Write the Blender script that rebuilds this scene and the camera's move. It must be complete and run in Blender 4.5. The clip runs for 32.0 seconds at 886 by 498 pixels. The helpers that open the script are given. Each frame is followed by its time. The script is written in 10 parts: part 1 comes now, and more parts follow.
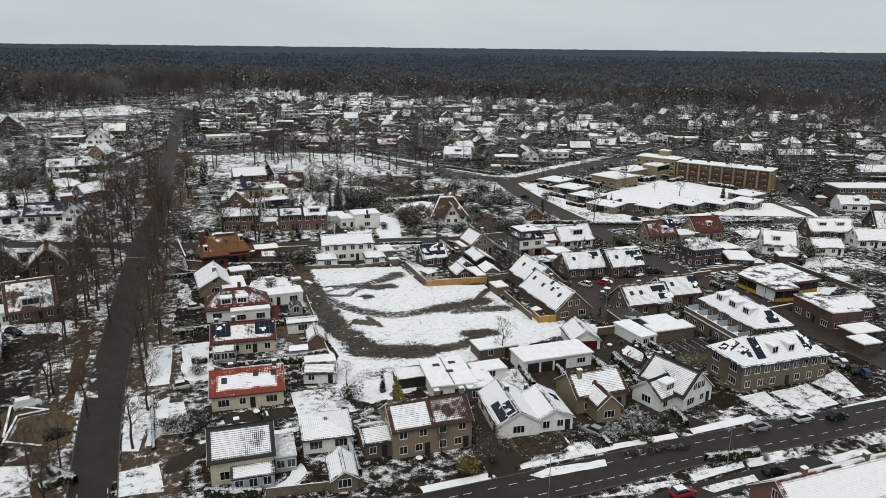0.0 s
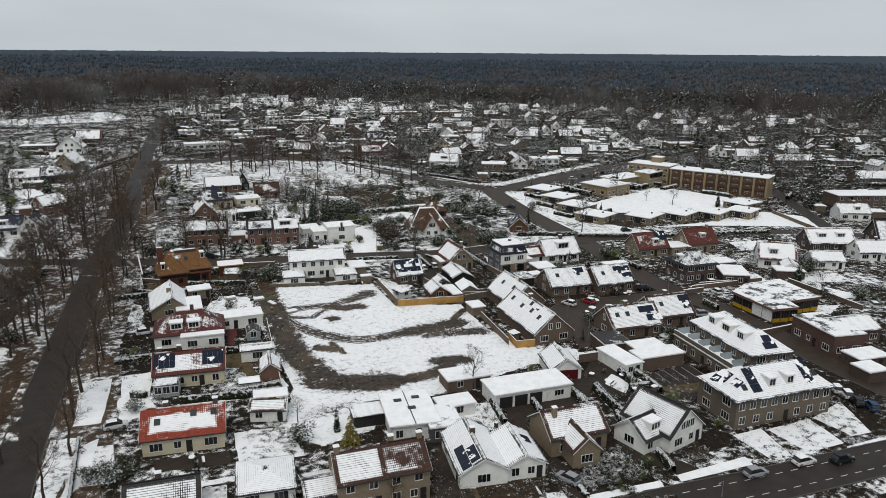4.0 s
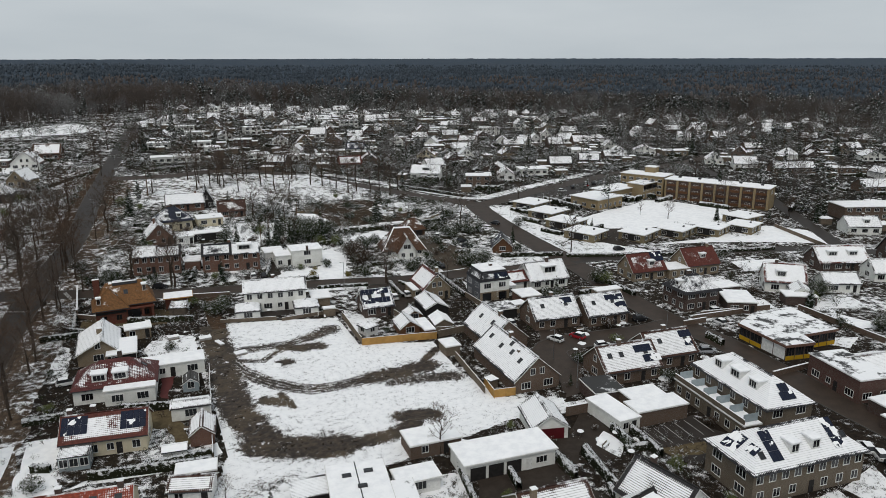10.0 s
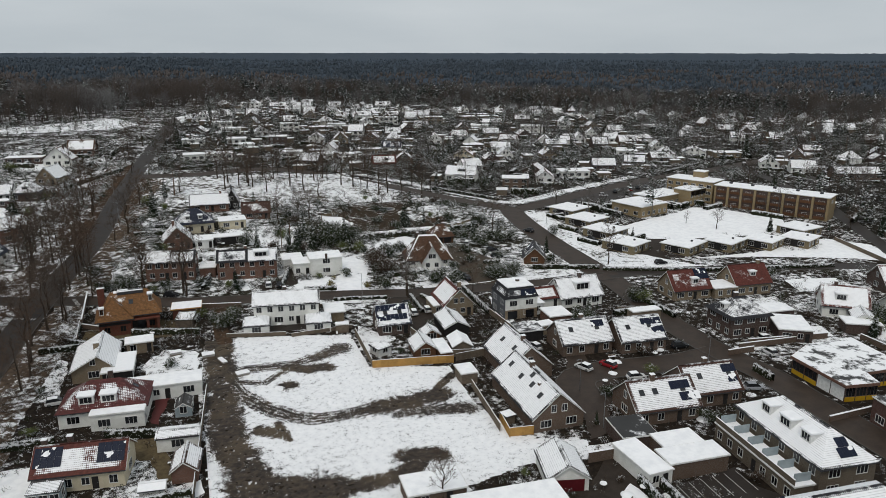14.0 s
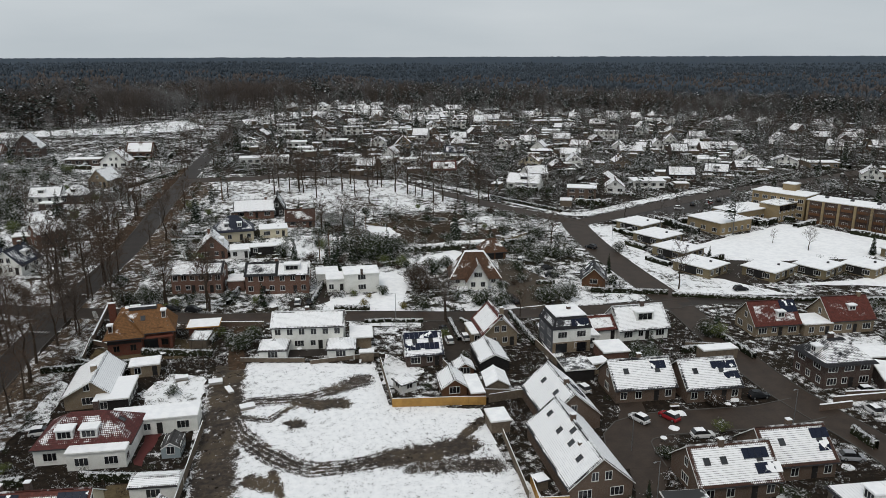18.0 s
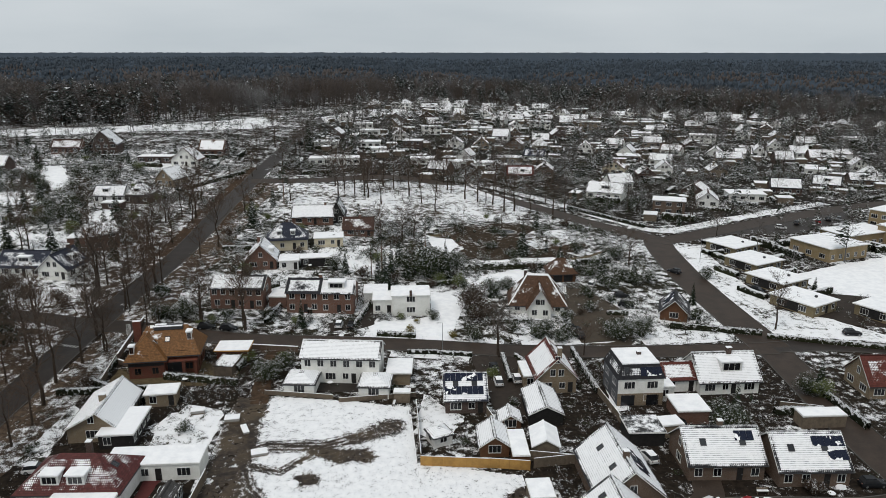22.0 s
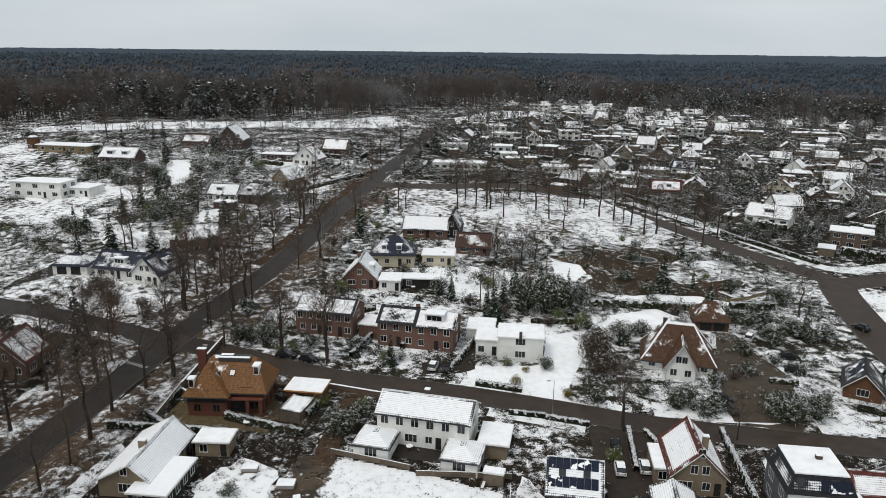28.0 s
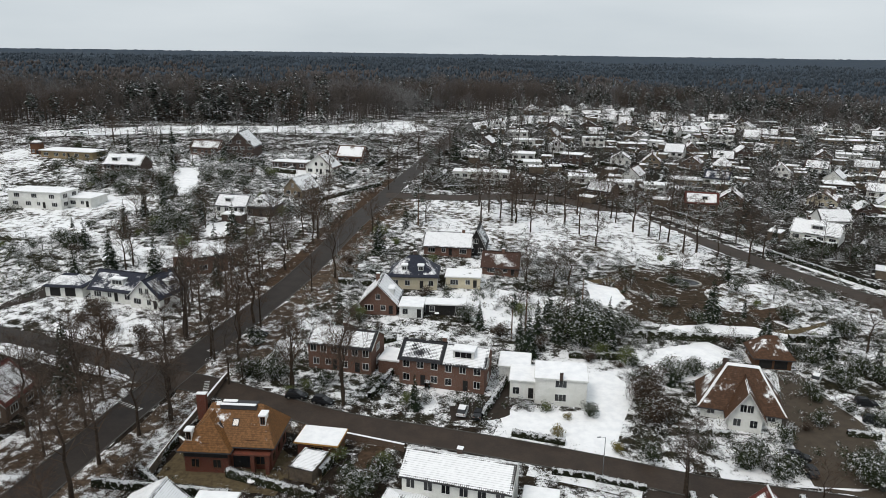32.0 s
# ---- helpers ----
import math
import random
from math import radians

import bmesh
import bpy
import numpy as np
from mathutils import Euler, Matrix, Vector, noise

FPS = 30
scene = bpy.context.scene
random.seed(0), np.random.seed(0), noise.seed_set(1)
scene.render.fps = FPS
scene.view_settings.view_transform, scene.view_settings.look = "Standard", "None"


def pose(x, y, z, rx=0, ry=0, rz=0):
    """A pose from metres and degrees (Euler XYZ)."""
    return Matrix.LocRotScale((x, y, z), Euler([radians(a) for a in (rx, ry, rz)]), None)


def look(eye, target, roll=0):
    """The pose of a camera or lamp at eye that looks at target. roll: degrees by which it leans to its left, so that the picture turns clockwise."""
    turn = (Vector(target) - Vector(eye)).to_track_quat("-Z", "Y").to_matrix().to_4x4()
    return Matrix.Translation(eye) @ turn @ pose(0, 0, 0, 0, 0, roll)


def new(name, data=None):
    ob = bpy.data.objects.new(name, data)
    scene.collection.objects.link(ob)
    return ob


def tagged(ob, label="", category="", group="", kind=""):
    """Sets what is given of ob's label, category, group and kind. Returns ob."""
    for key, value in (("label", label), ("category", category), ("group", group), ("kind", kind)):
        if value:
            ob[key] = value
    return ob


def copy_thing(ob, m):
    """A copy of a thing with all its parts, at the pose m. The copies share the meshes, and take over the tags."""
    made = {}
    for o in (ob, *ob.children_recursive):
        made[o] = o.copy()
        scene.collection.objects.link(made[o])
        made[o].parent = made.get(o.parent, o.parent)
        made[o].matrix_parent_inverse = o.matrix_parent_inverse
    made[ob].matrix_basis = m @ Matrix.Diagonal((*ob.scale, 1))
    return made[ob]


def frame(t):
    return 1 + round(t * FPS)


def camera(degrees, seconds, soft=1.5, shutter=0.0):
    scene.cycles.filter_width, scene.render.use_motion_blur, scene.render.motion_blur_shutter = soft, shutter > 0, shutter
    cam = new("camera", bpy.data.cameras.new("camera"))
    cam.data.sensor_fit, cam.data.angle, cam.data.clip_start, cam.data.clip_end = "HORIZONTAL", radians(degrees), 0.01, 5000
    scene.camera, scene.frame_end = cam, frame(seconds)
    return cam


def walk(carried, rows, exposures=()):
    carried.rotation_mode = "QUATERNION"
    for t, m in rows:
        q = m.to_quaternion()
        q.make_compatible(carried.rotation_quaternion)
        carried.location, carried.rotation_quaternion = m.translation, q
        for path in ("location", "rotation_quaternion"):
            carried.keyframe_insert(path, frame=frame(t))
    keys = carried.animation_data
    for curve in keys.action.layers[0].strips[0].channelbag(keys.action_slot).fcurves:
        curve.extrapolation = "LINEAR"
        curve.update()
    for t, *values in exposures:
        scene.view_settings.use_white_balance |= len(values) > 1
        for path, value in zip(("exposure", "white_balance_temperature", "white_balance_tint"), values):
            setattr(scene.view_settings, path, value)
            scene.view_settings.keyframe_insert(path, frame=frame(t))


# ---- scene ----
cam = camera(63.96, 32.0, soft=0.6)
PATH = [
    (0, look((-0.00, -0.00, 64.92), (37.58, 88.52, 37.50), 0.63)),
    (1, look((2.83, 2.17, 64.66), (40.36, 90.81, 37.57), 0.48)),
    (2, look((5.55, 4.54, 64.49), (43.09, 93.23, 37.56), 0.44)),
    (3, look((8.50, 7.31, 64.46), (46.20, 95.94, 37.58), 0.44)),
    (3.5, look((10.05, 8.79, 64.48), (47.85, 97.39, 37.61), 0.46)),
    (5.5, look((16.00, 15.17, 64.15), (54.05, 103.78, 37.67), 0.18)),
    (6, look((17.24, 16.87, 64.10), (55.40, 105.45, 37.70), 0.11)),
    (7, look((19.45, 20.01, 64.07), (57.78, 108.57, 37.85), 0.02)),
    (8, look((21.43, 23.10, 64.15), (59.91, 111.62, 38.00), 0.00)),
    (9, look((23.34, 25.80, 64.24), (61.94, 114.27, 38.11), -0.03)),
    (10, look((25.54, 28.28, 64.35), (64.21, 116.74, 38.28), -0.10)),
    (10.5, look((26.74, 29.54, 64.40), (65.42, 118.01, 38.38), -0.13)),
    (11, look((27.95, 30.82, 64.43), (66.51, 119.35, 38.41), -0.14)),
    (11.5, look((29.18, 32.14, 64.44), (67.26, 120.86, 38.37), -0.14)),
    (12, look((30.47, 33.45, 64.46), (67.67, 122.52, 38.33), -0.14)),
    (13, look((33.29, 36.08, 64.77), (68.26, 125.98, 38.40), -0.09)),
    (13.5, look((34.81, 37.52, 65.09), (68.61, 127.80, 38.51), -0.03)),
    (14, look((36.45, 38.99, 65.48), (69.02, 129.66, 38.67), 0.04)),
    (17, look((48.13, 51.34, 63.74), (72.86, 144.58, 37.39), -0.30)),
    (18, look((50.93, 55.86, 63.73), (73.22, 149.74, 37.45), -0.18)),
    (19, look((54.26, 60.39, 63.99), (73.48, 154.91, 37.58), -0.06)),
    (20, look((57.15, 65.00, 64.40), (73.46, 160.01, 37.84), -0.06)),
    (21, look((59.86, 69.50, 64.77), (73.14, 164.95, 38.04), -0.07)),
    (22, look((62.40, 74.21, 64.87), (72.52, 170.01, 38.02), 0.03)),
    (23, look((64.49, 79.04, 64.74), (71.60, 175.10, 37.88), 0.14)),
    (24, look((66.50, 83.79, 64.60), (70.40, 180.03, 37.70), 0.19)),
    (24.5, look((67.40, 86.13, 64.48), (69.59, 182.42, 37.57), 0.18)),
    (25, look((68.14, 88.58, 64.30), (68.51, 184.89, 37.37), 0.19)),
    (25.5, look((68.71, 91.13, 64.07), (67.21, 187.41, 37.11), 0.22)),
    (27.5, look((68.54, 100.72, 63.54), (60.95, 196.75, 36.71), 0.60)),
    (28, look((68.14, 102.74, 63.61), (59.35, 198.65, 36.70), 0.61)),
    (28.5, look((67.64, 104.76, 63.64), (58.06, 200.57, 36.67), 0.63)),
    (29, look((67.09, 106.76, 63.65), (57.14, 202.53, 36.67), 0.67)),
    (29.5, look((66.50, 108.77, 63.68), (56.43, 204.55, 36.75), 0.71)),
    (30, look((65.89, 110.83, 63.75), (55.76, 206.62, 36.89), 0.75)),
    (31, look((64.53, 115.01, 63.91), (54.29, 210.84, 37.22), 0.77)),
    (32, look((62.91, 119.40, 63.98), (52.48, 215.21, 37.31), 0.79)),
]
walk(cam, PATH, [(0, 0.1), (6, 0.03), (12, -0.03), (18, 0.0), (24, 0.13), (28, 0.2), (32, 0.26)])

# ---- world and light: overcast winter day ----
world = bpy.data.worlds.new("overcast_sky")
scene.world = world
world.use_nodes = True
wt = world.node_tree
wt.nodes.clear()
w_out = wt.nodes.new("ShaderNodeOutputWorld")
w_bg = wt.nodes.new("ShaderNodeBackground")
w_sky = wt.nodes.new("ShaderNodeTexSky")
w_sky.sky_type = "NISHITA"
w_sky.sun_disc = False
w_sky.sun_elevation = radians(59)
w_sky.sun_rotation = radians(219)
w_sky.dust_density = 4.0
w_hsv = wt.nodes.new("ShaderNodeHueSaturation")
w_hsv.inputs["Saturation"].default_value = 0.16
w_co = wt.nodes.new("ShaderNodeTexCoord")
w_map = wt.nodes.new("ShaderNodeMapping")
w_map.inputs["Scale"].default_value = (1.0, 1.0, 5.0)
w_noise = wt.nodes.new("ShaderNodeTexNoise")
w_noise.inputs["Scale"].default_value = 2.2
w_noise.inputs["Detail"].default_value = 5.0
w_ramp = wt.nodes.new("ShaderNodeValToRGB")
w_ramp.color_ramp.elements[0].position = 0.3
w_ramp.color_ramp.elements[0].color = (5.2, 5.78, 6.2, 1)
w_ramp.color_ramp.elements[1].position = 0.75
w_ramp.color_ramp.elements[1].color = (6.5, 6.98, 7.3, 1)
w_mix = wt.nodes.new("ShaderNodeMixRGB")
w_mix.inputs[0].default_value = 0.88
wt.links.new(w_co.outputs["Generated"], w_map.inputs["Vector"])
wt.links.new(w_map.outputs[0], w_noise.inputs["Vector"])
wt.links.new(w_noise.outputs["Fac"], w_ramp.inputs["Fac"])
wt.links.new(w_sky.outputs[0], w_hsv.inputs["Color"])
wt.links.new(w_hsv.outputs[0], w_mix.inputs[1])
wt.links.new(w_ramp.outputs[0], w_mix.inputs[2])
wt.links.new(w_mix.outputs[0], w_bg.inputs["Color"])
wt.links.new(w_bg.outputs[0], w_out.inputs["Surface"])
w_bg.inputs["Strength"].default_value = 0.1

sun_data = bpy.data.lights.new("sun", "SUN")
sun_data.energy = 1.15
sun_data.angle = radians(20)
sun_data.color = (1.0, 0.93, 0.85)
sun_ob = new("sun", sun_data)
sun_ob.matrix_world = look((0, 0, 0), (0.32, 0.40, -0.86))

# ---- materials ----
def nodes_of(name):
    m = bpy.data.materials.new(name)
    m.use_nodes = True
    nt = m.node_tree
    nt.nodes.clear()
    out = nt.nodes.new("ShaderNodeOutputMaterial")
    b = nt.nodes.new("ShaderNodeBsdfPrincipled")
    nt.links.new(b.outputs[0], out.inputs[0])
    b.inputs["Specular IOR Level"].default_value = 0.15
    return m, nt, b


def put(nt, sock, v):
    if isinstance(v, (int, float)):
        sock.default_value = v
    elif isinstance(v, tuple):
        sock.default_value = (*v, 1) if len(v) == 3 and sock.type == "RGBA" else v
    else:
        nt.links.new(v, sock)


def noise_of(nt, vec, scale, detail=4.0, rough=0.55):
    n = nt.nodes.new("ShaderNodeTexNoise")
    n.inputs["Scale"].default_value = scale
    n.inputs["Detail"].default_value = detail
    n.inputs["Roughness"].default_value = rough
    if vec is not None:
        nt.links.new(vec, n.inputs["Vector"])
    return n.outputs["Fac"]


def ramp_of(nt, fac, a, b):
    """0 below a, 1 above b."""
    r = nt.nodes.new("ShaderNodeMapRange")
    r.interpolation_type = "SMOOTHSTEP"
    put(nt, r.inputs["Value"], fac)
    r.inputs["From Min"].default_value, r.inputs["From Max"].default_value = a, b
    return r.outputs[0]


def mix_of(nt, fac, a, b):
    n = nt.nodes.new("ShaderNodeMixRGB")
    for s, v in zip(n.inputs, (fac, a, b)):
        put(nt, s, v)
    return n.outputs[0]


def calc(nt, op, a, b=0.0):
    n = nt.nodes.new("ShaderNodeMath")
    n.operation = op
    put(nt, n.inputs[0], a)
    put(nt, n.inputs[1], b)
    return n.outputs[0]


def coords(nt, which="Object"):
    return nt.nodes.new("ShaderNodeTexCoord").outputs[which]


def split(nt, vec):
    s = nt.nodes.new("ShaderNodeSeparateXYZ")
    nt.links.new(vec, s.inputs[0])
    return s.outputs


def position(nt):
    return nt.nodes.new("ShaderNodeNewGeometry").outputs["Position"]


def bump_of(nt, b, height, strength=0.3, dist=0.05):
    n = nt.nodes.new("ShaderNodeBump")
    n.inputs["Strength"].default_value = strength
    n.inputs["Distance"].default_value = dist
    put(nt, n.inputs["Height"], height)
    nt.links.new(n.outputs[0], b.inputs["Normal"])


SNOW = (0.88, 0.885, 0.895)
SNOW2 = (0.78, 0.79, 0.81)


def plain(name, col, col2=None, scale=3.0, rough=0.7, metal=0.0, bump=0.2, vary=0.12):
    m, nt, b = nodes_of(name)
    col2 = col2 or tuple(c * 0.72 for c in col)
    p = position(nt)
    f = calc(nt, "ADD", calc(nt, "MULTIPLY", noise_of(nt, p, scale), 0.6), calc(nt, "MULTIPLY", noise_of(nt, p, scale * 9), 0.4))
    c = mix_of(nt, ramp_of(nt, f, 0.3, 0.7), col2, col)
    if vary:
        r = nt.nodes.new("ShaderNodeObjectInfo").outputs["Random"]
        h = nt.nodes.new("ShaderNodeHueSaturation")
        put(nt, h.inputs["Value"], calc(nt, "ADD", calc(nt, "MULTIPLY", r, vary * 2), 1 - vary))
        put(nt, h.inputs["Color"], c)
        c = h.outputs[0]
    put(nt, b.inputs["Base Color"], c)
    b.inputs["Roughness"].default_value = rough
    b.inputs["Metallic"].default_value = metal
    if rough > 0.55:
        b.inputs["Specular IOR Level"].default_value = 0.18
    if bump:
        bump_of(nt, b, noise_of(nt, p, scale * 6), bump, 0.03)
    return m


def brickwork(name, c1, c2, mortar):
    m, nt, b = nodes_of(name)
    o = split(nt, coords(nt))
    cv = nt.nodes.new("ShaderNodeCombineXYZ")
    put(nt, cv.inputs[0], calc(nt, "ADD", o[0], o[1]))
    put(nt, cv.inputs[1], o[2])
    t = nt.nodes.new("ShaderNodeTexBrick")
    nt.links.new(cv.outputs[0], t.inputs["Vector"])
    t.inputs["Scale"].default_value = 1.0
    t.inputs["Brick Width"].default_value = 0.22
    t.inputs["Row Height"].default_value = 0.065
    t.inputs["Mortar Size"].default_value = 0.008
    put(nt, t.inputs["Color1"], c1)
    put(nt, t.inputs["Color2"], c2)
    put(nt, t.inputs["Mortar"], mortar)
    big = noise_of(nt, position(nt), 0.6)
    c = mix_of(nt, calc(nt, "MULTIPLY", ramp_of(nt, big, 0.4, 0.75), 0.35), t.outputs["Color"], tuple(v * 0.6 for v in c1))
    put(nt, b.inputs["Base Color"], c)
    b.inputs["Roughness"].default_value = 0.85
    bump_of(nt, b, t.outputs["Fac"], 0.3, -0.01)
    return m


def roofing(name, tile, cover, rows=0.34, lines=0.5, rimmed=0.6, blotch=1.0, seams=1.5):
    """Roof tiles that carry more or less snow; cover is the share that is white."""
    m, nt, b = nodes_of(name)
    uv = coords(nt, "UV")
    s = split(nt, uv)
    p = position(nt)
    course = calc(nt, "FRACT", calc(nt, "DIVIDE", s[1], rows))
    pan = calc(nt, "FRACT", calc(nt, "DIVIDE", s[0], 0.3))
    edge = calc(nt, "ADD", ramp_of(nt, course, 0.0, 0.45), calc(nt, "MULTIPLY", ramp_of(nt, calc(nt, "ABSOLUTE", calc(nt, "SUBTRACT", pan, 0.5)), 0.5, 0.1), 0.6))
    big = noise_of(nt, p, 0.26, 3.0)
    mid = noise_of(nt, p, 1.4, 4.0)
    fine = noise_of(nt, p, 9.0, 3.0)
    f = calc(nt, "ADD", calc(nt, "ADD", calc(nt, "MULTIPLY", big, blotch), calc(nt, "MULTIPLY", mid, 0.4)), calc(nt, "MULTIPLY", fine, 0.2))
    f = calc(nt, "ADD", f, calc(nt, "MULTIPLY", edge, lines * 0.28))
    # snow slides and melts off along the verges, the ridge and the eave
    um = nt.nodes.new("ShaderNodeUVMap")
    um.uv_map = "span"
    q = split(nt, um.outputs[0])
    rim = calc(nt, "MINIMUM", calc(nt, "MINIMUM", s[0], calc(nt, "SUBTRACT", q[0], s[0])), calc(nt, "MINIMUM", calc(nt, "SUBTRACT", q[1], s[1]), calc(nt, "ADD", s[1], 0.1)))
    f = calc(nt, "ADD", f, calc(nt, "MULTIPLY", ramp_of(nt, calc(nt, "SUBTRACT", calc(nt, "ADD", rim, calc(nt, "MULTIPLY", ramp_of(nt, q[0], 0.1, 0.05), 9.0)), calc(nt, "MULTIPLY", calc(nt, "ADD", calc(nt, "MULTIPLY", mid, 0.35), calc(nt, "MULTIPLY", calc(nt, "MAXIMUM", calc(nt, "SUBTRACT", big, 0.3), 0.0), 2.0)), rimmed)), -0.05, 0.45 + 0.3 * rimmed), 0.42))
    lo = 0.66 + 0.5 * blotch + lines * 0.23 + (0.5 - cover) * 0.62
    mask = ramp_of(nt, f, lo - 0.07, lo + 0.07)
    seam = calc(nt, "MULTIPLY", ramp_of(nt, course, 0.3, 0.05), ramp_of(nt, calc(nt, "ADD", mid, calc(nt, "MULTIPLY", fine, 0.4)), 1.0, 0.5))
    mask = calc(nt, "MULTIPLY", mask, calc(nt, "SUBTRACT", 1.0, calc(nt, "MULTIPLY", seam, min(1.0, lines * seams))))
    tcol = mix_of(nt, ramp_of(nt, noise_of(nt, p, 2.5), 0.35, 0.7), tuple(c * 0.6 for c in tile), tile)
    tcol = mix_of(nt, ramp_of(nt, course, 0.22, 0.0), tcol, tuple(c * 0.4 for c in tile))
    scol = mix_of(nt, mid, SNOW2, SNOW)
    put(nt, b.inputs["Base Color"], mix_of(nt, mask, tcol, scol))
    put(nt, b.inputs["Roughness"], calc(nt, "ADD", calc(nt, "MULTIPLY", mask, 0.25), 0.55))
    bump_of(nt, b, calc(nt, "ADD", calc(nt, "MULTIPLY", edge, 0.4), mask), 0.5, 0.05)
    return m


def snowy(name, under, cover, scale=0.5, under2=None, fine=1.0):
    """Ground or flat surface with patches of snow."""
    m, nt, b = nodes_of(name)
    p = position(nt)
    big = noise_of(nt, p, 0.045 * scale * 2, 3.0)
    mid = noise_of(nt, p, 0.28 * scale * 2, 4.0, 0.6)
    fi = noise_of(nt, p, 2.2 * scale * 2, 5.0, 0.7)
    f = calc(nt, "ADD", calc(nt, "ADD", calc(nt, "MULTIPLY", big, 0.6), calc(nt, "MULTIPLY", mid, 0.9)), calc(nt, "MULTIPLY", fi, 0.75 * fine))
    lo = 0.75 + 0.375 * fine + (0.5 - cover) * 0.6
    mask = ramp_of(nt, f, lo - 0.07, lo + 0.07)
    under2 = under2 or tuple(c * 0.5 for c in under)
    u = mix_of(nt, ramp_of(nt, noise_of(nt, p, 1.1, 5.0, 0.65), 0.35, 0.65), under2, under)
    put(nt, b.inputs["Base Color"], mix_of(nt, mask, u, mix_of(nt, mid, SNOW2, SNOW)))
    b.inputs["Roughness"].default_value = 0.9
    b.inputs["Specular IOR Level"].default_value = 0.05
    bump_of(nt, b, calc(nt, "ADD", mask, calc(nt, "MULTIPLY", fi, 0.6)), 0.6, 0.12)
    return m


def foliage(name, col, col2, snow, grain=1.3, tops=0.14):
    """Leaves and needles; the faces that look up carry snow."""
    m, nt, b = nodes_of(name)
    p = position(nt)
    geo = nt.nodes.new("ShaderNodeNewGeometry")
    up = split(nt, geo.outputs["Normal"])[2]
    f = noise_of(nt, p, grain, 3.0)
    r = geo.outputs["Random Per Island"]
    c = mix_of(nt, r, col, col2)
    mask = ramp_of(nt, calc(nt, "ADD", calc(nt, "MULTIPLY", calc(nt, "ABSOLUTE", up), tops), f), 0.59 + tops / 2 - 0.42 * snow, 0.73 + tops / 2 - 0.42 * snow)
    put(nt, b.inputs["Base Color"], mix_of(nt, mask, c, (0.58, 0.59, 0.605)))
    b.inputs["Roughness"].default_value = 0.9
    b.inputs["Specular IOR Level"].default_value = 0.06
    return m


m_snow, nt, b = nodes_of("snow")
p = position(nt)
put(nt, b.inputs["Base Color"], mix_of(nt, ramp_of(nt, noise_of(nt, p, 0.6, 5.0, 0.6), 0.3, 0.65), SNOW2, SNOW))
b.inputs["Roughness"].default_value = 0.75
bump_of(nt, b, calc(nt, "ADD", noise_of(nt, p, 0.9), calc(nt, "MULTIPLY", noise_of(nt, p, 7.0), 0.25)), 0.35, 0.2)

m_estate = snowy("estate_soil_and_snow", (0.027, 0.022, 0.017), 0.29, 0.9, (0.011, 0.0105, 0.008), 0.8)
m_ground = snowy("garden_soil_and_snow", (0.032, 0.024, 0.017), 0.38, 1.1, (0.014, 0.012, 0.009), 0.95)
m_lawn = snowy("lawn_snow", (0.05, 0.045, 0.026), 0.7, 1.3, None, 1.1)
m_verge = snowy("verge_snow_and_leaves", (0.085, 0.06, 0.042), 0.4, 1.1, (0.04, 0.029, 0.021), 0.9)
m_lot, nt, b = nodes_of("building_lot_snow_and_mud")
p = position(nt)
at = nt.nodes.new("ShaderNodeAttribute")
at.attribute_name = "churned"
mud = at.outputs["Fac"]
big, mid, fi = noise_of(nt, p, 0.12, 3.0), noise_of(nt, p, 0.9, 5.0, 0.65), noise_of(nt, p, 4.5, 5.0, 0.75)
f = calc(nt, "ADD", calc(nt, "ADD", calc(nt, "MULTIPLY", mid, 1.3), calc(nt, "MULTIPLY", fi, 2.4)), calc(nt, "MULTIPLY", big, 0.5))
f = calc(nt, "SUBTRACT", calc(nt, "SUBTRACT", f, 1.78), calc(nt, "MULTIPLY", mud, 0.92))
mask = ramp_of(nt, f, -0.05, 0.04)
soil = mix_of(nt, ramp_of(nt, mid, 0.35, 0.65), (0.022, 0.018, 0.015), (0.068, 0.051, 0.038))
soil = mix_of(nt, ramp_of(nt, big, 0.45, 0.7), soil, (0.085, 0.064, 0.042))
put(nt, b.inputs["Base Color"], mix_of(nt, mask, soil, mix_of(nt, ramp_of(nt, mid, 0.3, 0.7), SNOW2, SNOW)))
put(nt, b.inputs["Roughness"], calc(nt, "ADD", calc(nt, "MULTIPLY", mask, 0.2), 0.6))
bump_of(nt, b, calc(nt, "ADD", calc(nt, "MULTIPLY", mask, 0.5), calc(nt, "ADD", fi, mid)), 0.7, 0.12)
m_bare = snowy("bare_sandy_verge", (0.08, 0.056, 0.038), 0.16, 0.8, (0.045, 0.032, 0.022), 0.7)
m_garden = snowy("snowy_gardens", (0.036, 0.031, 0.02), 0.48, 0.8, (0.014, 0.014, 0.009), 0.85)
m_park = snowy("park_grass_under_snow", (0.07, 0.055, 0.036), 0.6, 0.9, (0.04, 0.033, 0.022), 1.0)
m_earth = snowy("brown_garden_earth", (0.06, 0.043, 0.03), 0.2, 1.1, (0.028, 0.022, 0.015), 1.0)
m_twig_frost = plain("frosted_twigs", (0.23, 0.225, 0.225), (0.10, 0.09, 0.085), 0.4, 0.9, 0, 0)
m_verge_bare = snowy("leaf_strewn_verge", (0.105, 0.076, 0.054), 0.33, 1.1, (0.052, 0.038, 0.028), 0.9)
m_yard = snowy("brown_yards_and_beds", (0.029, 0.022, 0.0165), 0.25, 1.2, (0.013, 0.0105, 0.0085), 0.95)
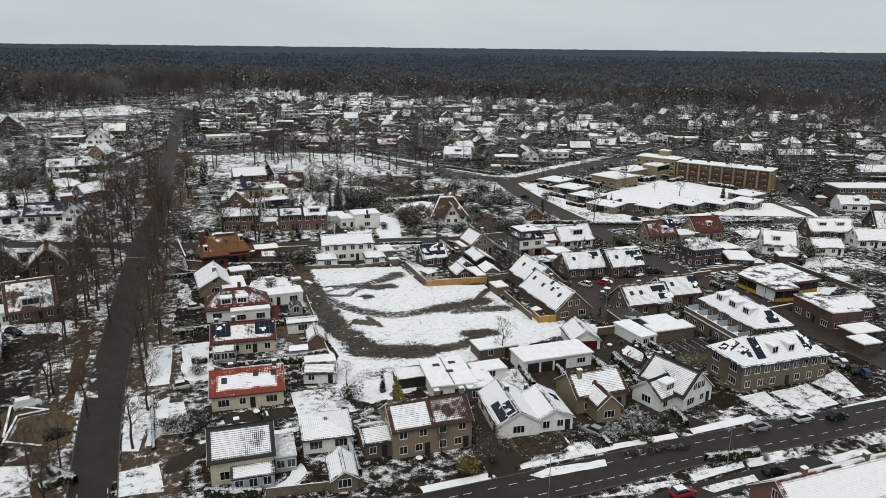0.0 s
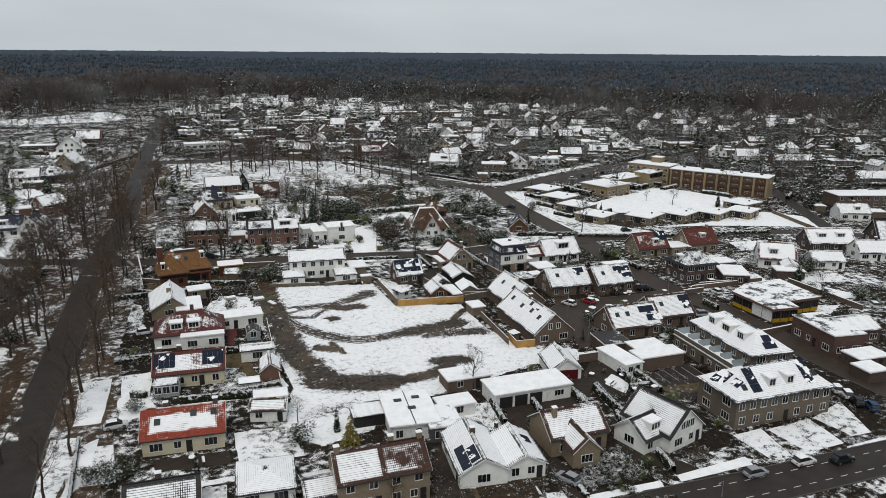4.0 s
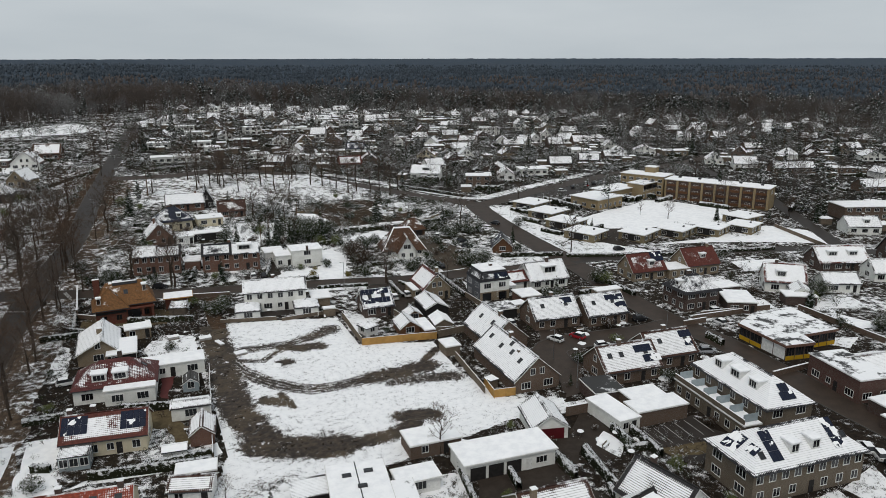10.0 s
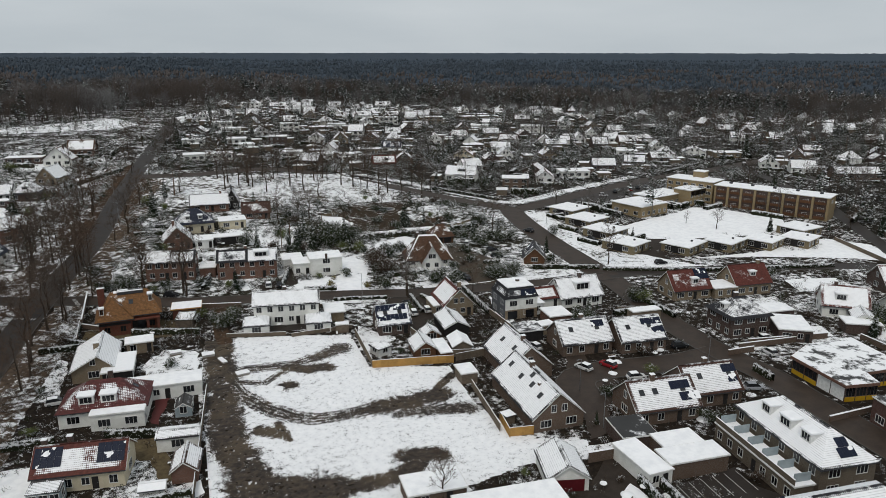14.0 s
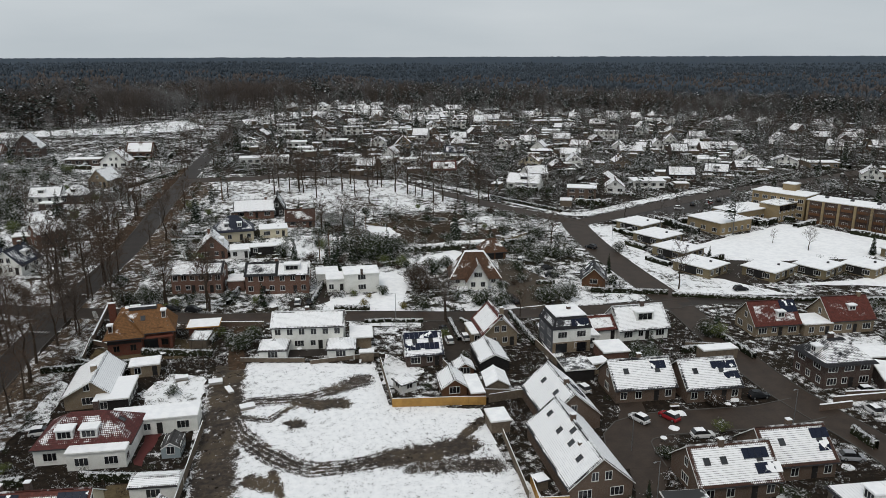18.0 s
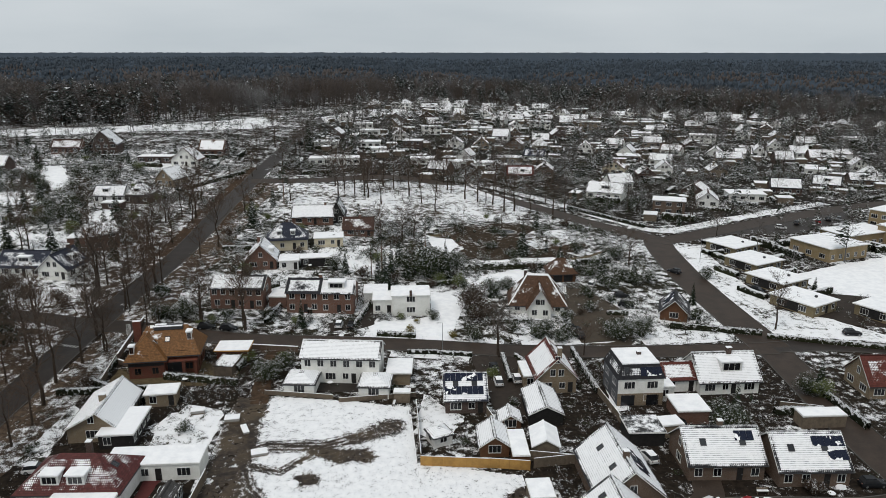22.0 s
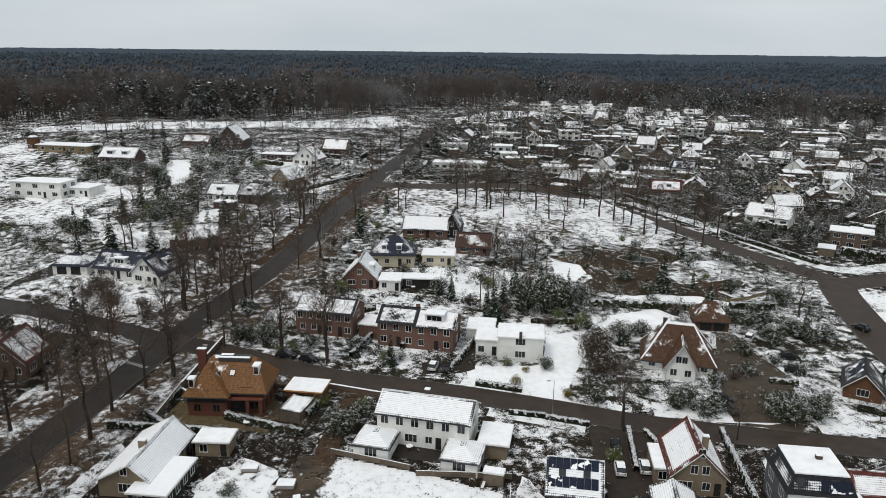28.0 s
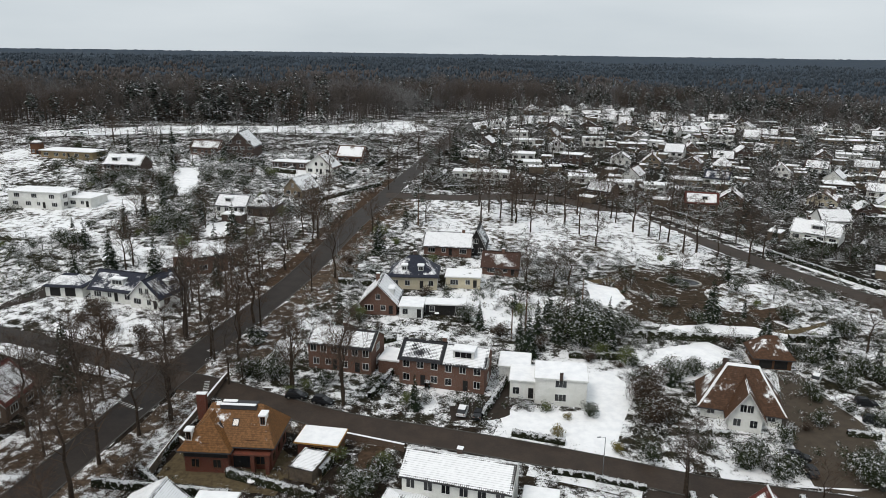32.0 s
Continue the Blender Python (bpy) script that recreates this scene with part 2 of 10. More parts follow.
m_gravel = snowy("olive_gravel", (0.12, 0.095, 0.055), 0.06, 0.9, (0.08, 0.06, 0.036), 0.6)
m_forecourt = plain("brown_gravel_forecourt", (0.075, 0.06, 0.045), (0.05, 0.04, 0.03), 0.7, 0.85, 0, 0.3, 0)
m_redpave = plain("red_paving", (0.11, 0.03, 0.028), None, 0.8, 0.7)
m_street = plain("brown_street", (0.054, 0.039, 0.03), (0.032, 0.024, 0.019), 0.35, 0.6, 0, 0.25, 0)
m_dirt = snowy("bare_dirt_track", (0.08, 0.052, 0.034), 0.16, 0.8, (0.042, 0.029, 0.02))
m_forest_floor = snowy("forest_floor", (0.05, 0.038, 0.028), 0.36, 0.35)

m_asphalt = plain("wet_asphalt", (0.038, 0.031, 0.027), (0.023, 0.019, 0.0165), 0.35, 0.55, 0, 0.25, 0)
m_paving = plain("brick_paving", (0.042, 0.032, 0.025), (0.022, 0.017, 0.0135), 0.8, 0.75, 0, 0.3, 0.05)
m_kerb = plain("concrete_kerb", (0.10, 0.095, 0.088), None, 1.0, 0.85)
m_concrete = plain("concrete", (0.36, 0.35, 0.33), None, 1.0, 0.85)
m_line = plain("road_marking", (0.62, 0.62, 0.6), (0.4, 0.4, 0.38), 3.0, 0.7, 0, 0, 0)

m_white = plain("white_render", (0.78, 0.78, 0.75), (0.62, 0.62, 0.58), 0.7, 0.85, 0, 0.1, 0.03)
m_cream = plain("cream_render", (0.58, 0.52, 0.39), (0.46, 0.41, 0.30), 0.6, 0.85, 0, 0.1, 0.05)
m_trim = plain("white_paint", (0.76, 0.76, 0.74), None, 2.0, 0.5, 0, 0, 0.04)
m_darkwood = plain("black_stained_timber", (0.028, 0.026, 0.025), (0.015, 0.014, 0.014), 2.0, 0.7)
m_wood = plain("fresh_timber", (0.42, 0.24, 0.07), (0.30, 0.17, 0.055), 1.2, 0.75)
m_oldwood = plain("weathered_timber", (0.17, 0.135, 0.10), (0.1, 0.08, 0.06), 1.5, 0.85)
m_brownwood = plain("brown_timber", (0.13, 0.065, 0.035), None, 1.5, 0.8)
m_grey_clad = plain("grey_slate_cladding", (0.10, 0.105, 0.115), None, 2.0, 0.7)
m_brick_brown = brickwork("brown_brick", (0.125, 0.08, 0.056), (0.085, 0.055, 0.04), (0.16, 0.14, 0.12))
m_brick_red = brickwork("red_brick", (0.165, 0.08, 0.056), (0.118, 0.058, 0.042), (0.17, 0.14, 0.12))
m_brick_dark = brickwork("dark_brick", (0.08, 0.047, 0.038), (0.053, 0.034, 0.028), (0.12, 0.11, 0.1))
m_brick_tan = brickwork("tan_brick", (0.215, 0.16, 0.1), (0.155, 0.115, 0.072), (0.26, 0.23, 0.19))
m_brick_grey = brickwork("grey_brown_brick", (0.142, 0.112, 0.08), (0.098, 0.077, 0.056), (0.18, 0.16, 0.135))
m_brick_yel = brickwork("yellow_brick", (0.30, 0.222, 0.118), (0.24, 0.175, 0.09), (0.26, 0.22, 0.16))
m_brick_olive = brickwork("olive_brick", (0.215, 0.172, 0.098), (0.165, 0.13, 0.075), (0.2, 0.17, 0.12))
m_brick_maroon = brickwork("maroon_brick", (0.105, 0.05, 0.04), (0.072, 0.035, 0.03), (0.14, 0.12, 0.105))
m_brick_rust = brickwork("rust_red_brick", (0.15, 0.045, 0.028), (0.10, 0.032, 0.022), (0.11, 0.075, 0.06))

m_glass, nt, b = nodes_of("window_glass")
put(nt, b.inputs["Base Color"], mix_of(nt, nt.nodes.new("ShaderNodeObjectInfo").outputs["Random"], (0.006, 0.007, 0.009), (0.03, 0.032, 0.035)))
b.inputs["Roughness"].default_value = 0.08
b.inputs["Specular IOR Level"].default_value = 0.6
m_clear = plain("greenhouse_glass", (0.35, 0.40, 0.42), (0.25, 0.30, 0.32), 0.8, 0.1, 0, 0, 0.1)
m_solar, nt, b = nodes_of("solar_cells")
s = split(nt, coords(nt))
gx = ramp_of(nt, calc(nt, "ABSOLUTE", calc(nt, "SUBTRACT", calc(nt, "FRACT", calc(nt, "DIVIDE", s[0], 0.166)), 0.5)), 0.46, 0.5)
gy = ramp_of(nt, calc(nt, "ABSOLUTE", calc(nt, "SUBTRACT", calc(nt, "FRACT", calc(nt, "DIVIDE", s[1], 0.166)), 0.5)), 0.46, 0.5)
left = calc(nt, "ADD", noise_of(nt, position(nt), 0.55, 2.0), calc(nt, "MULTIPLY", nt.nodes.new("ShaderNodeObjectInfo").outputs["Random"], 0.22))
left = ramp_of(nt, calc(nt, "ADD", left, calc(nt, "MULTIPLY", noise_of(nt, position(nt), 5.0), 0.08)), 0.75, 0.775)
put(nt, b.inputs["Base Color"], mix_of(nt, left, mix_of(nt, calc(nt, "MAXIMUM", gx, gy), (0.010, 0.014, 0.03), (0.05, 0.055, 0.07)), SNOW))
put(nt, b.inputs["Roughness"], calc(nt, "ADD", calc(nt, "MULTIPLY", left, 0.6), 0.18))
m_alu = plain("aluminium", (0.5, 0.5, 0.5), None, 2.0, 0.4, 0.9, 0, 0)
m_steel = plain("galvanised_steel", (0.34, 0.35, 0.36), None, 2.0, 0.5, 0.8, 0, 0)
m_black = plain("black_rubber", (0.02, 0.02, 0.02), None, 4.0, 0.8, 0, 0.1, 0)
m_gutter = plain("dark_gutter", (0.06, 0.06, 0.065), None, 2.0, 0.5, 0, 0, 0)
m_bark = plain("bark", (0.066, 0.047, 0.034), (0.028, 0.022, 0.017), 3.0, 0.95, 0, 0.5)
m_twig, nt, b = nodes_of("bare_twigs")
p = position(nt)
c = mix_of(nt, ramp_of(nt, noise_of(nt, p, 0.07, 3.0), 0.35, 0.65), (0.105, 0.072, 0.052), (0.095, 0.078, 0.066))
frost = ramp_of(nt, noise_of(nt, p, 0.016, 4.0, 0.7), 0.58, 0.68)
c = mix_of(nt, calc(nt, "MULTIPLY", frost, 0.3), c, (0.26, 0.27, 0.28))
c = mix_of(nt, nt.nodes.new("ShaderNodeNewGeometry").outputs["Random Per Island"], mix_of(nt, 0.45, c, (0.03, 0.022, 0.018)), c)
put(nt, b.inputs["Base Color"], c)
b.inputs["Roughness"].default_value = 0.95
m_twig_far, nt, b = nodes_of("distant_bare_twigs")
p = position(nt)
# browns greyer than the near twigs, partly to stand for haze
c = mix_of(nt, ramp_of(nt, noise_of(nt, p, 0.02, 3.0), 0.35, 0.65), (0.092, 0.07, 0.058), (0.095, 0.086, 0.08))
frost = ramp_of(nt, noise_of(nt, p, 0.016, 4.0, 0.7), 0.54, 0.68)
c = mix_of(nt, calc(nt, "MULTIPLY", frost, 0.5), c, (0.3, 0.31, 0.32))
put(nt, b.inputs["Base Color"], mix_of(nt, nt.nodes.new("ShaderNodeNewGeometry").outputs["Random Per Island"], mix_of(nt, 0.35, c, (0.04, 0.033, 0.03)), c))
b.inputs["Roughness"].default_value = 0.95
# pine bark with the shade under the crowns put into its colour
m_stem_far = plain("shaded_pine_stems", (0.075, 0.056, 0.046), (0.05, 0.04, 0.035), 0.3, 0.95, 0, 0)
# far crowns: base colours lightened and blued to stand for haze
m_hazed_crowns = foliage("hazed_woodland_crowns", (0.042, 0.054, 0.067), (0.058, 0.07, 0.084), -0.5, 0.12)
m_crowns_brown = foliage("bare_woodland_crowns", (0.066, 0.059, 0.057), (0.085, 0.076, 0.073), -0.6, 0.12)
m_pinebark = plain("pine_bark", (0.16, 0.09, 0.055), (0.08, 0.055, 0.04), 2.0, 0.95, 0, 0.4)
m_needle = foliage("conifer_needles", (0.012, 0.019, 0.012), (0.031, 0.04, 0.022), 0.02)
# needle colour lifted above the near conifers to stand for haze
m_needle_hazed = foliage("hazed_forest_needles", (0.022, 0.03, 0.026), (0.052, 0.06, 0.052), 0.04, 0.35)
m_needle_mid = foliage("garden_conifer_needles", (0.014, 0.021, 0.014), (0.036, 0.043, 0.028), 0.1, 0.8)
m_needle_dry = foliage("yellow_green_conifer", (0.10, 0.09, 0.025), (0.17, 0.13, 0.035), -0.1)
m_leaf = foliage("evergreen_leaves", (0.016, 0.024, 0.011), (0.042, 0.05, 0.024), 0.15)
m_olive = foliage("olive_evergreen_leaves", (0.03, 0.034, 0.014), (0.075, 0.072, 0.03), 0.1, 1.6)
m_leaf_light = foliage("light_evergreen_leaves", (0.07, 0.095, 0.03), (0.12, 0.13, 0.05), 0.04)
m_leaf_brown = foliage("brown_twiggy_shrub", (0.04, 0.028, 0.02), (0.07, 0.052, 0.038), 0.06)
m_frost = foliage("frosted_shrub_leaves", (0.035, 0.042, 0.028), (0.075, 0.075, 0.06), 0.36, 2.6, 0.3)
m_frosted_ball = foliage("snowy_clipped_leaves", (0.016, 0.02, 0.011), (0.04, 0.04, 0.025), 0.1, 2.0, 0.6)
m_hedge = foliage("hedge_leaves", (0.009, 0.011, 0.006), (0.02, 0.022, 0.011), 0.14, 1.3, 0.6)
# distant canopy: haze painted as a blue-grey base colour
m_hazed_canopy, nt, b = nodes_of("far_woodland")
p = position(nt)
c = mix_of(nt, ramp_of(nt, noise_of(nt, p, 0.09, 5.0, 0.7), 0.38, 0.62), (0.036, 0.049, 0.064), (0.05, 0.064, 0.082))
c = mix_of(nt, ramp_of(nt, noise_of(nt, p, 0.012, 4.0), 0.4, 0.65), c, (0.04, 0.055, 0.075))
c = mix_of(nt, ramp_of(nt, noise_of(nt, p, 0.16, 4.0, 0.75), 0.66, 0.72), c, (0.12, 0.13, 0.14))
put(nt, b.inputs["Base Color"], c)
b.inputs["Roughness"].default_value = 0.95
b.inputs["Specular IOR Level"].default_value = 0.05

ROOFS = {}


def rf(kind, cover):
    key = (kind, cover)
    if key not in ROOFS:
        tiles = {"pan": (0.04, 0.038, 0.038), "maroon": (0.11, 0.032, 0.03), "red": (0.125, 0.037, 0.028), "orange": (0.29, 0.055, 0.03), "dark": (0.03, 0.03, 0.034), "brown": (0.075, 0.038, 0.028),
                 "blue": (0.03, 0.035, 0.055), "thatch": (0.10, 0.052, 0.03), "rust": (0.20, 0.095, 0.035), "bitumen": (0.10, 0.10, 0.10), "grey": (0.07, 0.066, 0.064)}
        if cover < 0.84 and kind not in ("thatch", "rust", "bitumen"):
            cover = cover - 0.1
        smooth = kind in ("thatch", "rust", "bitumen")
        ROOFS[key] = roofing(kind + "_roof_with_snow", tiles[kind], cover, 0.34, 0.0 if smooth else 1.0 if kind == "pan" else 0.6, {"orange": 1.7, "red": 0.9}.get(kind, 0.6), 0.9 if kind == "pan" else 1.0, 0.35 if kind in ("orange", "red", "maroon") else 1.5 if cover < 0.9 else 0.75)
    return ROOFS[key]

# ---- the lie of the land ----
def rise(x, y):
    k = 0.065 - 0.00027 * x if x < 130 else 0.0299 - (x - 130) * 0.0001
    k = min(max(k, 0.012), 0.082)
    s = (min(y, 640) - 205) / 14
    g = k * 14 * (math.log1p(math.exp(s)) if s < 30 else s)
    return g if g < 12 else 12 + 10 * math.tanh((g - 12) / 10)


def gz(x, y):
    g = rise(x, y)
    r = math.hypot(x - 50, y - 60)
    if r > 700:
        q = min(1.0, (r - 700) / 4100)
        g += (46 - g) * q * q * (3 - 2 * q)
    return g


# ---- building blocks ----
def part(name, bm, material, parent=None, label="", m=None):
    """One mesh object out of a bmesh, under its thing."""
    me = bpy.data.meshes.new(name)
    bm.to_mesh(me)
    bm.free()
    me.materials.append(material)
    ob = new(name, me)
    if parent is not None:
        ob.parent = parent
    if m is not None:
        ob.matrix_basis = m
    if label:
        ob["label"] = label
    return ob


def again(name, me, parent, m, label=""):
    """One more part on a mesh that is already there."""
    ob = new(name, me)
    ob.parent = parent
    ob.matrix_basis = m
    if label:
        ob["label"] = label
    return ob


def thing(name, label, category, m, group="", kind=""):
    ob = new(name)
    ob.empty_display_size = 0.3
    ob.matrix_basis = m
    return tagged(ob, label, category, group, kind)


def box(bm, x0, x1, y0, y1, z0, z1, bevel=0.0):
    vs = [bm.verts.new(c) for c in ((x0, y0, z0), (x1, y0, z0), (x1, y1, z0), (x0, y1, z0), (x0, y0, z1), (x1, y0, z1), (x1, y1, z1), (x0, y1, z1))]
    fs = [bm.faces.new([vs[i] for i in f]) for f in ((3, 2, 1, 0), (4, 5, 6, 7), (0, 1, 5, 4), (1, 2, 6, 5), (2, 3, 7, 6), (3, 0, 4, 7))]
    if bevel:
        bmesh.ops.bevel(bm, geom=list({e for f in fs for e in f.edges}), offset=bevel, segments=2, affect="EDGES")
    return fs


def boxed(*a, bevel=0.0):
    bm = bmesh.new()
    box(bm, *a, bevel=bevel)
    return bm


def tube(bm, a, b, r0, r1, n=6, caps=True):
    a, b = Vector(a), Vector(b)
    d = (b - a).normalized()
    u = d.orthogonal().normalized()
    v = d.cross(u)
    ra = [bm.verts.new(a + r0 * (u * math.cos(i * math.tau / n) + v * math.sin(i * math.tau / n))) for i in range(n)]
    rb = [bm.verts.new(b + r1 * (u * math.cos(i * math.tau / n) + v * math.sin(i * math.tau / n))) for i in range(n)]
    for i in range(n):
        bm.faces.new((ra[i], ra[(i + 1) % n], rb[(i + 1) % n], rb[i]))
    if caps:
        bm.faces.new(ra[::-1])
        bm.faces.new(rb)


def tubed(a, b, r0, r1, n=6):
    bm = bmesh.new()
    tube(bm, a, b, r0, r1, n)
    return bm


def prism(bm, outline, z0, z1):
    lo = [bm.verts.new((x, y, z0)) for x, y in outline]
    hi = [bm.verts.new((x, y, z1)) for x, y in outline]
    n = len(outline)
    bm.faces.new(lo[::-1])
    bm.faces.new(hi)
    for i in range(n):
        bm.faces.new((lo[i], lo[(i + 1) % n], hi[(i + 1) % n], hi[i]))


def slab(bm, pts, th):
    """A roof plane with thickness; the first edge is the eave. Its UV map runs in metres along the eave and up the slope."""
    pts = [Vector(p) for p in pts]
    nrm = (pts[1] - pts[0]).cross(pts[2] - pts[0]).normalized()
    if nrm.z < 0:
        nrm = -nrm
    uax = (pts[1] - pts[0]).normalized()
    vax = nrm.cross(uax)
    if vax.z < 0:
        vax = -vax
    for nm in ("UVMap", "span"):
        if nm not in bm.loops.layers.uv:
            bm.loops.layers.uv.new(nm)
    layer, span = bm.loops.layers.uv["UVMap"], bm.loops.layers.uv["span"]
    size = ((pts[1] - pts[0]).length, max((p - pts[0]).dot(vax) for p in pts))
    top = [bm.verts.new(p) for p in pts]
    bot = [bm.verts.new(p - nrm * th) for p in pts]
    n = len(pts)
    faces = [bm.faces.new(top), bm.faces.new(bot[::-1])]
    for i in range(n):
        faces.append(bm.faces.new((top[i], bot[i], bot[(i + 1) % n], top[(i + 1) % n])))
    for f in faces:
        for lp in f.loops:
            d = lp.vert.co - pts[0]
            lp[layer].uv = (d.dot(uax), d.dot(vax))
            lp[span].uv = size
    bmesh.ops.recalc_face_normals(bm, faces=faces)


SHARED = {}


def shared_mesh(key, make, *materials):
    if key not in SHARED:
        bm = bmesh.new()
        make(bm)
        bmesh.ops.recalc_face_normals(bm, faces=bm.faces)
        me = bpy.data.meshes.new(key[0])
        bm.to_mesh(me)
        bm.free()
        for mm in materials:
            me.materials.append(mm)
        SHARED[key] = me
    return SHARED[key]


def lattice(bm, xs, zs, solid, y0, y1):
    """One connected frame: the cells of a grid that solid(i, j) keeps, given depth."""
    vs = {}

    def at(i, j):
        if (i, j) not in vs:
            vs[i, j] = bm.verts.new((xs[i], y0, zs[j]))
        return vs[i, j]

    fs = [bm.faces.new((at(i, j), at(i + 1, j), at(i + 1, j + 1), at(i, j + 1))) for i in range(len(xs) - 1) for j in range(len(zs) - 1) if solid(i, j)]
    for v in bmesh.ops.extrude_face_region(bm, geom=fs)["geom"]:
        if isinstance(v, bmesh.types.BMVert):
            v.co.y = y1


PLAIN_WINDOWS = []   # filled while far houses are built


def window(root, m, w, h, bars=1, frame_mat=None, sill=True, name="window"):
    """A casement in a wall's plane that looks to local -y: frame and mullions, sill, pane."""
    fm = frame_mat or m_trim

    def frame_of(bm):
        f = 0.06
        xs = [-w / 2, -w / 2 + f]
        for i in range(bars):
            x = -w / 2 + w * (i + 1) / (bars + 1)
            xs += [x - 0.025, x + 0.025]
        xs += [w / 2 - f, w / 2]
        lattice(bm, xs, [-0.06 if sill else 0, f, h - f, h], lambda i, j: i % 2 == 0 or j != 1, 0.02, -0.07)

    key = (round(w, 2), round(h, 2), bars, fm.name, sill)
    if PLAIN_WINDOWS:
        def both(bm):
            frame_of(bm)
            n = len(bm.faces)
            box(bm, -w / 2 + 0.05, w / 2 - 0.05, -0.02, 0.015, 0.05, h - 0.05)
            bm.faces.ensure_lookup_table()
            for f in bm.faces[n:]:
                f.material_index = 1
        return again(name, shared_mesh(("far_window", *key), both, fm, m_glass), root, m)
    me = shared_mesh(("window", *key), frame_of, fm)
    ob = again(name, me, root, m)
    pane = shared_mesh(("pane", round(w, 2), round(h, 2)), lambda bm: box(bm, -w / 2 + 0.05, w / 2 - 0.05, -0.02, 0.015, 0.05, h - 0.05), m_glass)
    again("pane", pane, ob, Matrix())
    return ob


def door(root, m, w=0.95, h=2.1, material=None):
    mm = material or m_darkwood
    ob = again("door", shared_mesh(("door", w, h, mm.name), lambda bm: box(bm, -w / 2, w / 2, -0.07, 0.02, 0, h, 0.015), mm), root, m)
    again("handle", shared_mesh(("handle",), lambda bm: box(bm, -0.07, 0.07, -0.11, -0.05, 1.0, 1.04), m_steel), ob, pose(w / 2 - 0.14, 0, 0))
    return ob


def roof_ring(bm):
    lattice(bm, [-0.5, -0.42, 0.42, 0.5], [0, 0.1, 1.1, 1.2], lambda i, j: (i, j) != (1, 1), 0.0, -0.1)
    bmesh.ops.rotate(bm, verts=bm.verts, cent=(0, 0, 0), matrix=Matrix.Rotation(radians(-90), 3, "X"))
    for v in bm.verts:
        v.co.y = -v.co.y if v.co.y < 0 else v.co.y
        v.co.z = abs(v.co.z)


TAKEN = []   # footprints, to keep plants off: x, y, cos, sin, half width, half depth


def claim(x, y, rot, w, d):
    a = radians(rot)
    TAKEN.append((x, y, math.cos(a), math.sin(a), w / 2, d / 2))


def wall_face(face, w, d, u, z):
    """The pose of a thing on a wall: face f, b, l or r, u metres from its middle."""
    if face == "f":
        return pose(u, -d / 2, z)
    if face == "b":
        return pose(-u, d / 2, z, 0, 0, 180)
    if face == "r":
        return pose(w / 2, u, z, 0, 0, 90)
    return pose(-w / 2, -u, z, 0, 0, -90)


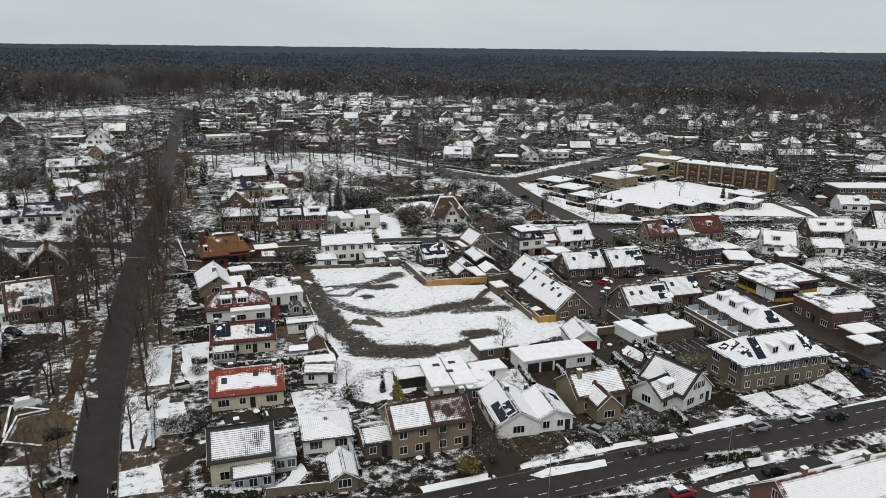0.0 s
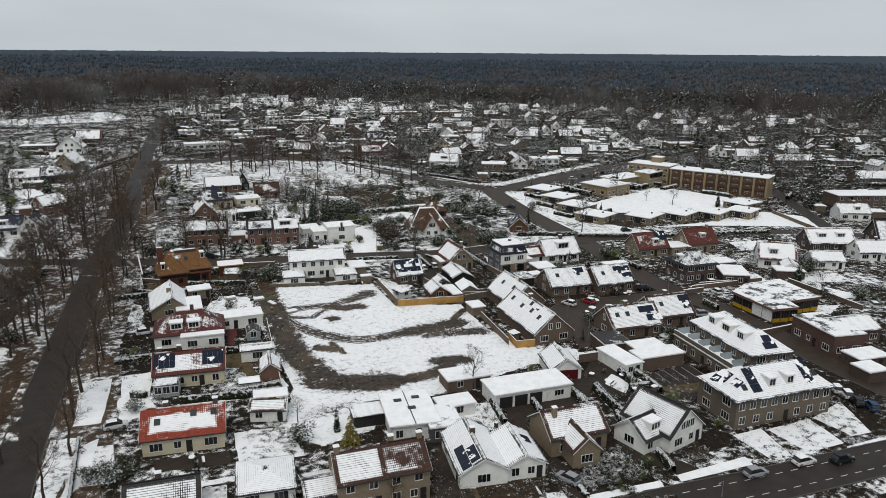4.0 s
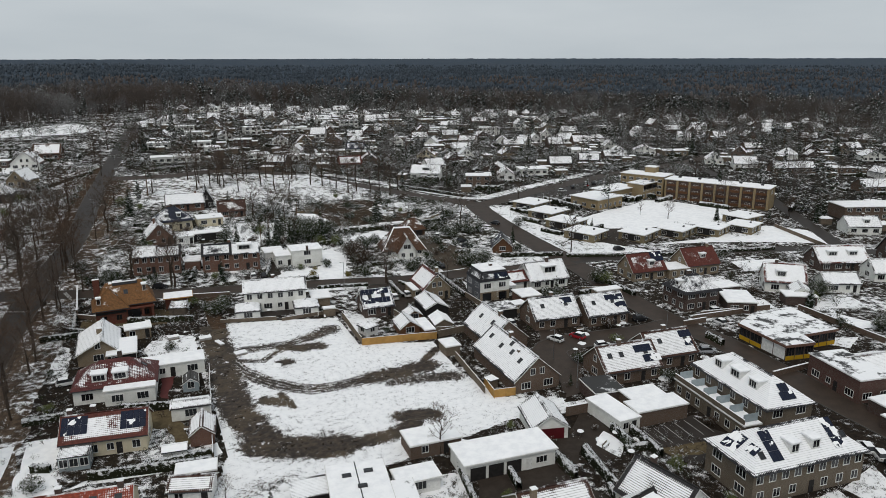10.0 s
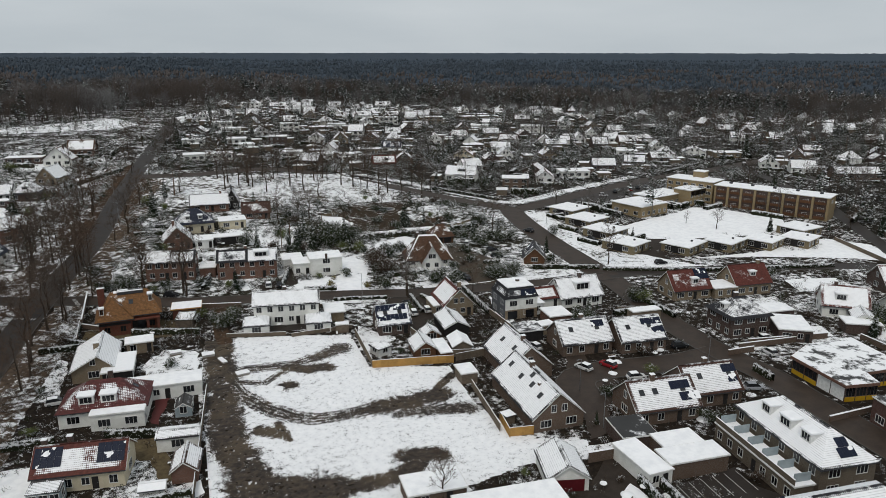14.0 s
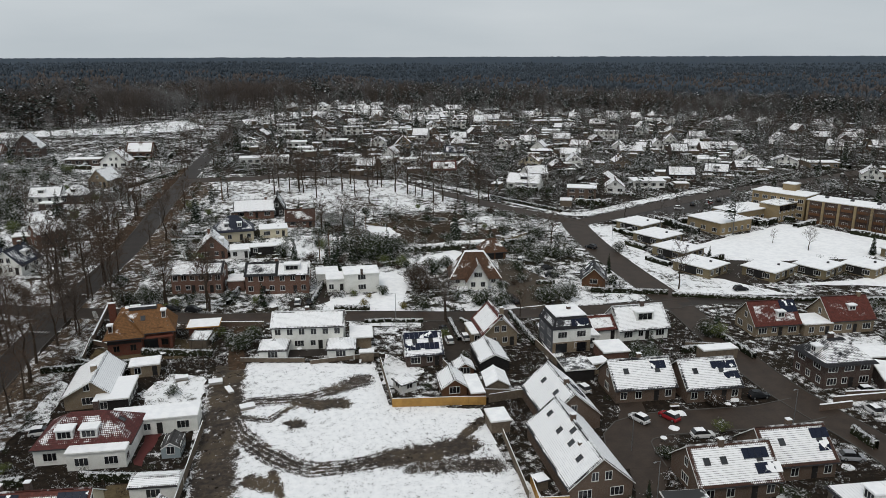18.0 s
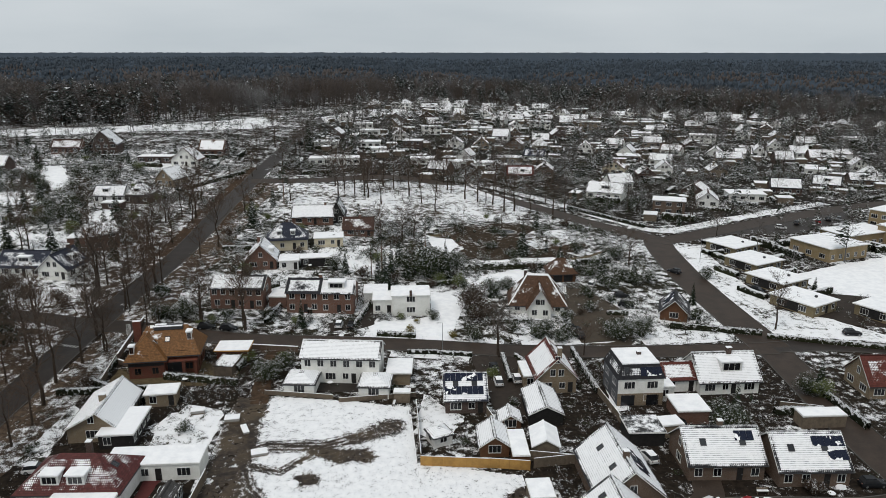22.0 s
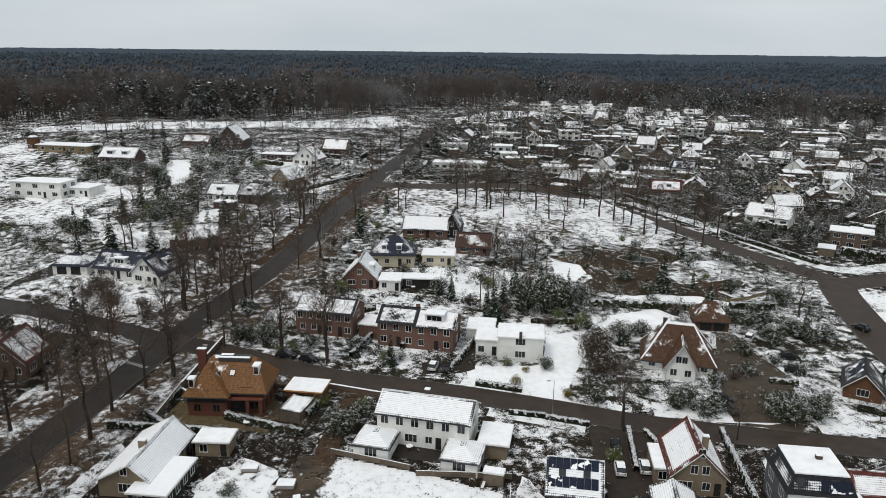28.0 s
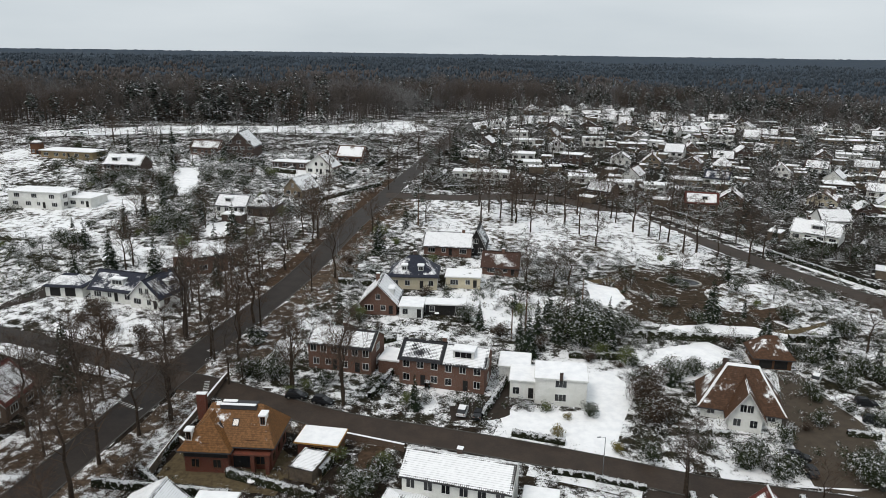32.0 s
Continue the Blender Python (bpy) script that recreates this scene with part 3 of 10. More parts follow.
def house(name, label, x, y, rot, w, d, eave, up, roof="gx", wall=None, cover=("dark", 0.8), wins="f2 r1", over=0.4, chimneys=(), lights=(), panels=(),
          dormers=(), frame_mat=None, category="house", group="", doors=("f",), off=0.0, upper=None, hip=0.5, sink=0.3, dz=0.0):
    """A building. roof: gx (ridge along its front), gy (gable to the front), hip, flat, mansard or shed (rising to the back).
    wins: for every storey, words of a face letter and a number of windows, storeys divided by a comma."""
    wall = wall or m_white
    root = thing(name, label, category, pose(x, y, gz(x, y) + dz, 0, 0, rot), group)
    claim(x, y, rot, w + 0.8, d + 0.8)
    W, D = w / 2, d / 2
    ym = off * d
    bm = bmesh.new()
    if roof in ("gx", "gy"):
        if roof == "gx":
            ends = [(-D, -sink), (D, -sink), (D, eave), (ym, eave + up), (-D, eave)]
            a = [bm.verts.new((-W, yy, zz)) for yy, zz in ends]
            c = [bm.verts.new((W, yy, zz)) for yy, zz in ends]
        else:
            ends = [(-W, -sink), (W, -sink), (W, eave), (off * w, eave + up), (-W, eave)]
            a = [bm.verts.new((xx, -D, zz)) for xx, zz in ends]
            c = [bm.verts.new((xx, D, zz)) for xx, zz in ends]
        bm.faces.new(a)
        bm.faces.new(c[::-1])
        for i in range(5):
            j = (i + 1) % 5
            bm.faces.new((a[j], a[i], c[i], c[j]))
        bmesh.ops.recalc_face_normals(bm, faces=bm.faces)
    else:
        box(bm, -W, W, -D, D, -sink, eave)
    part("wall", bm, wall, root)
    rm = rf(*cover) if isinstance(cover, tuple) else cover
    th, o = 0.16, over
    lift = 0.10
    slopes = {}
    if roof in ("gx", "gy"):
        run_a = (D + ym) if roof == "gx" else (W + off * w)
        run_b = (D - ym) if roof == "gx" else (W - off * w)
        half, lng = (D, W) if roof == "gx" else (W, D)
        mid = ym if roof == "gx" else off * w
        for sgn, run in ((-1, run_a), (1, run_b)):
            k = up / run
            ze = eave - k * o + lift
            zr = eave + up + lift
            e0, e1 = (-lng - o, sgn * (half + o)), (lng + o, sgn * (half + o))
            if roof == "gx":
                pts = [(e0[0], e0[1], ze), (e1[0], e1[1], ze), (e1[0], mid, zr), (e0[0], mid, zr)]
            else:
                pts = [(e0[1], e0[0], ze), (e1[1], e1[0], ze), (mid, e1[0], zr), (mid, e0[0], zr)]
            bm = bmesh.new()
            slab(bm, pts, th)
            part("roof_slope", bm, rm, root)
            # slope frame: x along the eave, y up the slope, z out
            ln = math.hypot(run + o, zr - ze)
            if roof == "gx":
                ex = Vector((1, 0, 0)) if sgn < 0 else Vector((-1, 0, 0))
                ey = Vector((0, -sgn * (run + o), zr - ze)) / ln
                og = Vector((0, sgn * (half + o), ze))
            else:
                ex = Vector((0, -1, 0)) if sgn < 0 else Vector((0, 1, 0))
                ey = Vector((-sgn * (run + o), 0, zr - ze)) / ln
                og = Vector((sgn * (half + o), 0, ze))
            ez = ex.cross(ey)
            mt = Matrix((ex, ey, ez)).transposed().to_4x4()
            mt.translation = og
            slopes["a" if sgn < 0 else "b"] = (mt, ln, 2 * (lng + o))
            if group == "estate houses":
                pass
            elif roof == "gx":
                part("gutter", boxed(-lng - o, lng + o, sgn * (half + o) - 0.06, sgn * (half + o) + 0.06, ze - 0.2, ze - 0.06), m_gutter, root)
            else:
                part("gutter", boxed(sgn * (half + o) - 0.06, sgn * (half + o) + 0.06, -lng - o, lng + o, ze - 0.2, ze - 0.06), m_gutter, root)
        if group == "estate houses":
            pass
        elif roof == "gx":
            part("ridge_cap", boxed(-lng - o, lng + o, mid - 0.13, mid + 0.13, eave + up, eave + up + lift + 0.07), rm, root)
        else:
            part("ridge_cap", boxed(mid - 0.13, mid + 0.13, -lng - o, lng + o, eave + up, eave + up + lift + 0.07), rm, root)
        for e in (-1, 1) if group != "estate houses" else ():
            bm = bmesh.new()
            ka, kb = up / run_a, up / run_b
            q = [(-half - o, eave - ka * o + 0.06), (mid, eave + up + 0.06), (half + o, eave - kb * o + 0.06), (half + o, eave - kb * o - 0.12), (mid, eave + up - 0.14), (-half - o, eave - ka * o - 0.12)]
            s0, s1 = e * (lng + o + 0.004), e * (lng + o + 0.05)
            rings = [[bm.verts.new((s, *p) if roof == "gx" else (p[0], s, p[1])) for p in q] for s in (s0, s1)]
            for va in rings:
                bm.faces.new((va[0], va[1], va[4], va[5]))
                bm.faces.new((va[1], va[2], va[3], va[4]))
            for i in range(6):
                bm.faces.new((rings[0][i], rings[0][(i + 1) % 6], rings[1][(i + 1) % 6], rings[1][i]))
            bmesh.ops.recalc_face_normals(bm, faces=bm.faces)
            part("barge_board", bm, frame_mat or m_trim, root)
    elif roof == "hip":
        zr, ze = eave + up + lift, eave + lift - up / min(W, D) * o * 0.6
        X, Y = W + o, D + o
        r = max(W - D * hip * 2, 0.02) if W >= D else 0.0
        q = max(D - W * hip * 2, 0.02) if D > W else 0.0
        A, B, C, E = (-X, -Y, ze), (X, -Y, ze), (X, Y, ze), (-X, Y, ze)
        P, Q = ((-r, 0, zr), (r, 0, zr)) if W >= D else ((0, -q, zr), (0, q, zr))
        planes = [[A, B, Q, P], [C, E, P, Q], [B, C, Q], [E, A, P]] if W >= D else [[A, B, P], [C, E, Q], [B, C, Q, P], [E, A, P, Q]]
        for pts, nm in zip(planes, "abcd"):
            bm = bmesh.new()
            slab(bm, pts, th)
            part("roof_slope", bm, rm, root)
            o0, o1, o2 = (Vector(v) for v in pts[:3])
            ex = (o1 - o0).normalized()
            ez = ex.cross(o2 - o0).normalized()
            ey = ez.cross(ex)
            mt = Matrix((ex, ey, ez)).transposed().to_4x4()
            mt.translation = (o0 + o1) / 2
            slopes[nm] = (mt, (o2 - o0).dot(ey), (o1 - o0).length)
        if group != "estate houses":
            part("gutter", boxed(-X, X, -Y - 0.06, -Y + 0.06, ze - 0.2, ze - 0.05), m_gutter, root)
            part("gutter", boxed(X - 0.06, X + 0.06, -Y, Y, ze - 0.2, ze - 0.05), m_gutter, root)
            part("gutter", boxed(-X - 0.06, -X + 0.06, -Y, Y, ze - 0.2, ze - 0.05), m_gutter, root)
    elif roof == "mansard":
        zt = eave + up
        i = up * 0.34
        ring = [(-W - o, -D - o), (W + o, -D - o), (W + o, D + o), (-W - o, D + o)]
        inner = [(-W + i, -D + i), (W - i, -D + i), (W - i, D - i), (-W + i, D - i)]
        for k, nm in zip(range(4), "acbd"):
            j = (k + 1) % 4
            bm = bmesh.new()
            pts = [(*ring[k], eave), (*ring[j], eave), (*inner[j], zt), (*inner[k], zt)]
            slab(bm, pts, th)
            part("roof_slope", bm, rm, root)
            o0, o1, o2 = (Vector(v) for v in pts[:3])
            ex = (o1 - o0).normalized()
            ez = ex.cross(o2 - o0).normalized()
            ey = ez.cross(ex)
            mt = Matrix((ex, ey, ez)).transposed().to_4x4()
            mt.translation = (o0 + o1) / 2
            slopes[nm] = (mt, (o2 - o0).dot(ey), (o1 - o0).length)
        part("roof_deck", boxed(-W + i - 0.1, W - i + 0.1, -D + i - 0.1, D - i + 0.1, zt - 0.1, zt + 0.14, bevel=0.04), m_snow, root, "snow-covered flat roof")
    elif roof == "shed":
        bm = bmesh.new()
        slab(bm, [(-W - o, -D - o, eave + 0.05), (W + o, -D - o, eave + 0.05), (W + o, D + o, eave + up), (-W - o, D + o, eave + up)], th)
        part("roof_slope", bm, rm, root)
        part("gable_wall", boxed(-W, W, D - 0.12, D, eave - 0.05, eave + up - 0.25), wall, root)
    else:
        bm = bmesh.new()
        box(bm, -W - o, W + o, -D - o, D + o, eave - 0.02, eave + 0.22)
        part("roof_edge", bm, frame_mat or m_trim, root)
        part("roof_deck", boxed(-W - o + 0.1, W + o - 0.1, -D - o + 0.1, D + o - 0.1, eave + 0.1, eave + 0.3, bevel=0.05), rm, root, "flat roof under snow")
    # windows
    storeys = wins.split(",") if wins else ()
    step = 2.75
    for n, words in enumerate(storeys):
        for word in words.split():
            face, count = word[0], int(word[1])
            lng = w if face in "fb" else d
            wide = upper if (n and upper) else (2.1 if lng / max(count, 1) > 3.4 else 1.3)
            gable = n and (roof == "gx" and face in "lr" or roof == "gy" and face in "fb") and eave < 4.2
            for i in range(count):
                span = lng * (0.42 if gable else 1.0)
                u = -span / 2 + span * (i + 0.5) / count
                has_door = n == 0 and face in doors and i == count // 2
                if has_door:
                    door(root, wall_face(face, w, d, u + 0.2 * lng / count, 0.05), 0.95, 2.1)
                    if lng / count > 3.2:
                        window(root, wall_face(face, w, d, u - 0.22 * lng / count, 0.9), 1.2, 1.3, 1, frame_mat)
                else:
                    window(root, wall_face(face, w, d, u, 0.75 + n * step), wide if not gable else 1.1, 1.45, 2 if wide > 1.5 and not gable else 1, frame_mat)
    for c in chimneys:
        cx, cy = c[0] * w, c[1] * d
        zt = eave + up + (c[2] if len(c) > 2 else 0.9)
        s = c[3] if len(c) > 3 else 0.4
        zb = eave + up * 0.2 if roof != "flat" else eave
        ch = part("chimney", boxed(cx - s, cx + s, cy - 0.35, cy + 0.35, zb, zt), wall if wall.name.endswith("brick") else m_brick_dark, root)
        part("chimney_cap", boxed(cx - s - 0.07, cx + s + 0.07, cy - 0.42, cy + 0.42, zt, zt + 0.16, bevel=0.04), m_snow, ch, "snowy chimney cap")
    for sl, u, v in lights:
        mt, ln, lg = slopes[sl]
        me = shared_mesh(("roof_light",), roof_ring, m_gutter)
        lt = again("roof_light", me, root, mt @ pose(u * lg, v * ln, 0))
        again("pane", shared_mesh(("roof_pane",), lambda bm: box(bm, -0.42, 0.42, 0.1, 1.1, 0.01, 0.06), m_glass), lt, Matrix())
    for sl, u0, v0, nx, ny in panels:
        mt, ln, lg = slopes[sl]
        me = shared_mesh(("solar_panel",), lambda bm: box(bm, 0.02, 1.0, 0.02, 1.63, 0.05, 0.11), m_solar)
        for i in range(nx):
            for j in range(ny):
                again("solar_panel", me, root, mt @ pose(u0 * lg + i * 1.02, v0 * ln + j * 1.66, 0))
    for sl, u, v, dw, dh in dormers:
        mt, ln, lg = slopes[sl]
        base = mt @ Vector((u * lg, v * ln, 0))
        ax = mt.to_3x3() @ Vector((1, 0, 0))
        ang = math.degrees(math.atan2(ax.y, ax.x))
        ey = mt.to_3x3() @ Vector((0, 1, 0))
        back = dh / max(ey.z / max(math.hypot(ey.x, ey.y), 0.05), 0.25)
        dm = part("dormer", boxed(-dw / 2, dw / 2, 0, back, -0.3, dh), m_trim if wall is not m_grey_clad else wall, root, m=pose(base.x, base.y, base.z, 0, 0, ang))
        part("dormer_roof", boxed(-dw / 2 - 0.2, dw / 2 + 0.2, -0.25, back, dh + 0.004, dh + 0.3, bevel=0.06), m_snow, dm, "dormer roof deep in snow")
        window(dm, pose(0, 0, 0.18), dw * 0.82, dh - 0.3, 1 if dw < 2 else 2, frame_mat, False)
    return root, slopes

# ---- ground: one sheet to the horizon ----
def steps(a, b, fine, far):
    mid = np.arange(a, b + 0.1, fine)
    hi, lo, s = [b], [a], fine
    while hi[-1] < far:
        s = min(s * 1.22, 260)
        hi.append(hi[-1] + s)
        lo.append(lo[-1] - s)
    return np.concatenate([lo[:0:-1], mid, hi[1:]])


gx_, gy_ = steps(-150, 420, 4, 4950), steps(30, 640, 4, 4950)
verts = [(float(x), float(y), gz(x, y)) for y in gy_ for x in gx_]
nx_ = len(gx_)
faces = [(j * nx_ + i, j * nx_ + i + 1, (j + 1) * nx_ + i + 1, (j + 1) * nx_ + i) for j in range(len(gy_) - 1) for i in range(nx_ - 1)]
me = bpy.data.meshes.new("ground")
me.from_pydata(verts, [], faces)
me.materials.append(m_ground)
me.materials.append(m_estate)
me.materials.append(m_yard)
me.materials.append(m_garden)
ESTATE = [(22, 396), (60, 402), (104, 388), (130, 358), (160, 312), (205, 326), (262, 350), (300, 300), (262, 215), (300, 150), (660, 150), (660, 460), (600, 540), (470, 650), (350, 760), (280, 810), (120, 810), (70, 720), (22, 600)]


def within(x, y, poly):
    hit = False
    for (x0, y0), (x1, y1) in zip(poly, poly[1:] + poly[:1]):
        if (y0 > y) != (y1 > y) and x < (x1 - x0) * (y - y0) / (y1 - y0) + x0:
            hit = not hit
    return hit


YARDS = [(46, 92), (152, 86), (178, 100), (178, 128), (150, 150), (152, 210), (108, 212), (88, 196), (88, 172), (98, 134), (66, 127), (47, 124)]

CORNER = [(-3, 160), (36, 158), (36, 200), (44, 222), (4, 234), (-1, 232)]
GARDENS = [(-150, 250), (-14, 250), (-8, 238), (10, 238), (90, 222), (150, 218), (160, 330), (104, 388), (20, 396), (-10, 446), (-150, 424)]


def zone(x, y):
    return 1 if within(x, y, ESTATE) else 2 if within(x, y, YARDS) or within(x, y, CORNER) or x < -19 and y < 246 else 3 if within(x, y, GARDENS) else 0


me.polygons.foreach_set("material_index", [zone(*((np.array(verts[f[0]]) + np.array(verts[f[2]])) / 2)[:2]) for f in faces])
me.polygons.foreach_set("use_smooth", [True] * len(faces))
tagged(new("ground", me), "garden soil and lawns patchily covered with thin snow", "ground", kind="structure")

ROADS = []
OPEN = []


def along(pts, gap):
    """Points on a smooth line through pts, gap metres apart."""
    pts = [Vector((*p, 0)) for p in pts]
    out = []
    for i in range(len(pts) - 1):
        p0, p1, p2, p3 = pts[max(i - 1, 0)], pts[i], pts[i + 1], pts[min(i + 2, len(pts) - 1)]
        n = max(1, round((p2 - p1).length / gap))
        for k in range(n):
            t = k / n
            out.append(0.5 * (2 * p1 + (p2 - p0) * t + (2 * p0 - 5 * p1 + 4 * p2 - p3) * t * t + (3 * p1 - p0 - 3 * p2 + p3) * t ** 3))
    return out + [pts[-1]]


def ribbon(bm, pts, half, z0, z1, shift=0.0, gap=3.0, wob=0.0):
    """A strip with thickness that follows the land."""
    line = along(pts, gap)
    rings = []
    for i, p in enumerate(line):
        d = (line[min(i + 1, len(line) - 1)] - line[max(i - 1, 0)]).normalized()
        n = Vector((-d.y, d.x, 0))
        h = half * (1 + wob * noise.noise((p.x * 0.16, p.y * 0.16, half))) if wob else half
        a, c = p + n * (shift + h), p + n * (shift - h)
        za, zc = gz(a.x, a.y), gz(c.x, c.y)
        rings.append([bm.verts.new(v) for v in ((a.x, a.y, za + z0), (a.x, a.y, za + z1), (c.x, c.y, zc + z1), (c.x, c.y, zc + z0))])
    for r, s in zip(rings, rings[1:]):
        for k in range(3):
            bm.faces.new((r[k], r[k + 1], s[k + 1], s[k]))
    for r in (rings[0], rings[-1]):
        bm.faces.new(r)
    bmesh.ops.recalc_face_normals(bm, faces=bm.faces)
    return line


def road(name, label, pts, half, material=None, kerb=True, level=0.06, claimed=True, category="road"):
    bm = bmesh.new()
    line = ribbon(bm, pts, half, -0.25, level)
    ob = part(name, bm, material or m_asphalt)
    tagged(ob, label, category, kind="structure")
    if claimed:
        ROADS.append((line, half + 0.7))
    if kerb:
        for sgn, nm in ((1, "kerb"), (-1, "kerb")):
            bm = bmesh.new()
            ribbon(bm, pts, 0.09, -0.2, level + 0.1, sgn * (half + 0.09))
            part(nm, bm, m_kerb, ob)
    return ob


def strip(name, label, pts, half, material, level, wob=0.35, category="verge", gap=2.0, claimed=False):
    bm = bmesh.new()
    line = ribbon(bm, pts, half, -0.2, level, 0.0, gap, wob)
    if claimed:
        ROADS.append((line, half))
    return tagged(part(name, bm, material), label, category, kind="structure")


def patch(name, label, pts, material, level=0.05, category="lawn", kind="structure", claimed=False, rough=1.0):
    """A flat piece of the ground's cover with an outline."""
    bm = bmesh.new()
    bm.faces.new([bm.verts.new((x, y, 0)) for x, y in pts])
    bmesh.ops.triangulate(bm, faces=bm.faces)
    for _ in range(6):
        lng = [e for e in bm.edges if e.calc_length() > (2.2 if e.is_boundary else 7)]
        if lng:
            bmesh.ops.subdivide_edges(bm, edges=lng, cuts=1)
            bmesh.ops.triangulate(bm, faces=bm.faces)
    rim = [e for e in bm.edges if e.is_boundary]
    for v in bm.verts:
        if any(e.is_boundary for e in v.link_edges):
            x, y = v.co.x, v.co.y
            v.co.x += rough * (0.5 * noise.noise((x * 0.3, y * 0.3, 1)) + 0.45 * noise.noise((x * 1.1, y * 1.1, 4)))
            v.co.y += rough * (0.5 * noise.noise((x * 0.3, y * 0.3, 7)) + 0.45 * noise.noise((x * 1.1, y * 1.1, 9)))
        v.co.z = gz(v.co.x, v.co.y) + level
    low = bmesh.ops.extrude_edge_only(bm, edges=rim)["geom"]
    for v in low:
        if isinstance(v, bmesh.types.BMVert):
            v.co.z -= level + 0.2
    bmesh.ops.recalc_face_normals(bm, faces=bm.faces)
    if claimed:
        xs, ys = [p[0] for p in pts], [p[1] for p in pts]
        OPEN.append(pts)
    return tagged(part(name, bm, material), label, category, kind=kind)


MAIN = [(-13, 40), (-12, 85), (-12, 110), (-11.5, 135), (-9, 175), (-6, 215), (-3, 240), (0, 260), (4.5, 287), (6.5, 310), (8.5, 343), (12, 380), (14.5, 410), (17.5, 440), (21, 480), (25, 525), (30, 580)]
strip("verge_1", "leaf-strewn road verge with thin snow", [(p[0] - 8.5, p[1]) for p in MAIN[1:13]], 5.0, m_verge, 0.03)
strip("verge_2", "leaf-strewn road verge with thin snow", [(p[0] + 8.5, p[1]) for p in MAIN[1:12]], 4.5, m_verge_bare, 0.03)
strip("verge_3", "bare brown parking verge beside the road", [(p[0] - 7.5, p[1]) for p in MAIN[3:5]] , 2.2, m_dirt, 0.045)
strip("verge_4", "bare brown parking verge beside the road", [(p[0] - 5.2, p[1]) for p in MAIN[8:13]], 2.0, m_dirt, 0.045)
strip("verge_5", "bare brown parking verge beside the road", [(p[0] + 5.5, p[1]) for p in MAIN[9:12]], 2.4, m_dirt, 0.045)
road("road_1", "long straight dark asphalt road", MAIN, 3.4)
CROSS = [(-3, 239), (8, 236.5), (20, 232.5), (34, 228.3), (50, 226), (65, 223.6), (80, 220.6), (91, 218), (102, 216.5), (124, 214.5), (140, 213.8), (152, 213.5)]
road("road_2", "dark asphalt side street between gardens", CROSS, 2.9, m_street, level=0.07)
road("road_3", "asphalt street leading away between hedges", [(-6, 239), (-14, 242), (-27, 246), (-48, 251), (-85, 259), (-150, 270)], 3.2, level=0.07)
CARE_S = [(160, 300), (157, 288), (153.5, 261), (152, 234), (151.5, 214)]
road("road_4", "broad brown asphalt street beside the care home", CARE_S, 4.6, m_street, level=0.08)
road("road_5", "brown street curving through the estate", [(12, 383), (40, 388), (60, 397), (78, 399), (103, 381), (126, 352), (141, 327), (155, 308), (161, 298)], 3.8, m_street, level=0.06)
road("road_6", "street behind the care home with parked cars", [(159, 298), (172, 303), (205, 319), (260, 343), (320, 362), (430, 400)], 3.8, m_street, level=0.07)
MID = [(151.5, 213), (149, 195), (146.5, 178), (145.5, 165), (146, 155), (147, 142), (146, 128), (145, 110), (144, 78)]
road("road_7", "dark street past the terraced houses", MID, 3.8, m_street, level=0.07)
road("road_8", "short dead-end street with parked cars", [(145, 157), (135, 156), (126, 157), (113, 158), (107, 155), (105, 146)], 3.9, m_street, level=0.065)
NEAR = [(-12, 85), (40, 82), (65, 81), (80, 80.6), (97, 79), (115, 77.7), (127, 76.8), (145, 75), (175, 70), (260, 55)]
NR = road("road_9", "wet street with dashed edge lines", NEAR, 3.9, level=0.065)
road("road_10", "street along the snowy lawn", [(152, 214), (165, 213.5), (185, 209), (215, 202), (237, 195), (252, 184), (275, 170)], 2.7, level=0.075)
road("road_11", "narrow asphalt street at the care home's far side", [(247, 190), (262, 212), (282, 245), (300, 275), (322, 330), (335, 366)], 2.6, level=0.08)

# edge dashes on the two roads that show them
dash = shared_mesh(("dash",), lambda bm: box(bm, -0.7, 0.7, -0.07, 0.07, -0.01, 0.006), m_line)
for line, offs, a, c, par in ((along(NEAR, 2.9), (-1.9, 1.9), 12, 75, "road_9"), (along(MAIN, 2.9), (-2.1, 2.1), 8, 24, "road_1")):
    for i in range(a, min(c, len(line) - 1)):
        d = (line[i + 1] - line[i]).normalized()
        for s in offs:
            q = line[i] + Vector((-d.y, d.x, 0)) * s
            again("lane_dash", dash, bpy.data.objects[par], pose(q.x, q.y, gz(q.x, q.y) + 0.068, 0, 0, math.degrees(math.atan2(d.y, d.x))))
# shark-tooth give-way lines at the crossroads
for n, (x0, y0, x1, y1) in enumerate(((-8.6, 229.5, -3.0, 227.5), (4.6, 238.6, 6.2, 233.8), (-0.6, 251.0, 4.4, 249.0))):
    for i in range(9):
        t = i / 8
        x, y = x0 + (x1 - x0) * t, y0 + (y1 - y0) * t
        again("give_way_mark", shared_mesh(("give_way",), lambda bm: box(bm, -0.16, 0.16, -0.5, 0.5, -0.01, 0.006), m_line), bpy.data.objects["road_1"], pose(x, y, gz(x, y) + 0.085, 0, 0, math.degrees(math.atan2(y1 - y0, x1 - x0))))

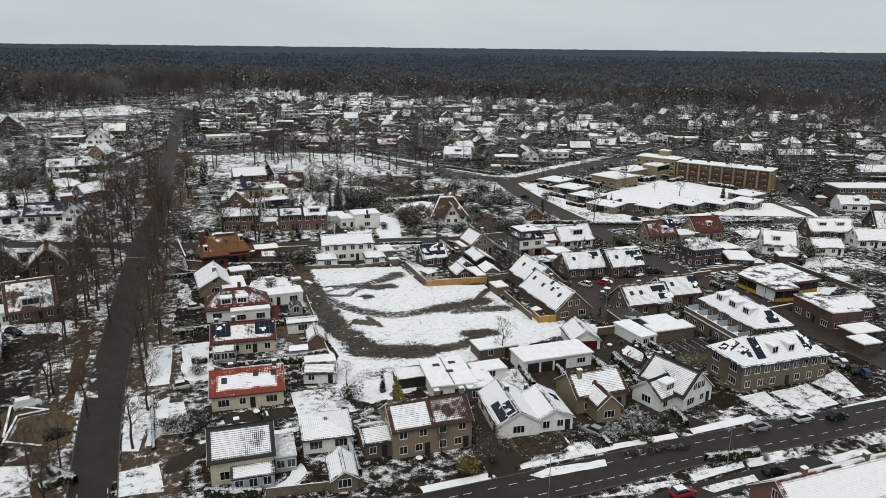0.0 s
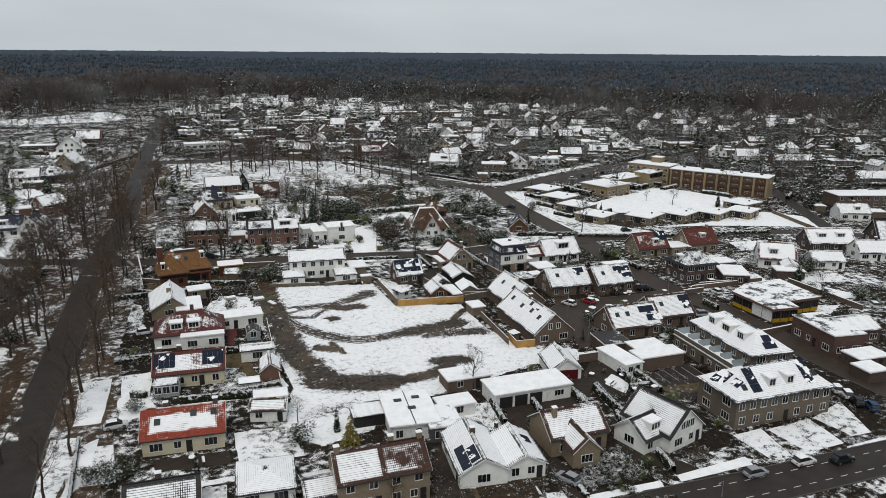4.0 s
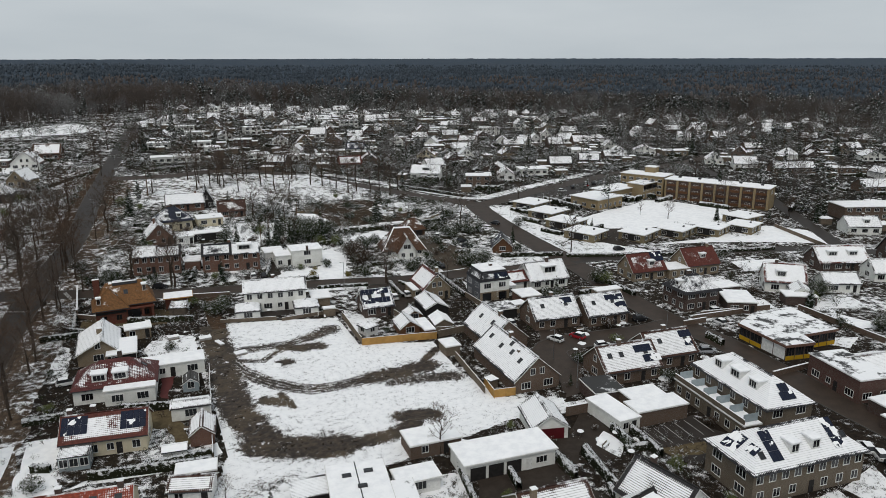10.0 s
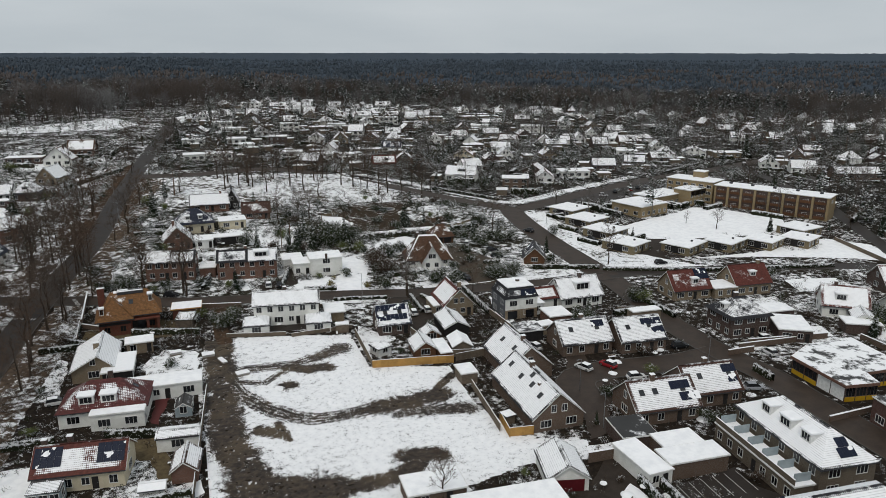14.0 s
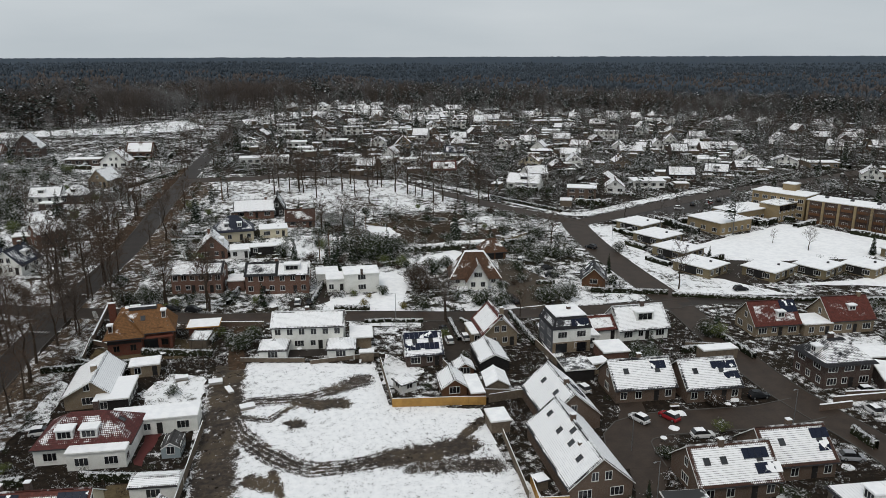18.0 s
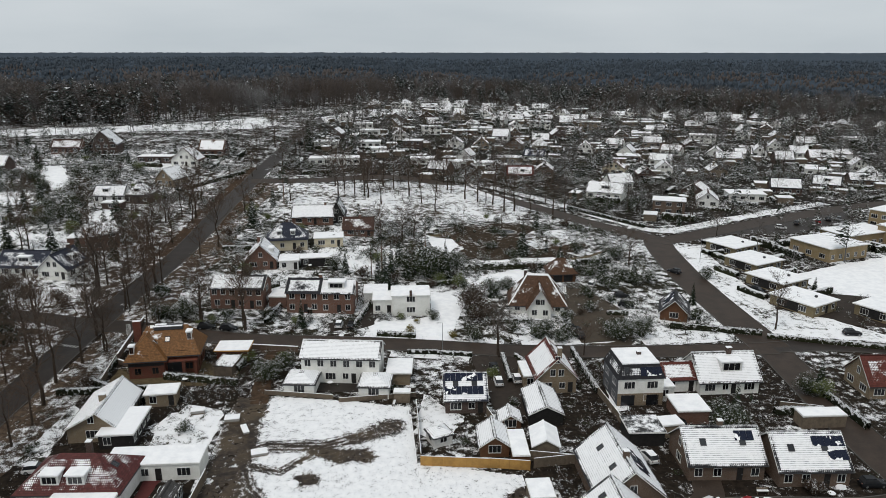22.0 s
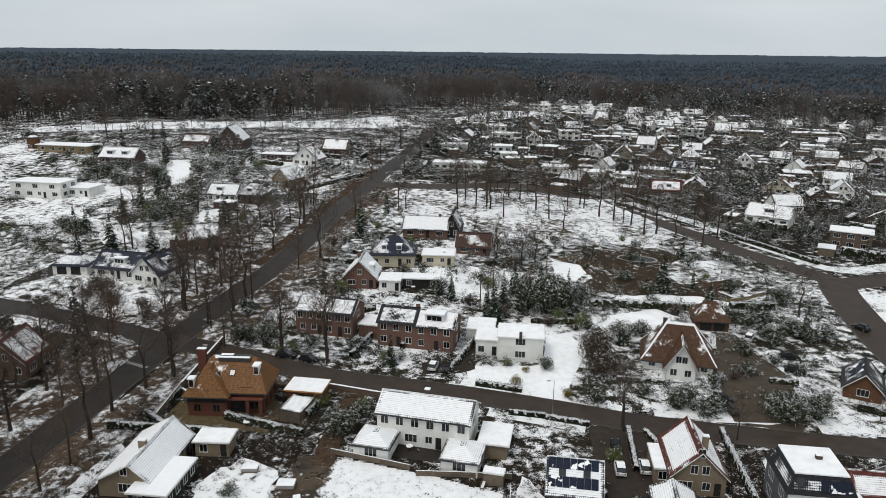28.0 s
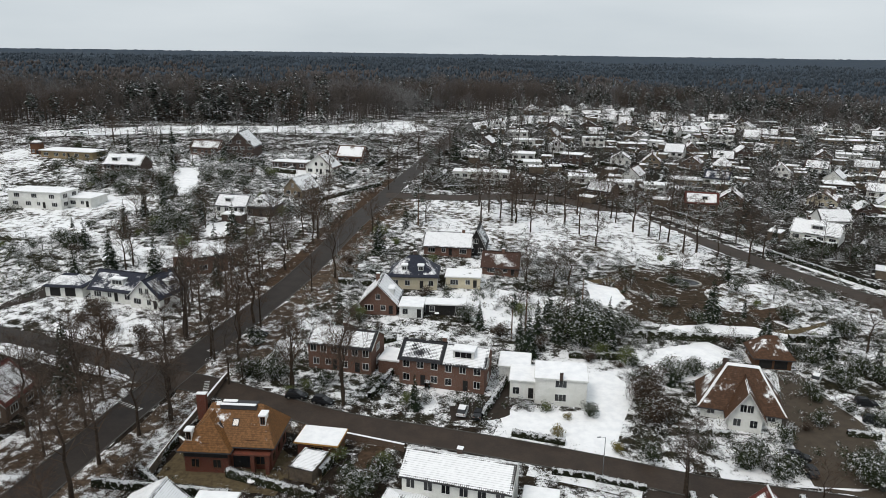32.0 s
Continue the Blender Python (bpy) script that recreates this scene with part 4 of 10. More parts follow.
# the building lot
def fast_mesh(name, V, F, material):
    me = bpy.data.meshes.new(name)
    me.vertices.add(len(V))
    me.vertices.foreach_set("co", V.astype(np.float32).ravel())
    me.loops.add(F.size)
    me.loops.foreach_set("vertex_index", F.astype(np.int32).ravel())
    me.polygons.add(len(F))
    me.polygons.foreach_set("loop_start", np.arange(0, F.size, 3, dtype=np.int32))
    me.polygons.foreach_set("loop_total", np.full(len(F), 3, dtype=np.int32))
    me.update(calc_edges=True)
    me.materials.append(material)
    return me


LOT = [(44, 201.5), (58, 198.5), (69, 195), (69.2, 176.6), (85.5, 171), (84.5, 153), (88, 139), (98, 134.5), (96, 130), (84, 131), (66, 127), (47, 124), (45, 118), (35, 116), (29.5, 122), (34.5, 140), (34.6, 172), (35.0, 190), (36, 202)]
OPEN.append(LOT)


def away(x, y, line):
    """Distance to a line through points, and the length run along it."""
    best, run, at = 1e9, 0.0, 0.0
    for (x0, y0), (x1, y1) in zip(line, line[1:]):
        dx, dy = x1 - x0, y1 - y0
        ln = math.hypot(dx, dy)
        t = min(1.0, max(0.0, ((x - x0) * dx + (y - y0) * dy) / (ln * ln)))
        d = math.hypot(x - x0 - t * dx, y - y0 - t * dy)
        if d < best:
            best, at = d, run + t * ln
        run += ln
    return best, at


# churned earth: line, half width, strength
CHURNED = (([(39.0, 204), (38.6, 188), (38.1, 175), (38.0, 163), (38.7, 154), (40.2, 147), (41.5, 142)], 3.1, 0.95),
           ([(40.6, 140.8), (44, 138.4), (48.3, 136.8), (52.7, 135.4)], 3.4, 1.0), ([(52, 135.6), (57.4, 134.8), (61.9, 134.9), (67, 137)], 1.8, 0.85),
           ([(66.6, 158.4), (72.5, 158.1), (79.3, 159.8)], 2.6, 0.95), ([(70, 154.6), (76, 154), (82.6, 152.3)], 2.0, 0.6), ([(52.7, 181.3), (56.2, 180), (60, 179.3)], 2.0, 0.85),
           ([(51, 173.4), (52, 173.2)], 1.5, 0.95), ([(44, 157.2), (47.3, 154.7)], 1.6, 0.85), ([(47.4, 158.4), (48.5, 152.2)], 0.8, 0.85), ([(66.2, 140.5), (71.6, 138.9)], 1.9, 0.9),
           ([(78.7, 161.3), (84.3, 166.7)], 1.0, 0.85), ([(59, 185), (65, 188)], 2.2, 0.65), ([(36.5, 128), (43, 128)], 2.0, 0.3))
# bundles of wheel tracks: line, half width of the bundle
TRACKS = (([(39.5, 179), (42.3, 171.2), (46.1, 165.1), (49.9, 160.5), (53.8, 157.9), (58.3, 157.6), (62.9, 157.9), (68, 158.6)], 2.6), ([(39.8, 181.5), (43.6, 183.6), (48.5, 183.3), (53.5, 183), (59.1, 184.9), (66, 188.6)], 2.3),
          ([(42, 178), (47, 176), (50, 179), (54, 182)], 1.2))


def churn(x, y):
    m = 0.0
    wob = 0.45 * noise.noise((x * 0.35, y * 0.35, 2)) + 0.4 * noise.noise((x * 1.3, y * 1.3, 5))
    for line, half, k in CHURNED:
        d, _ = away(x, y, line)
        if d < half * 2.2:
            m = max(m, k * math.exp(-(max(0.0, d / half + wob * 0.8 - 0.45)) ** 2 * 2.2))
    for line, half in TRACKS:
        d, a = away(x, y, line)
        if d < half:
            w = d + 0.25 * noise.noise((a * 0.25, d * 0.4, 9))
            groove = 0.5 + 0.5 * math.cos(w * math.tau / 0.95)
            m = max(m, (0.38 + 0.62 * groove) * (1 - (d / half) ** 3) * (0.85 + 0.5 * noise.noise((a * 0.3, w * 1.5, 4))))
    return m


def building_lot():
    step = 0.32
    nx, ny = int(70 / step), int(88 / step)
    V, T, F, idx = [], [], [], {}
    for j in range(ny):
        for i in range(nx):
            x, y = 29 + i * step, 115.5 + j * step
            if within(x + 0.3 * noise.noise((x * 0.5, y * 0.5, 1)), y + 0.3 * noise.noise((x * 0.5, y * 0.5, 6)), LOT):
                m = churn(x, y)
                idx[i, j] = len(V)
                V.append((x, y, gz(x, y) + 0.06 + 0.05 * noise.noise((x * 0.4, y * 0.4, 3)) + m * (0.09 * noise.noise((x * 1.6, y * 1.6, 7)) - 0.03)))
                T.append(m)
    for (i, j), a in idx.items():
        q = [idx.get(k) for k in ((i + 1, j), (i + 1, j + 1), (i, j + 1))]
        if None not in q:
            F += [(a, q[0], q[1]), (a, q[1], q[2])]
    me = fast_mesh("ground_lot", np.array(V), np.array(F), m_lot)
    me.attributes.new("churned", "FLOAT", "POINT").data.foreach_set("value", np.array(T, dtype=np.float32))
    tagged(new("ground_lot", me), "empty building lot under snow with churned mud and wheel tracks", "building lot", kind="structure")


building_lot()
strip("path_1", "muddy track leading in from the street", [(41, 222), (40, 210), (40.5, 199)], 1.7, m_dirt, 0.07, 0.3, "path")

# care home lawns
patch("lawn_1", "open lawn under unbroken snow", [(160.5, 296), (158.5, 262), (157, 236), (156.5, 220.5), (186, 213), (176, 228), (166, 236), (168, 262), (171, 290)], m_lawn, 0.05, claimed=True)
patch("lawn_2", "wide snow-covered courtyard lawn", [(187, 262), (185, 247), (200, 241), (236, 237), (252, 246), (258, 254), (246, 277), (237, 282), (222, 275), (206, 270)], m_snow, 0.06, claimed=True)
patch("lawn_3", "long snow-covered lawn behind the street", [(189, 221), (214, 214), (238, 204.5), (249, 196), (259, 214), (250, 226), (236, 213), (212, 219.5)], m_snow, 0.06, claimed=True)
patch("paved_court", "paved car court between the cottages", [(172, 228), (186, 222), (200, 238), (228, 231), (231, 236), (205, 244), (184, 245)], m_paving, 0.04, "paving")
patch("parking", "asphalt car park with snowy kerbs", [(176, 305), (216, 306), (250, 326), (256, 338), (206, 316)], m_asphalt, 0.05, "car park")
# villa lawns and other clear garden pieces
patch("lawn_4", "villa lawn under clean snow", [(60.5, 235.5), (62.5, 228.8), (80, 225.6), (86.5, 247), (82.5, 255), (78, 252), (76.5, 238)], m_snow, 0.05, claimed=True, rough=0.35)
patch("lawn_5", "oval lawn white with snow", [(46, 278), (60, 272), (78, 274), (84, 284), (78, 292), (58, 296), (46, 292)], m_snow, 0.06)
patch("lawn_6", "round lawn white with snow", [(92, 254), (104, 253), (110, 258), (105, 266), (96, 267), (90, 261)], m_snow, 0.06)
patch("lawn_7", "strip of white lawn behind a hedge", [(96, 276), (126, 274), (136, 279), (118, 283), (98, 283)], m_snow, 0.06)
patch("clearing", "bare brown clearing with a path", [(84, 302), (96, 292), (112, 288), (128, 288), (134, 296), (128, 308), (116, 318), (100, 321), (88, 313)], m_dirt, 0.05, "clearing")
patch("park_snow", "open park ground under snow between tall trees", [(26, 338), (60, 330), (96, 332), (118, 338), (110, 356), (94, 378), (70, 386), (36, 380), (28, 360)], m_park, 0.05, "park")
patch("drive_1", "paved forecourt with a round bed", [(112, 247), (122, 250), (126, 240), (124, 226), (120, 217.5), (112, 219), (114, 232), (109, 240)], m_forecourt, 0.05, "drive")
patch("drive_2", "paved drive between two gardens", [(83.5, 216), (97, 214.5), (97, 196), (91, 190), (85, 190), (84, 200)], m_paving, 0.05, "drive")
patch("drive_3", "dark paved garage court", [(66, 113), (84, 112), (86, 104), (76, 96), (66, 100)], m_paving, 0.04, "drive")
patch("drive_4", "paved yard with parking bays", [(100, 119), (113, 118), (119, 108), (104, 106)], m_asphalt, 0.045, "yard")
patch("drive_5", "long brown paved drive", [(45.5, 84.8), (51.5, 84.6), (57, 95), (51, 97), (46, 96)], m_paving, 0.045, "drive")
patch("drive_6", "brown paved drive", [(67, 84.6), (72, 84.4), (69.5, 99), (66, 97)], m_paving, 0.045, "drive")
patch("drive_7", "brown paved drive", [(87, 83.6), (91, 83.4), (83, 98), (79, 97)], m_paving, 0.045, "drive")
patch("terrace_1", "ochre paved terrace round the house", [(9.3, 208.6), (28.6, 207.4), (29.4, 217), (26, 219), (9.6, 216)], m_gravel, 0.05, "terrace")
patch("terrace_2", "dark tiled terrace between annexes", [(50.8, 203), (60.2, 201.5), (60.5, 206.5), (51, 208)], m_asphalt, 0.08, "terrace")
patch("front_7", "front garden strip under snow", [(34, 86.2), (46, 85.8), (46, 87.6), (34, 88.4)], m_snow, 0.05, rough=0.35)
patch("lawn_8", "side lawn under snow", [(-4.5, 131), (2.5, 130), (3, 118), (-4, 119)], m_lawn, 0.05, rough=0.35)
patch("lawn_11", "garden lawn under snow", [(3, 148), (9, 147.5), (9.5, 140), (26, 138.5), (34, 141), (34, 144.5), (24, 143.6), (10, 139), (3, 138)], m_snow, 0.05)
patch("lawn_12", "front lawn of the white house under snow", [(-40, 266), (-14, 262), (-12, 254), (-22, 250), (-40, 255)], m_lawn, 0.14, rough=0.8, claimed=True)
patch("lawn_13", "white clearing among shrubs", [(-82.6, 400.8), (-71.6, 402.2), (-53.9, 362.7), (-60.3, 361.0)], m_snow, 0.15, rough=1.5, claimed=True)
patch("lawn_14", "large garden under snow with winding beds", [(-106.6, 324.6), (-104.0, 338.6), (-85.1, 357.6), (-66.0, 357.4), (-58.7, 345.9), (-73.1, 336.5), (-77.5, 326.7), (-62.9, 315.5), (-84.4, 310.2), (-97.0, 311.6)], m_park, 0.15, rough=2.0, claimed=True)
patch("lawn_15", "garden under snow", [(-37.4, 330.3), (-30.9, 338.5), (-23.2, 324.0), (-31.2, 320.5)], m_snow, 0.12, rough=1.5, claimed=True)
patch("lawn_16", "garden strip under snow beside the road", [(-11.2, 379.7), (-5.7, 388.0), (-1.1, 369.5), (-7.8, 363.4)], m_snow, 0.12, claimed=True)
patch("lawn_17", "snowy garden before the woods", [(-173.7, 417.9), (-168.5, 431.8), (-145.7, 410.9), (-136.1, 388.7), (-154.5, 390.8)], m_park, 0.2, rough=3, claimed=True)
patch("lawn_18", "lawn under snow behind a thatched house", [(-39.1, 403.5), (-26.5, 416.0), (-18.6, 401.9), (-33.3, 393.8)], m_snow, 0.15, rough=1.5, claimed=True)
patch("lawn_19", "smooth round of snow beside the pond", [(81.9, 305.2), (89.7, 302.9), (91.0, 296.1), (87.3, 289.4), (81.9, 291.3)], m_snow, 0.12, claimed=True)
patch("lawn_20", "strip of clean snow along a hedge", [(99.7, 276.6), (104.7, 281.2), (119.0, 283.0), (123.3, 280.8), (119.7, 277.5), (100.8, 274.6)], m_snow, 0.12, claimed=True)
patch("lawn_21", "lawn under clean snow beside the thatched villa", [(92.9, 266.1), (105.7, 272.3), (110.1, 267.9), (105.6, 261.8), (92.3, 261.5)], m_snow, 0.1, claimed=True)
patch("pond_earth", "bare brown earth round the pond", [(87.6, 315.7), (101.7, 321.0), (115.9, 324.3), (122.4, 315.9), (112.4, 306.6), (112.9, 297.3), (122.4, 290.5), (127.5, 283.4), (119.6, 280.5), (109.1, 283.4), (101.5, 280.8), (92, 282), (88.7, 286.3), (92, 293), (92.5, 300)], m_earth, 0.09, "earth", rough=1.5)
patch("park_slope", "open slope under trampled snow", [(65.4, 370.8), (86.6, 386), (105, 386), (121, 358), (123, 338.1), (115.0, 328.8), (82.6, 320), (68.8, 342.8)], m_park, 0.11, "park", rough=2.5)
patch("park_corner", "snowy ground between young trees", [(112.2, 305.6), (120.2, 313.3), (135, 314), (142, 303.4), (140, 297.2), (132.0, 298.7), (116.8, 291.5), (112.9, 297.3)], m_park, 0.11, "park", rough=2)
patch("field_edge", "snowy field at the forest's edge", [(-190, 462), (-150, 478), (-90, 496), (-45, 506), (-8, 520), (8, 545), (-8, 585), (-50, 540), (-90, 525), (-150, 512), (-195, 484)], m_lawn, 0.06, "field")
patch("field_edge_far", "snowy glade at the forest's edge", [(34, 560), (60, 600), (120, 690), (118, 720), (60, 660), (30, 590)], m_lawn, 0.06, "field")
strip("verge_6", "snowy strip along the street", [(9, 229), (20, 226.8), (34, 223.6), (44, 221.8)], 1.4, m_verge, 0.05)
strip("verge_7", "snowy strip along the street", [(60.5, 229.3), (70, 227.2), (84, 224.2), (92, 222)], 1.2, m_lawn, 0.05)
strip("verge_8", "snowy strip along the street", [(66, 218.4), (76, 216.2), (83, 214.6)], 1.2, m_lawn, 0.05)
strip("verge_9", "snowy strip along the street", [(96, 223), (110, 222.3), (118, 221.5)], 2.4, m_lawn, 0.05)
strip("verge_10", "snowy corner by the junction", [(124, 222), (136, 221.5), (145, 222)], 3.2, m_lawn, 0.05)
strip("verge_11", "snowy verge between street and houses", [(50, 87), (70, 86.3)], 0.5, m_lawn, 0.05)
for pts in ([(59, 75.5), (65.4, 75.9), (72.2, 74.9), (71.7, 74), (64.2, 74.1)], [(74.9, 75.3), (85.4, 75), (84.7, 73.6), (74.4, 73.6)], [(86, 75.4), (96.3, 74.1), (95.6, 72.6), (85.4, 73.2)], [(99.5, 70.6), (108.5, 70.5), (107.4, 69.1), (99, 68.8)], [(74.2, 71.9), (84.4, 71.5), (83.8, 69.9), (75.1, 70.1)], [(110, 73.4), (124, 71.8), (123, 69.4), (110, 70.6)], [(48, 76.6), (57, 76), (56, 74.4), (48, 75)]):
    patch("verge_south", "snowy strip of lawn between kerbs", pts, m_lawn, 0.075, "verge", rough=0.35)
patch("verge_parking", "dark parking lane beyond the verge", [(46, 73.6), (72, 73.2), (98, 72), (99, 68), (72, 69.4), (46, 70)], m_asphalt, 0.05, "parking lane", rough=0.2)
patch("front_8", "strip of clean snow before a planted bed", [(68.4, 87.4), (81.4, 86.3), (80.8, 84.9), (67.9, 85.9)], m_snow, 0.07, rough=0.2)
patch("front_9", "strip of clean snow behind a low wall", [(84.7, 86.5), (98.9, 86.4), (98.3, 84.2), (84.1, 84.8)], m_snow, 0.07, rough=0.2)
patch("front_10", "front lawn under snow", [(51.3, 87.7), (51.3, 86.7), (65.2, 86.2), (65.6, 89.6), (62.9, 90.2), (61.4, 87.6)], m_lawn, 0.075, rough=0.4)
strip("verge_14", "snowy verge along the curving street", [(110, 368), (132, 339), (149, 314)], 2.2, m_lawn, 0.05)
strip("verge_15", "snowy verge along the curving street", [(116, 386), (136, 360), (155, 326), (168, 312), (205, 329), (255, 352)], 2.6, m_lawn, 0.05)

# ---- yards, lawns and mud: pieces of the ground ----
patch("drive_piece_1", "brown paved court before the garages", [(69.7, 117.0), (83.9, 116.4), (83.5, 111.5), (78.1, 111.5), (75.7, 108.4), (69.2, 108.3), (68.2, 110.0)], m_paving, 0.05, "drive")
patch("yard_piece_1", "dark paved yard beside a red garage door", [(86.1, 123.8), (91.9, 123.5), (98.3, 129.1), (99.3, 125.0), (97.9, 119.7), (94.5, 112.8), (89.9, 112.8), (90.4, 117.6), (87.3, 114.0), (84.7, 115.1), (84.0, 118.4)], m_paving, 0.055, "yard")
patch("yard_piece_2", "asphalt parking bays behind the flats", [(101.7, 118.1), (115.7, 119.0), (115.0, 111.1), (102.1, 112.5)], m_asphalt, 0.055, "yard")
patch("yard_piece_3", "olive gravel yard behind the flats", [(101.8, 112.4), (114.7, 110.8), (114.9, 108.8), (107.4, 107.9), (102.5, 109.3)], m_gravel, 0.05, "yard")
patch("garden_piece_1", "bare brown kitchen garden", [(22.5, 161.0), (27.3, 161.4), (28.7, 153.4), (29.7, 146.3), (27.6, 146.1), (26.0, 153.4), (24.3, 153.7), (22.9, 155.9)], m_gravel, 0.055, "garden")
patch("terrace_piece_1", "red tiled terrace", [(26.1, 175.9), (28.9, 175.6), (26.9, 165.5), (25.3, 166.2)], m_redpave, 0.06, "terrace")
patch("drive_piece_2", "brown paved forecourt with parked cars", [(119.5, 179.6), (114.0, 160.2), (122.9, 162.4), (115.0, 152.2), (102.0, 135.5), (98.5, 134.3), (103.3, 147.0), (107.8, 159.1), (113.7, 172.9)], m_street, 0.055, "drive")
patch("lawn_piece_1", "garden lawn under snow", [(59.0, 117.3), (65.0, 120.0), (68.7, 119.2), (67.9, 113.4), (68.2, 108.2), (58.8, 112.2)], m_lawn, 0.06, "lawn")
patch("lawn_piece_2", "strip of snow beside a wall", [(94.3, 132.9), (101.3, 132.5), (99.6, 129.1), (92.3, 129.7)], m_lawn, 0.06, "lawn")
patch("garden_bed_piece_1", "snowy garden bed", [(97.2, 121.2), (97.6, 117.6), (97.8, 115.4), (94.5, 112.8), (93.2, 117.4)], m_lawn, 0.065, "garden bed")
patch("garden_bed_piece_2", "snowy garden bed", [(72.2, 199.6), (78.5, 190.2), (74.5, 182.1), (68.8, 185.8)], m_lawn, 0.06, "garden bed")
patch("lawn_piece_3", "snowy garden strip along a fence", [(111.2, 209.7), (112.7, 203.3), (109.8, 189.7), (105.8, 189.4)], m_snow, 0.06, "lawn")
patch("lawn_piece_4", "garden lawn under clean snow", [(187.7, 147.5), (190.7, 139.3), (196.5, 137.6), (191.2, 133.8), (185.0, 136.6), (182.7, 142.8)], m_snow, 0.06, "lawn")
patch("lawn_piece_5", "lawn beside the school under snow", [(172.2, 135.6), (178.8, 132.7), (171.2, 129.1), (167.6, 132.9)], m_lawn, 0.06, "lawn")
patch("garden_bed_piece_3", "frosted planting in front of the school", [(147.7, 144.7), (151.8, 139.1), (146.5, 125.6), (141.7, 126.4)], m_verge, 0.06, "garden bed")
patch("drive_piece_8", "sandy brown drive curving round to a garage", [(116.8, 259.8), (121.1, 259.2), (122.3, 248.3), (119.0, 235.3), (119.1, 228.0), (118.3, 220.6), (109.6, 220.2), (110.4, 230.3), (112.9, 244.6)], m_forecourt, 0.07, "drive", rough=0.6)
patch("terrace_piece_2", "ochre terrace beside a russet house", [(26.5, 217.5), (35.0, 214.3), (34.4, 210.3), (26.3, 212.6)], m_gravel, 0.065, "terrace")
patch("drive_piece_3", "dark drive between brick house and white villa", [(51.7, 236.1), (55.8, 237.7), (60.3, 242.5), (62.2, 250.3), (64.5, 242.1), (62.6, 234.7), (58.7, 232.3), (52.7, 231.5)], m_paving, 0.06, "drive")
patch("lawn_piece_6", "white strip between street and garden", [(-45.4, 248.0), (-36.6, 246.4), (-26.5, 242.4), (-15.7, 240.5), (-10.7, 237.8), (-10.6, 236.7), (-23.3, 239.4), (-42.0, 243.4)], m_lawn, 0.13, "lawn")
patch("drive_piece_4", "brown paved drive to a double garage", [(-58.5, 265.4), (-55.6, 278.0), (-45.0, 281.7), (-41.0, 275.1), (-50.0, 271.8), (-56.8, 263.2)], m_paving, 0.06, "drive")
patch("lawn_piece_7", "back lawn under clean snow", [(-57.5, 305.0), (-52.2, 311.0), (-44.6, 298.3), (-51.3, 296.1)], m_snow, 0.13, "lawn")
patch("lawn_piece_8", "back lawn under clean snow", [(-48.2, 306.9), (-37.6, 311.6), (-30.3, 296.7), (-36.4, 291.2), (-41.7, 296.6)], m_snow, 0.13, "lawn")
patch("lawn_piece_9", "garden bed under snow", [(-47.6, 270.5), (-43.0, 274.7), (-39.1, 268.6), (-43.4, 266.3)], m_lawn, 0.13, "lawn")
patch("path_piece_1", "brown gravel path round the pond", [(82.4, 307.6), (97.3, 316.3), (107.4, 320.1), (107.0, 318.1), (96.9, 313.4), (85.2, 305.5)], m_gravel, 0.065, "path")
patch("path_piece_2", "brown gravel path beside a hedge", [(89.6, 287.0), (102.4, 286.6), (115.7, 287.0), (127.4, 282.7), (137.6, 289.5), (137.0, 287.3), (126.3, 279.6), (113.6, 283.8), (100.4, 283.4), (89.3, 284.8)], m_gravel, 0.065, "path")
patch("lawn_piece_10", "front lawn of the flats with thin snow", [(102.1, 92.4), (108.6, 92.4), (106.3, 83.2), (102.2, 83.7)], m_lawn, 0.06, "lawn", rough=0.35)
patch("lawn_piece_11", "front lawn of the flats with thin snow", [(109.3, 91.6), (119.5, 91.5), (118.0, 83.2), (110.0, 83.3)], m_lawn, 0.06, "lawn", rough=0.35)
patch("lawn_piece_12", "front lawn of the flats with thin snow", [(120.6, 91.6), (130.7, 94.1), (128.9, 90.0), (125.8, 83.8), (121.6, 84.2)], m_lawn, 0.06, "lawn", rough=0.35)
patch("lawn_piece_14", "grass verge with thin snow", [(117.5, 82.2), (129.3, 81.9), (121.3, 76.1), (113.7, 78.0)], m_lawn, 0.06, "lawn", rough=0.35)
patch("verge_piece_1", "clipped planting strip under snow", [(51.1, 84.7), (55.1, 85.3), (65, 83.9), (64.1, 82.2), (52.6, 83.2)], m_lawn, 0.09, "verge", rough=0.35)
patch("terrace_piece_3", "dark brown terrace along the bungalow", [(8.4, 122.4), (20.4, 120.6), (20.0, 116.8), (8.6, 118.6)], m_paving, 0.06, "terrace", rough=0.4)
patch("bed_strip", "strip of clean snow before a dark hedge", [(4.0, 114.4), (25.0, 112.4), (25.0, 111.0), (4.0, 113.2)], m_lawn, 0.06, "garden bed", rough=0.5)
patch("garden_piece_3", "snowy garden with low planting", [(21.5, 126.4), (31, 125.2), (31.4, 114.4), (21.5, 116)], m_lawn, 0.055, "garden", rough=1.2)
patch("lawn_piece_16", "piece of snow on bare soil", [(52.3, 96.9), (57.3, 96.9), (57.5, 95.6), (53.3, 95.7), (52.0, 96.0)], m_lawn, 0.07, "lawn")
patch("lawn_piece_17", "piece of snow on bare soil", [(59.9, 95.5), (63.3, 95.4), (61.9, 89.5), (60.6, 89.1), (61.1, 92.8), (59.5, 94.4)], m_lawn, 0.07, "lawn")
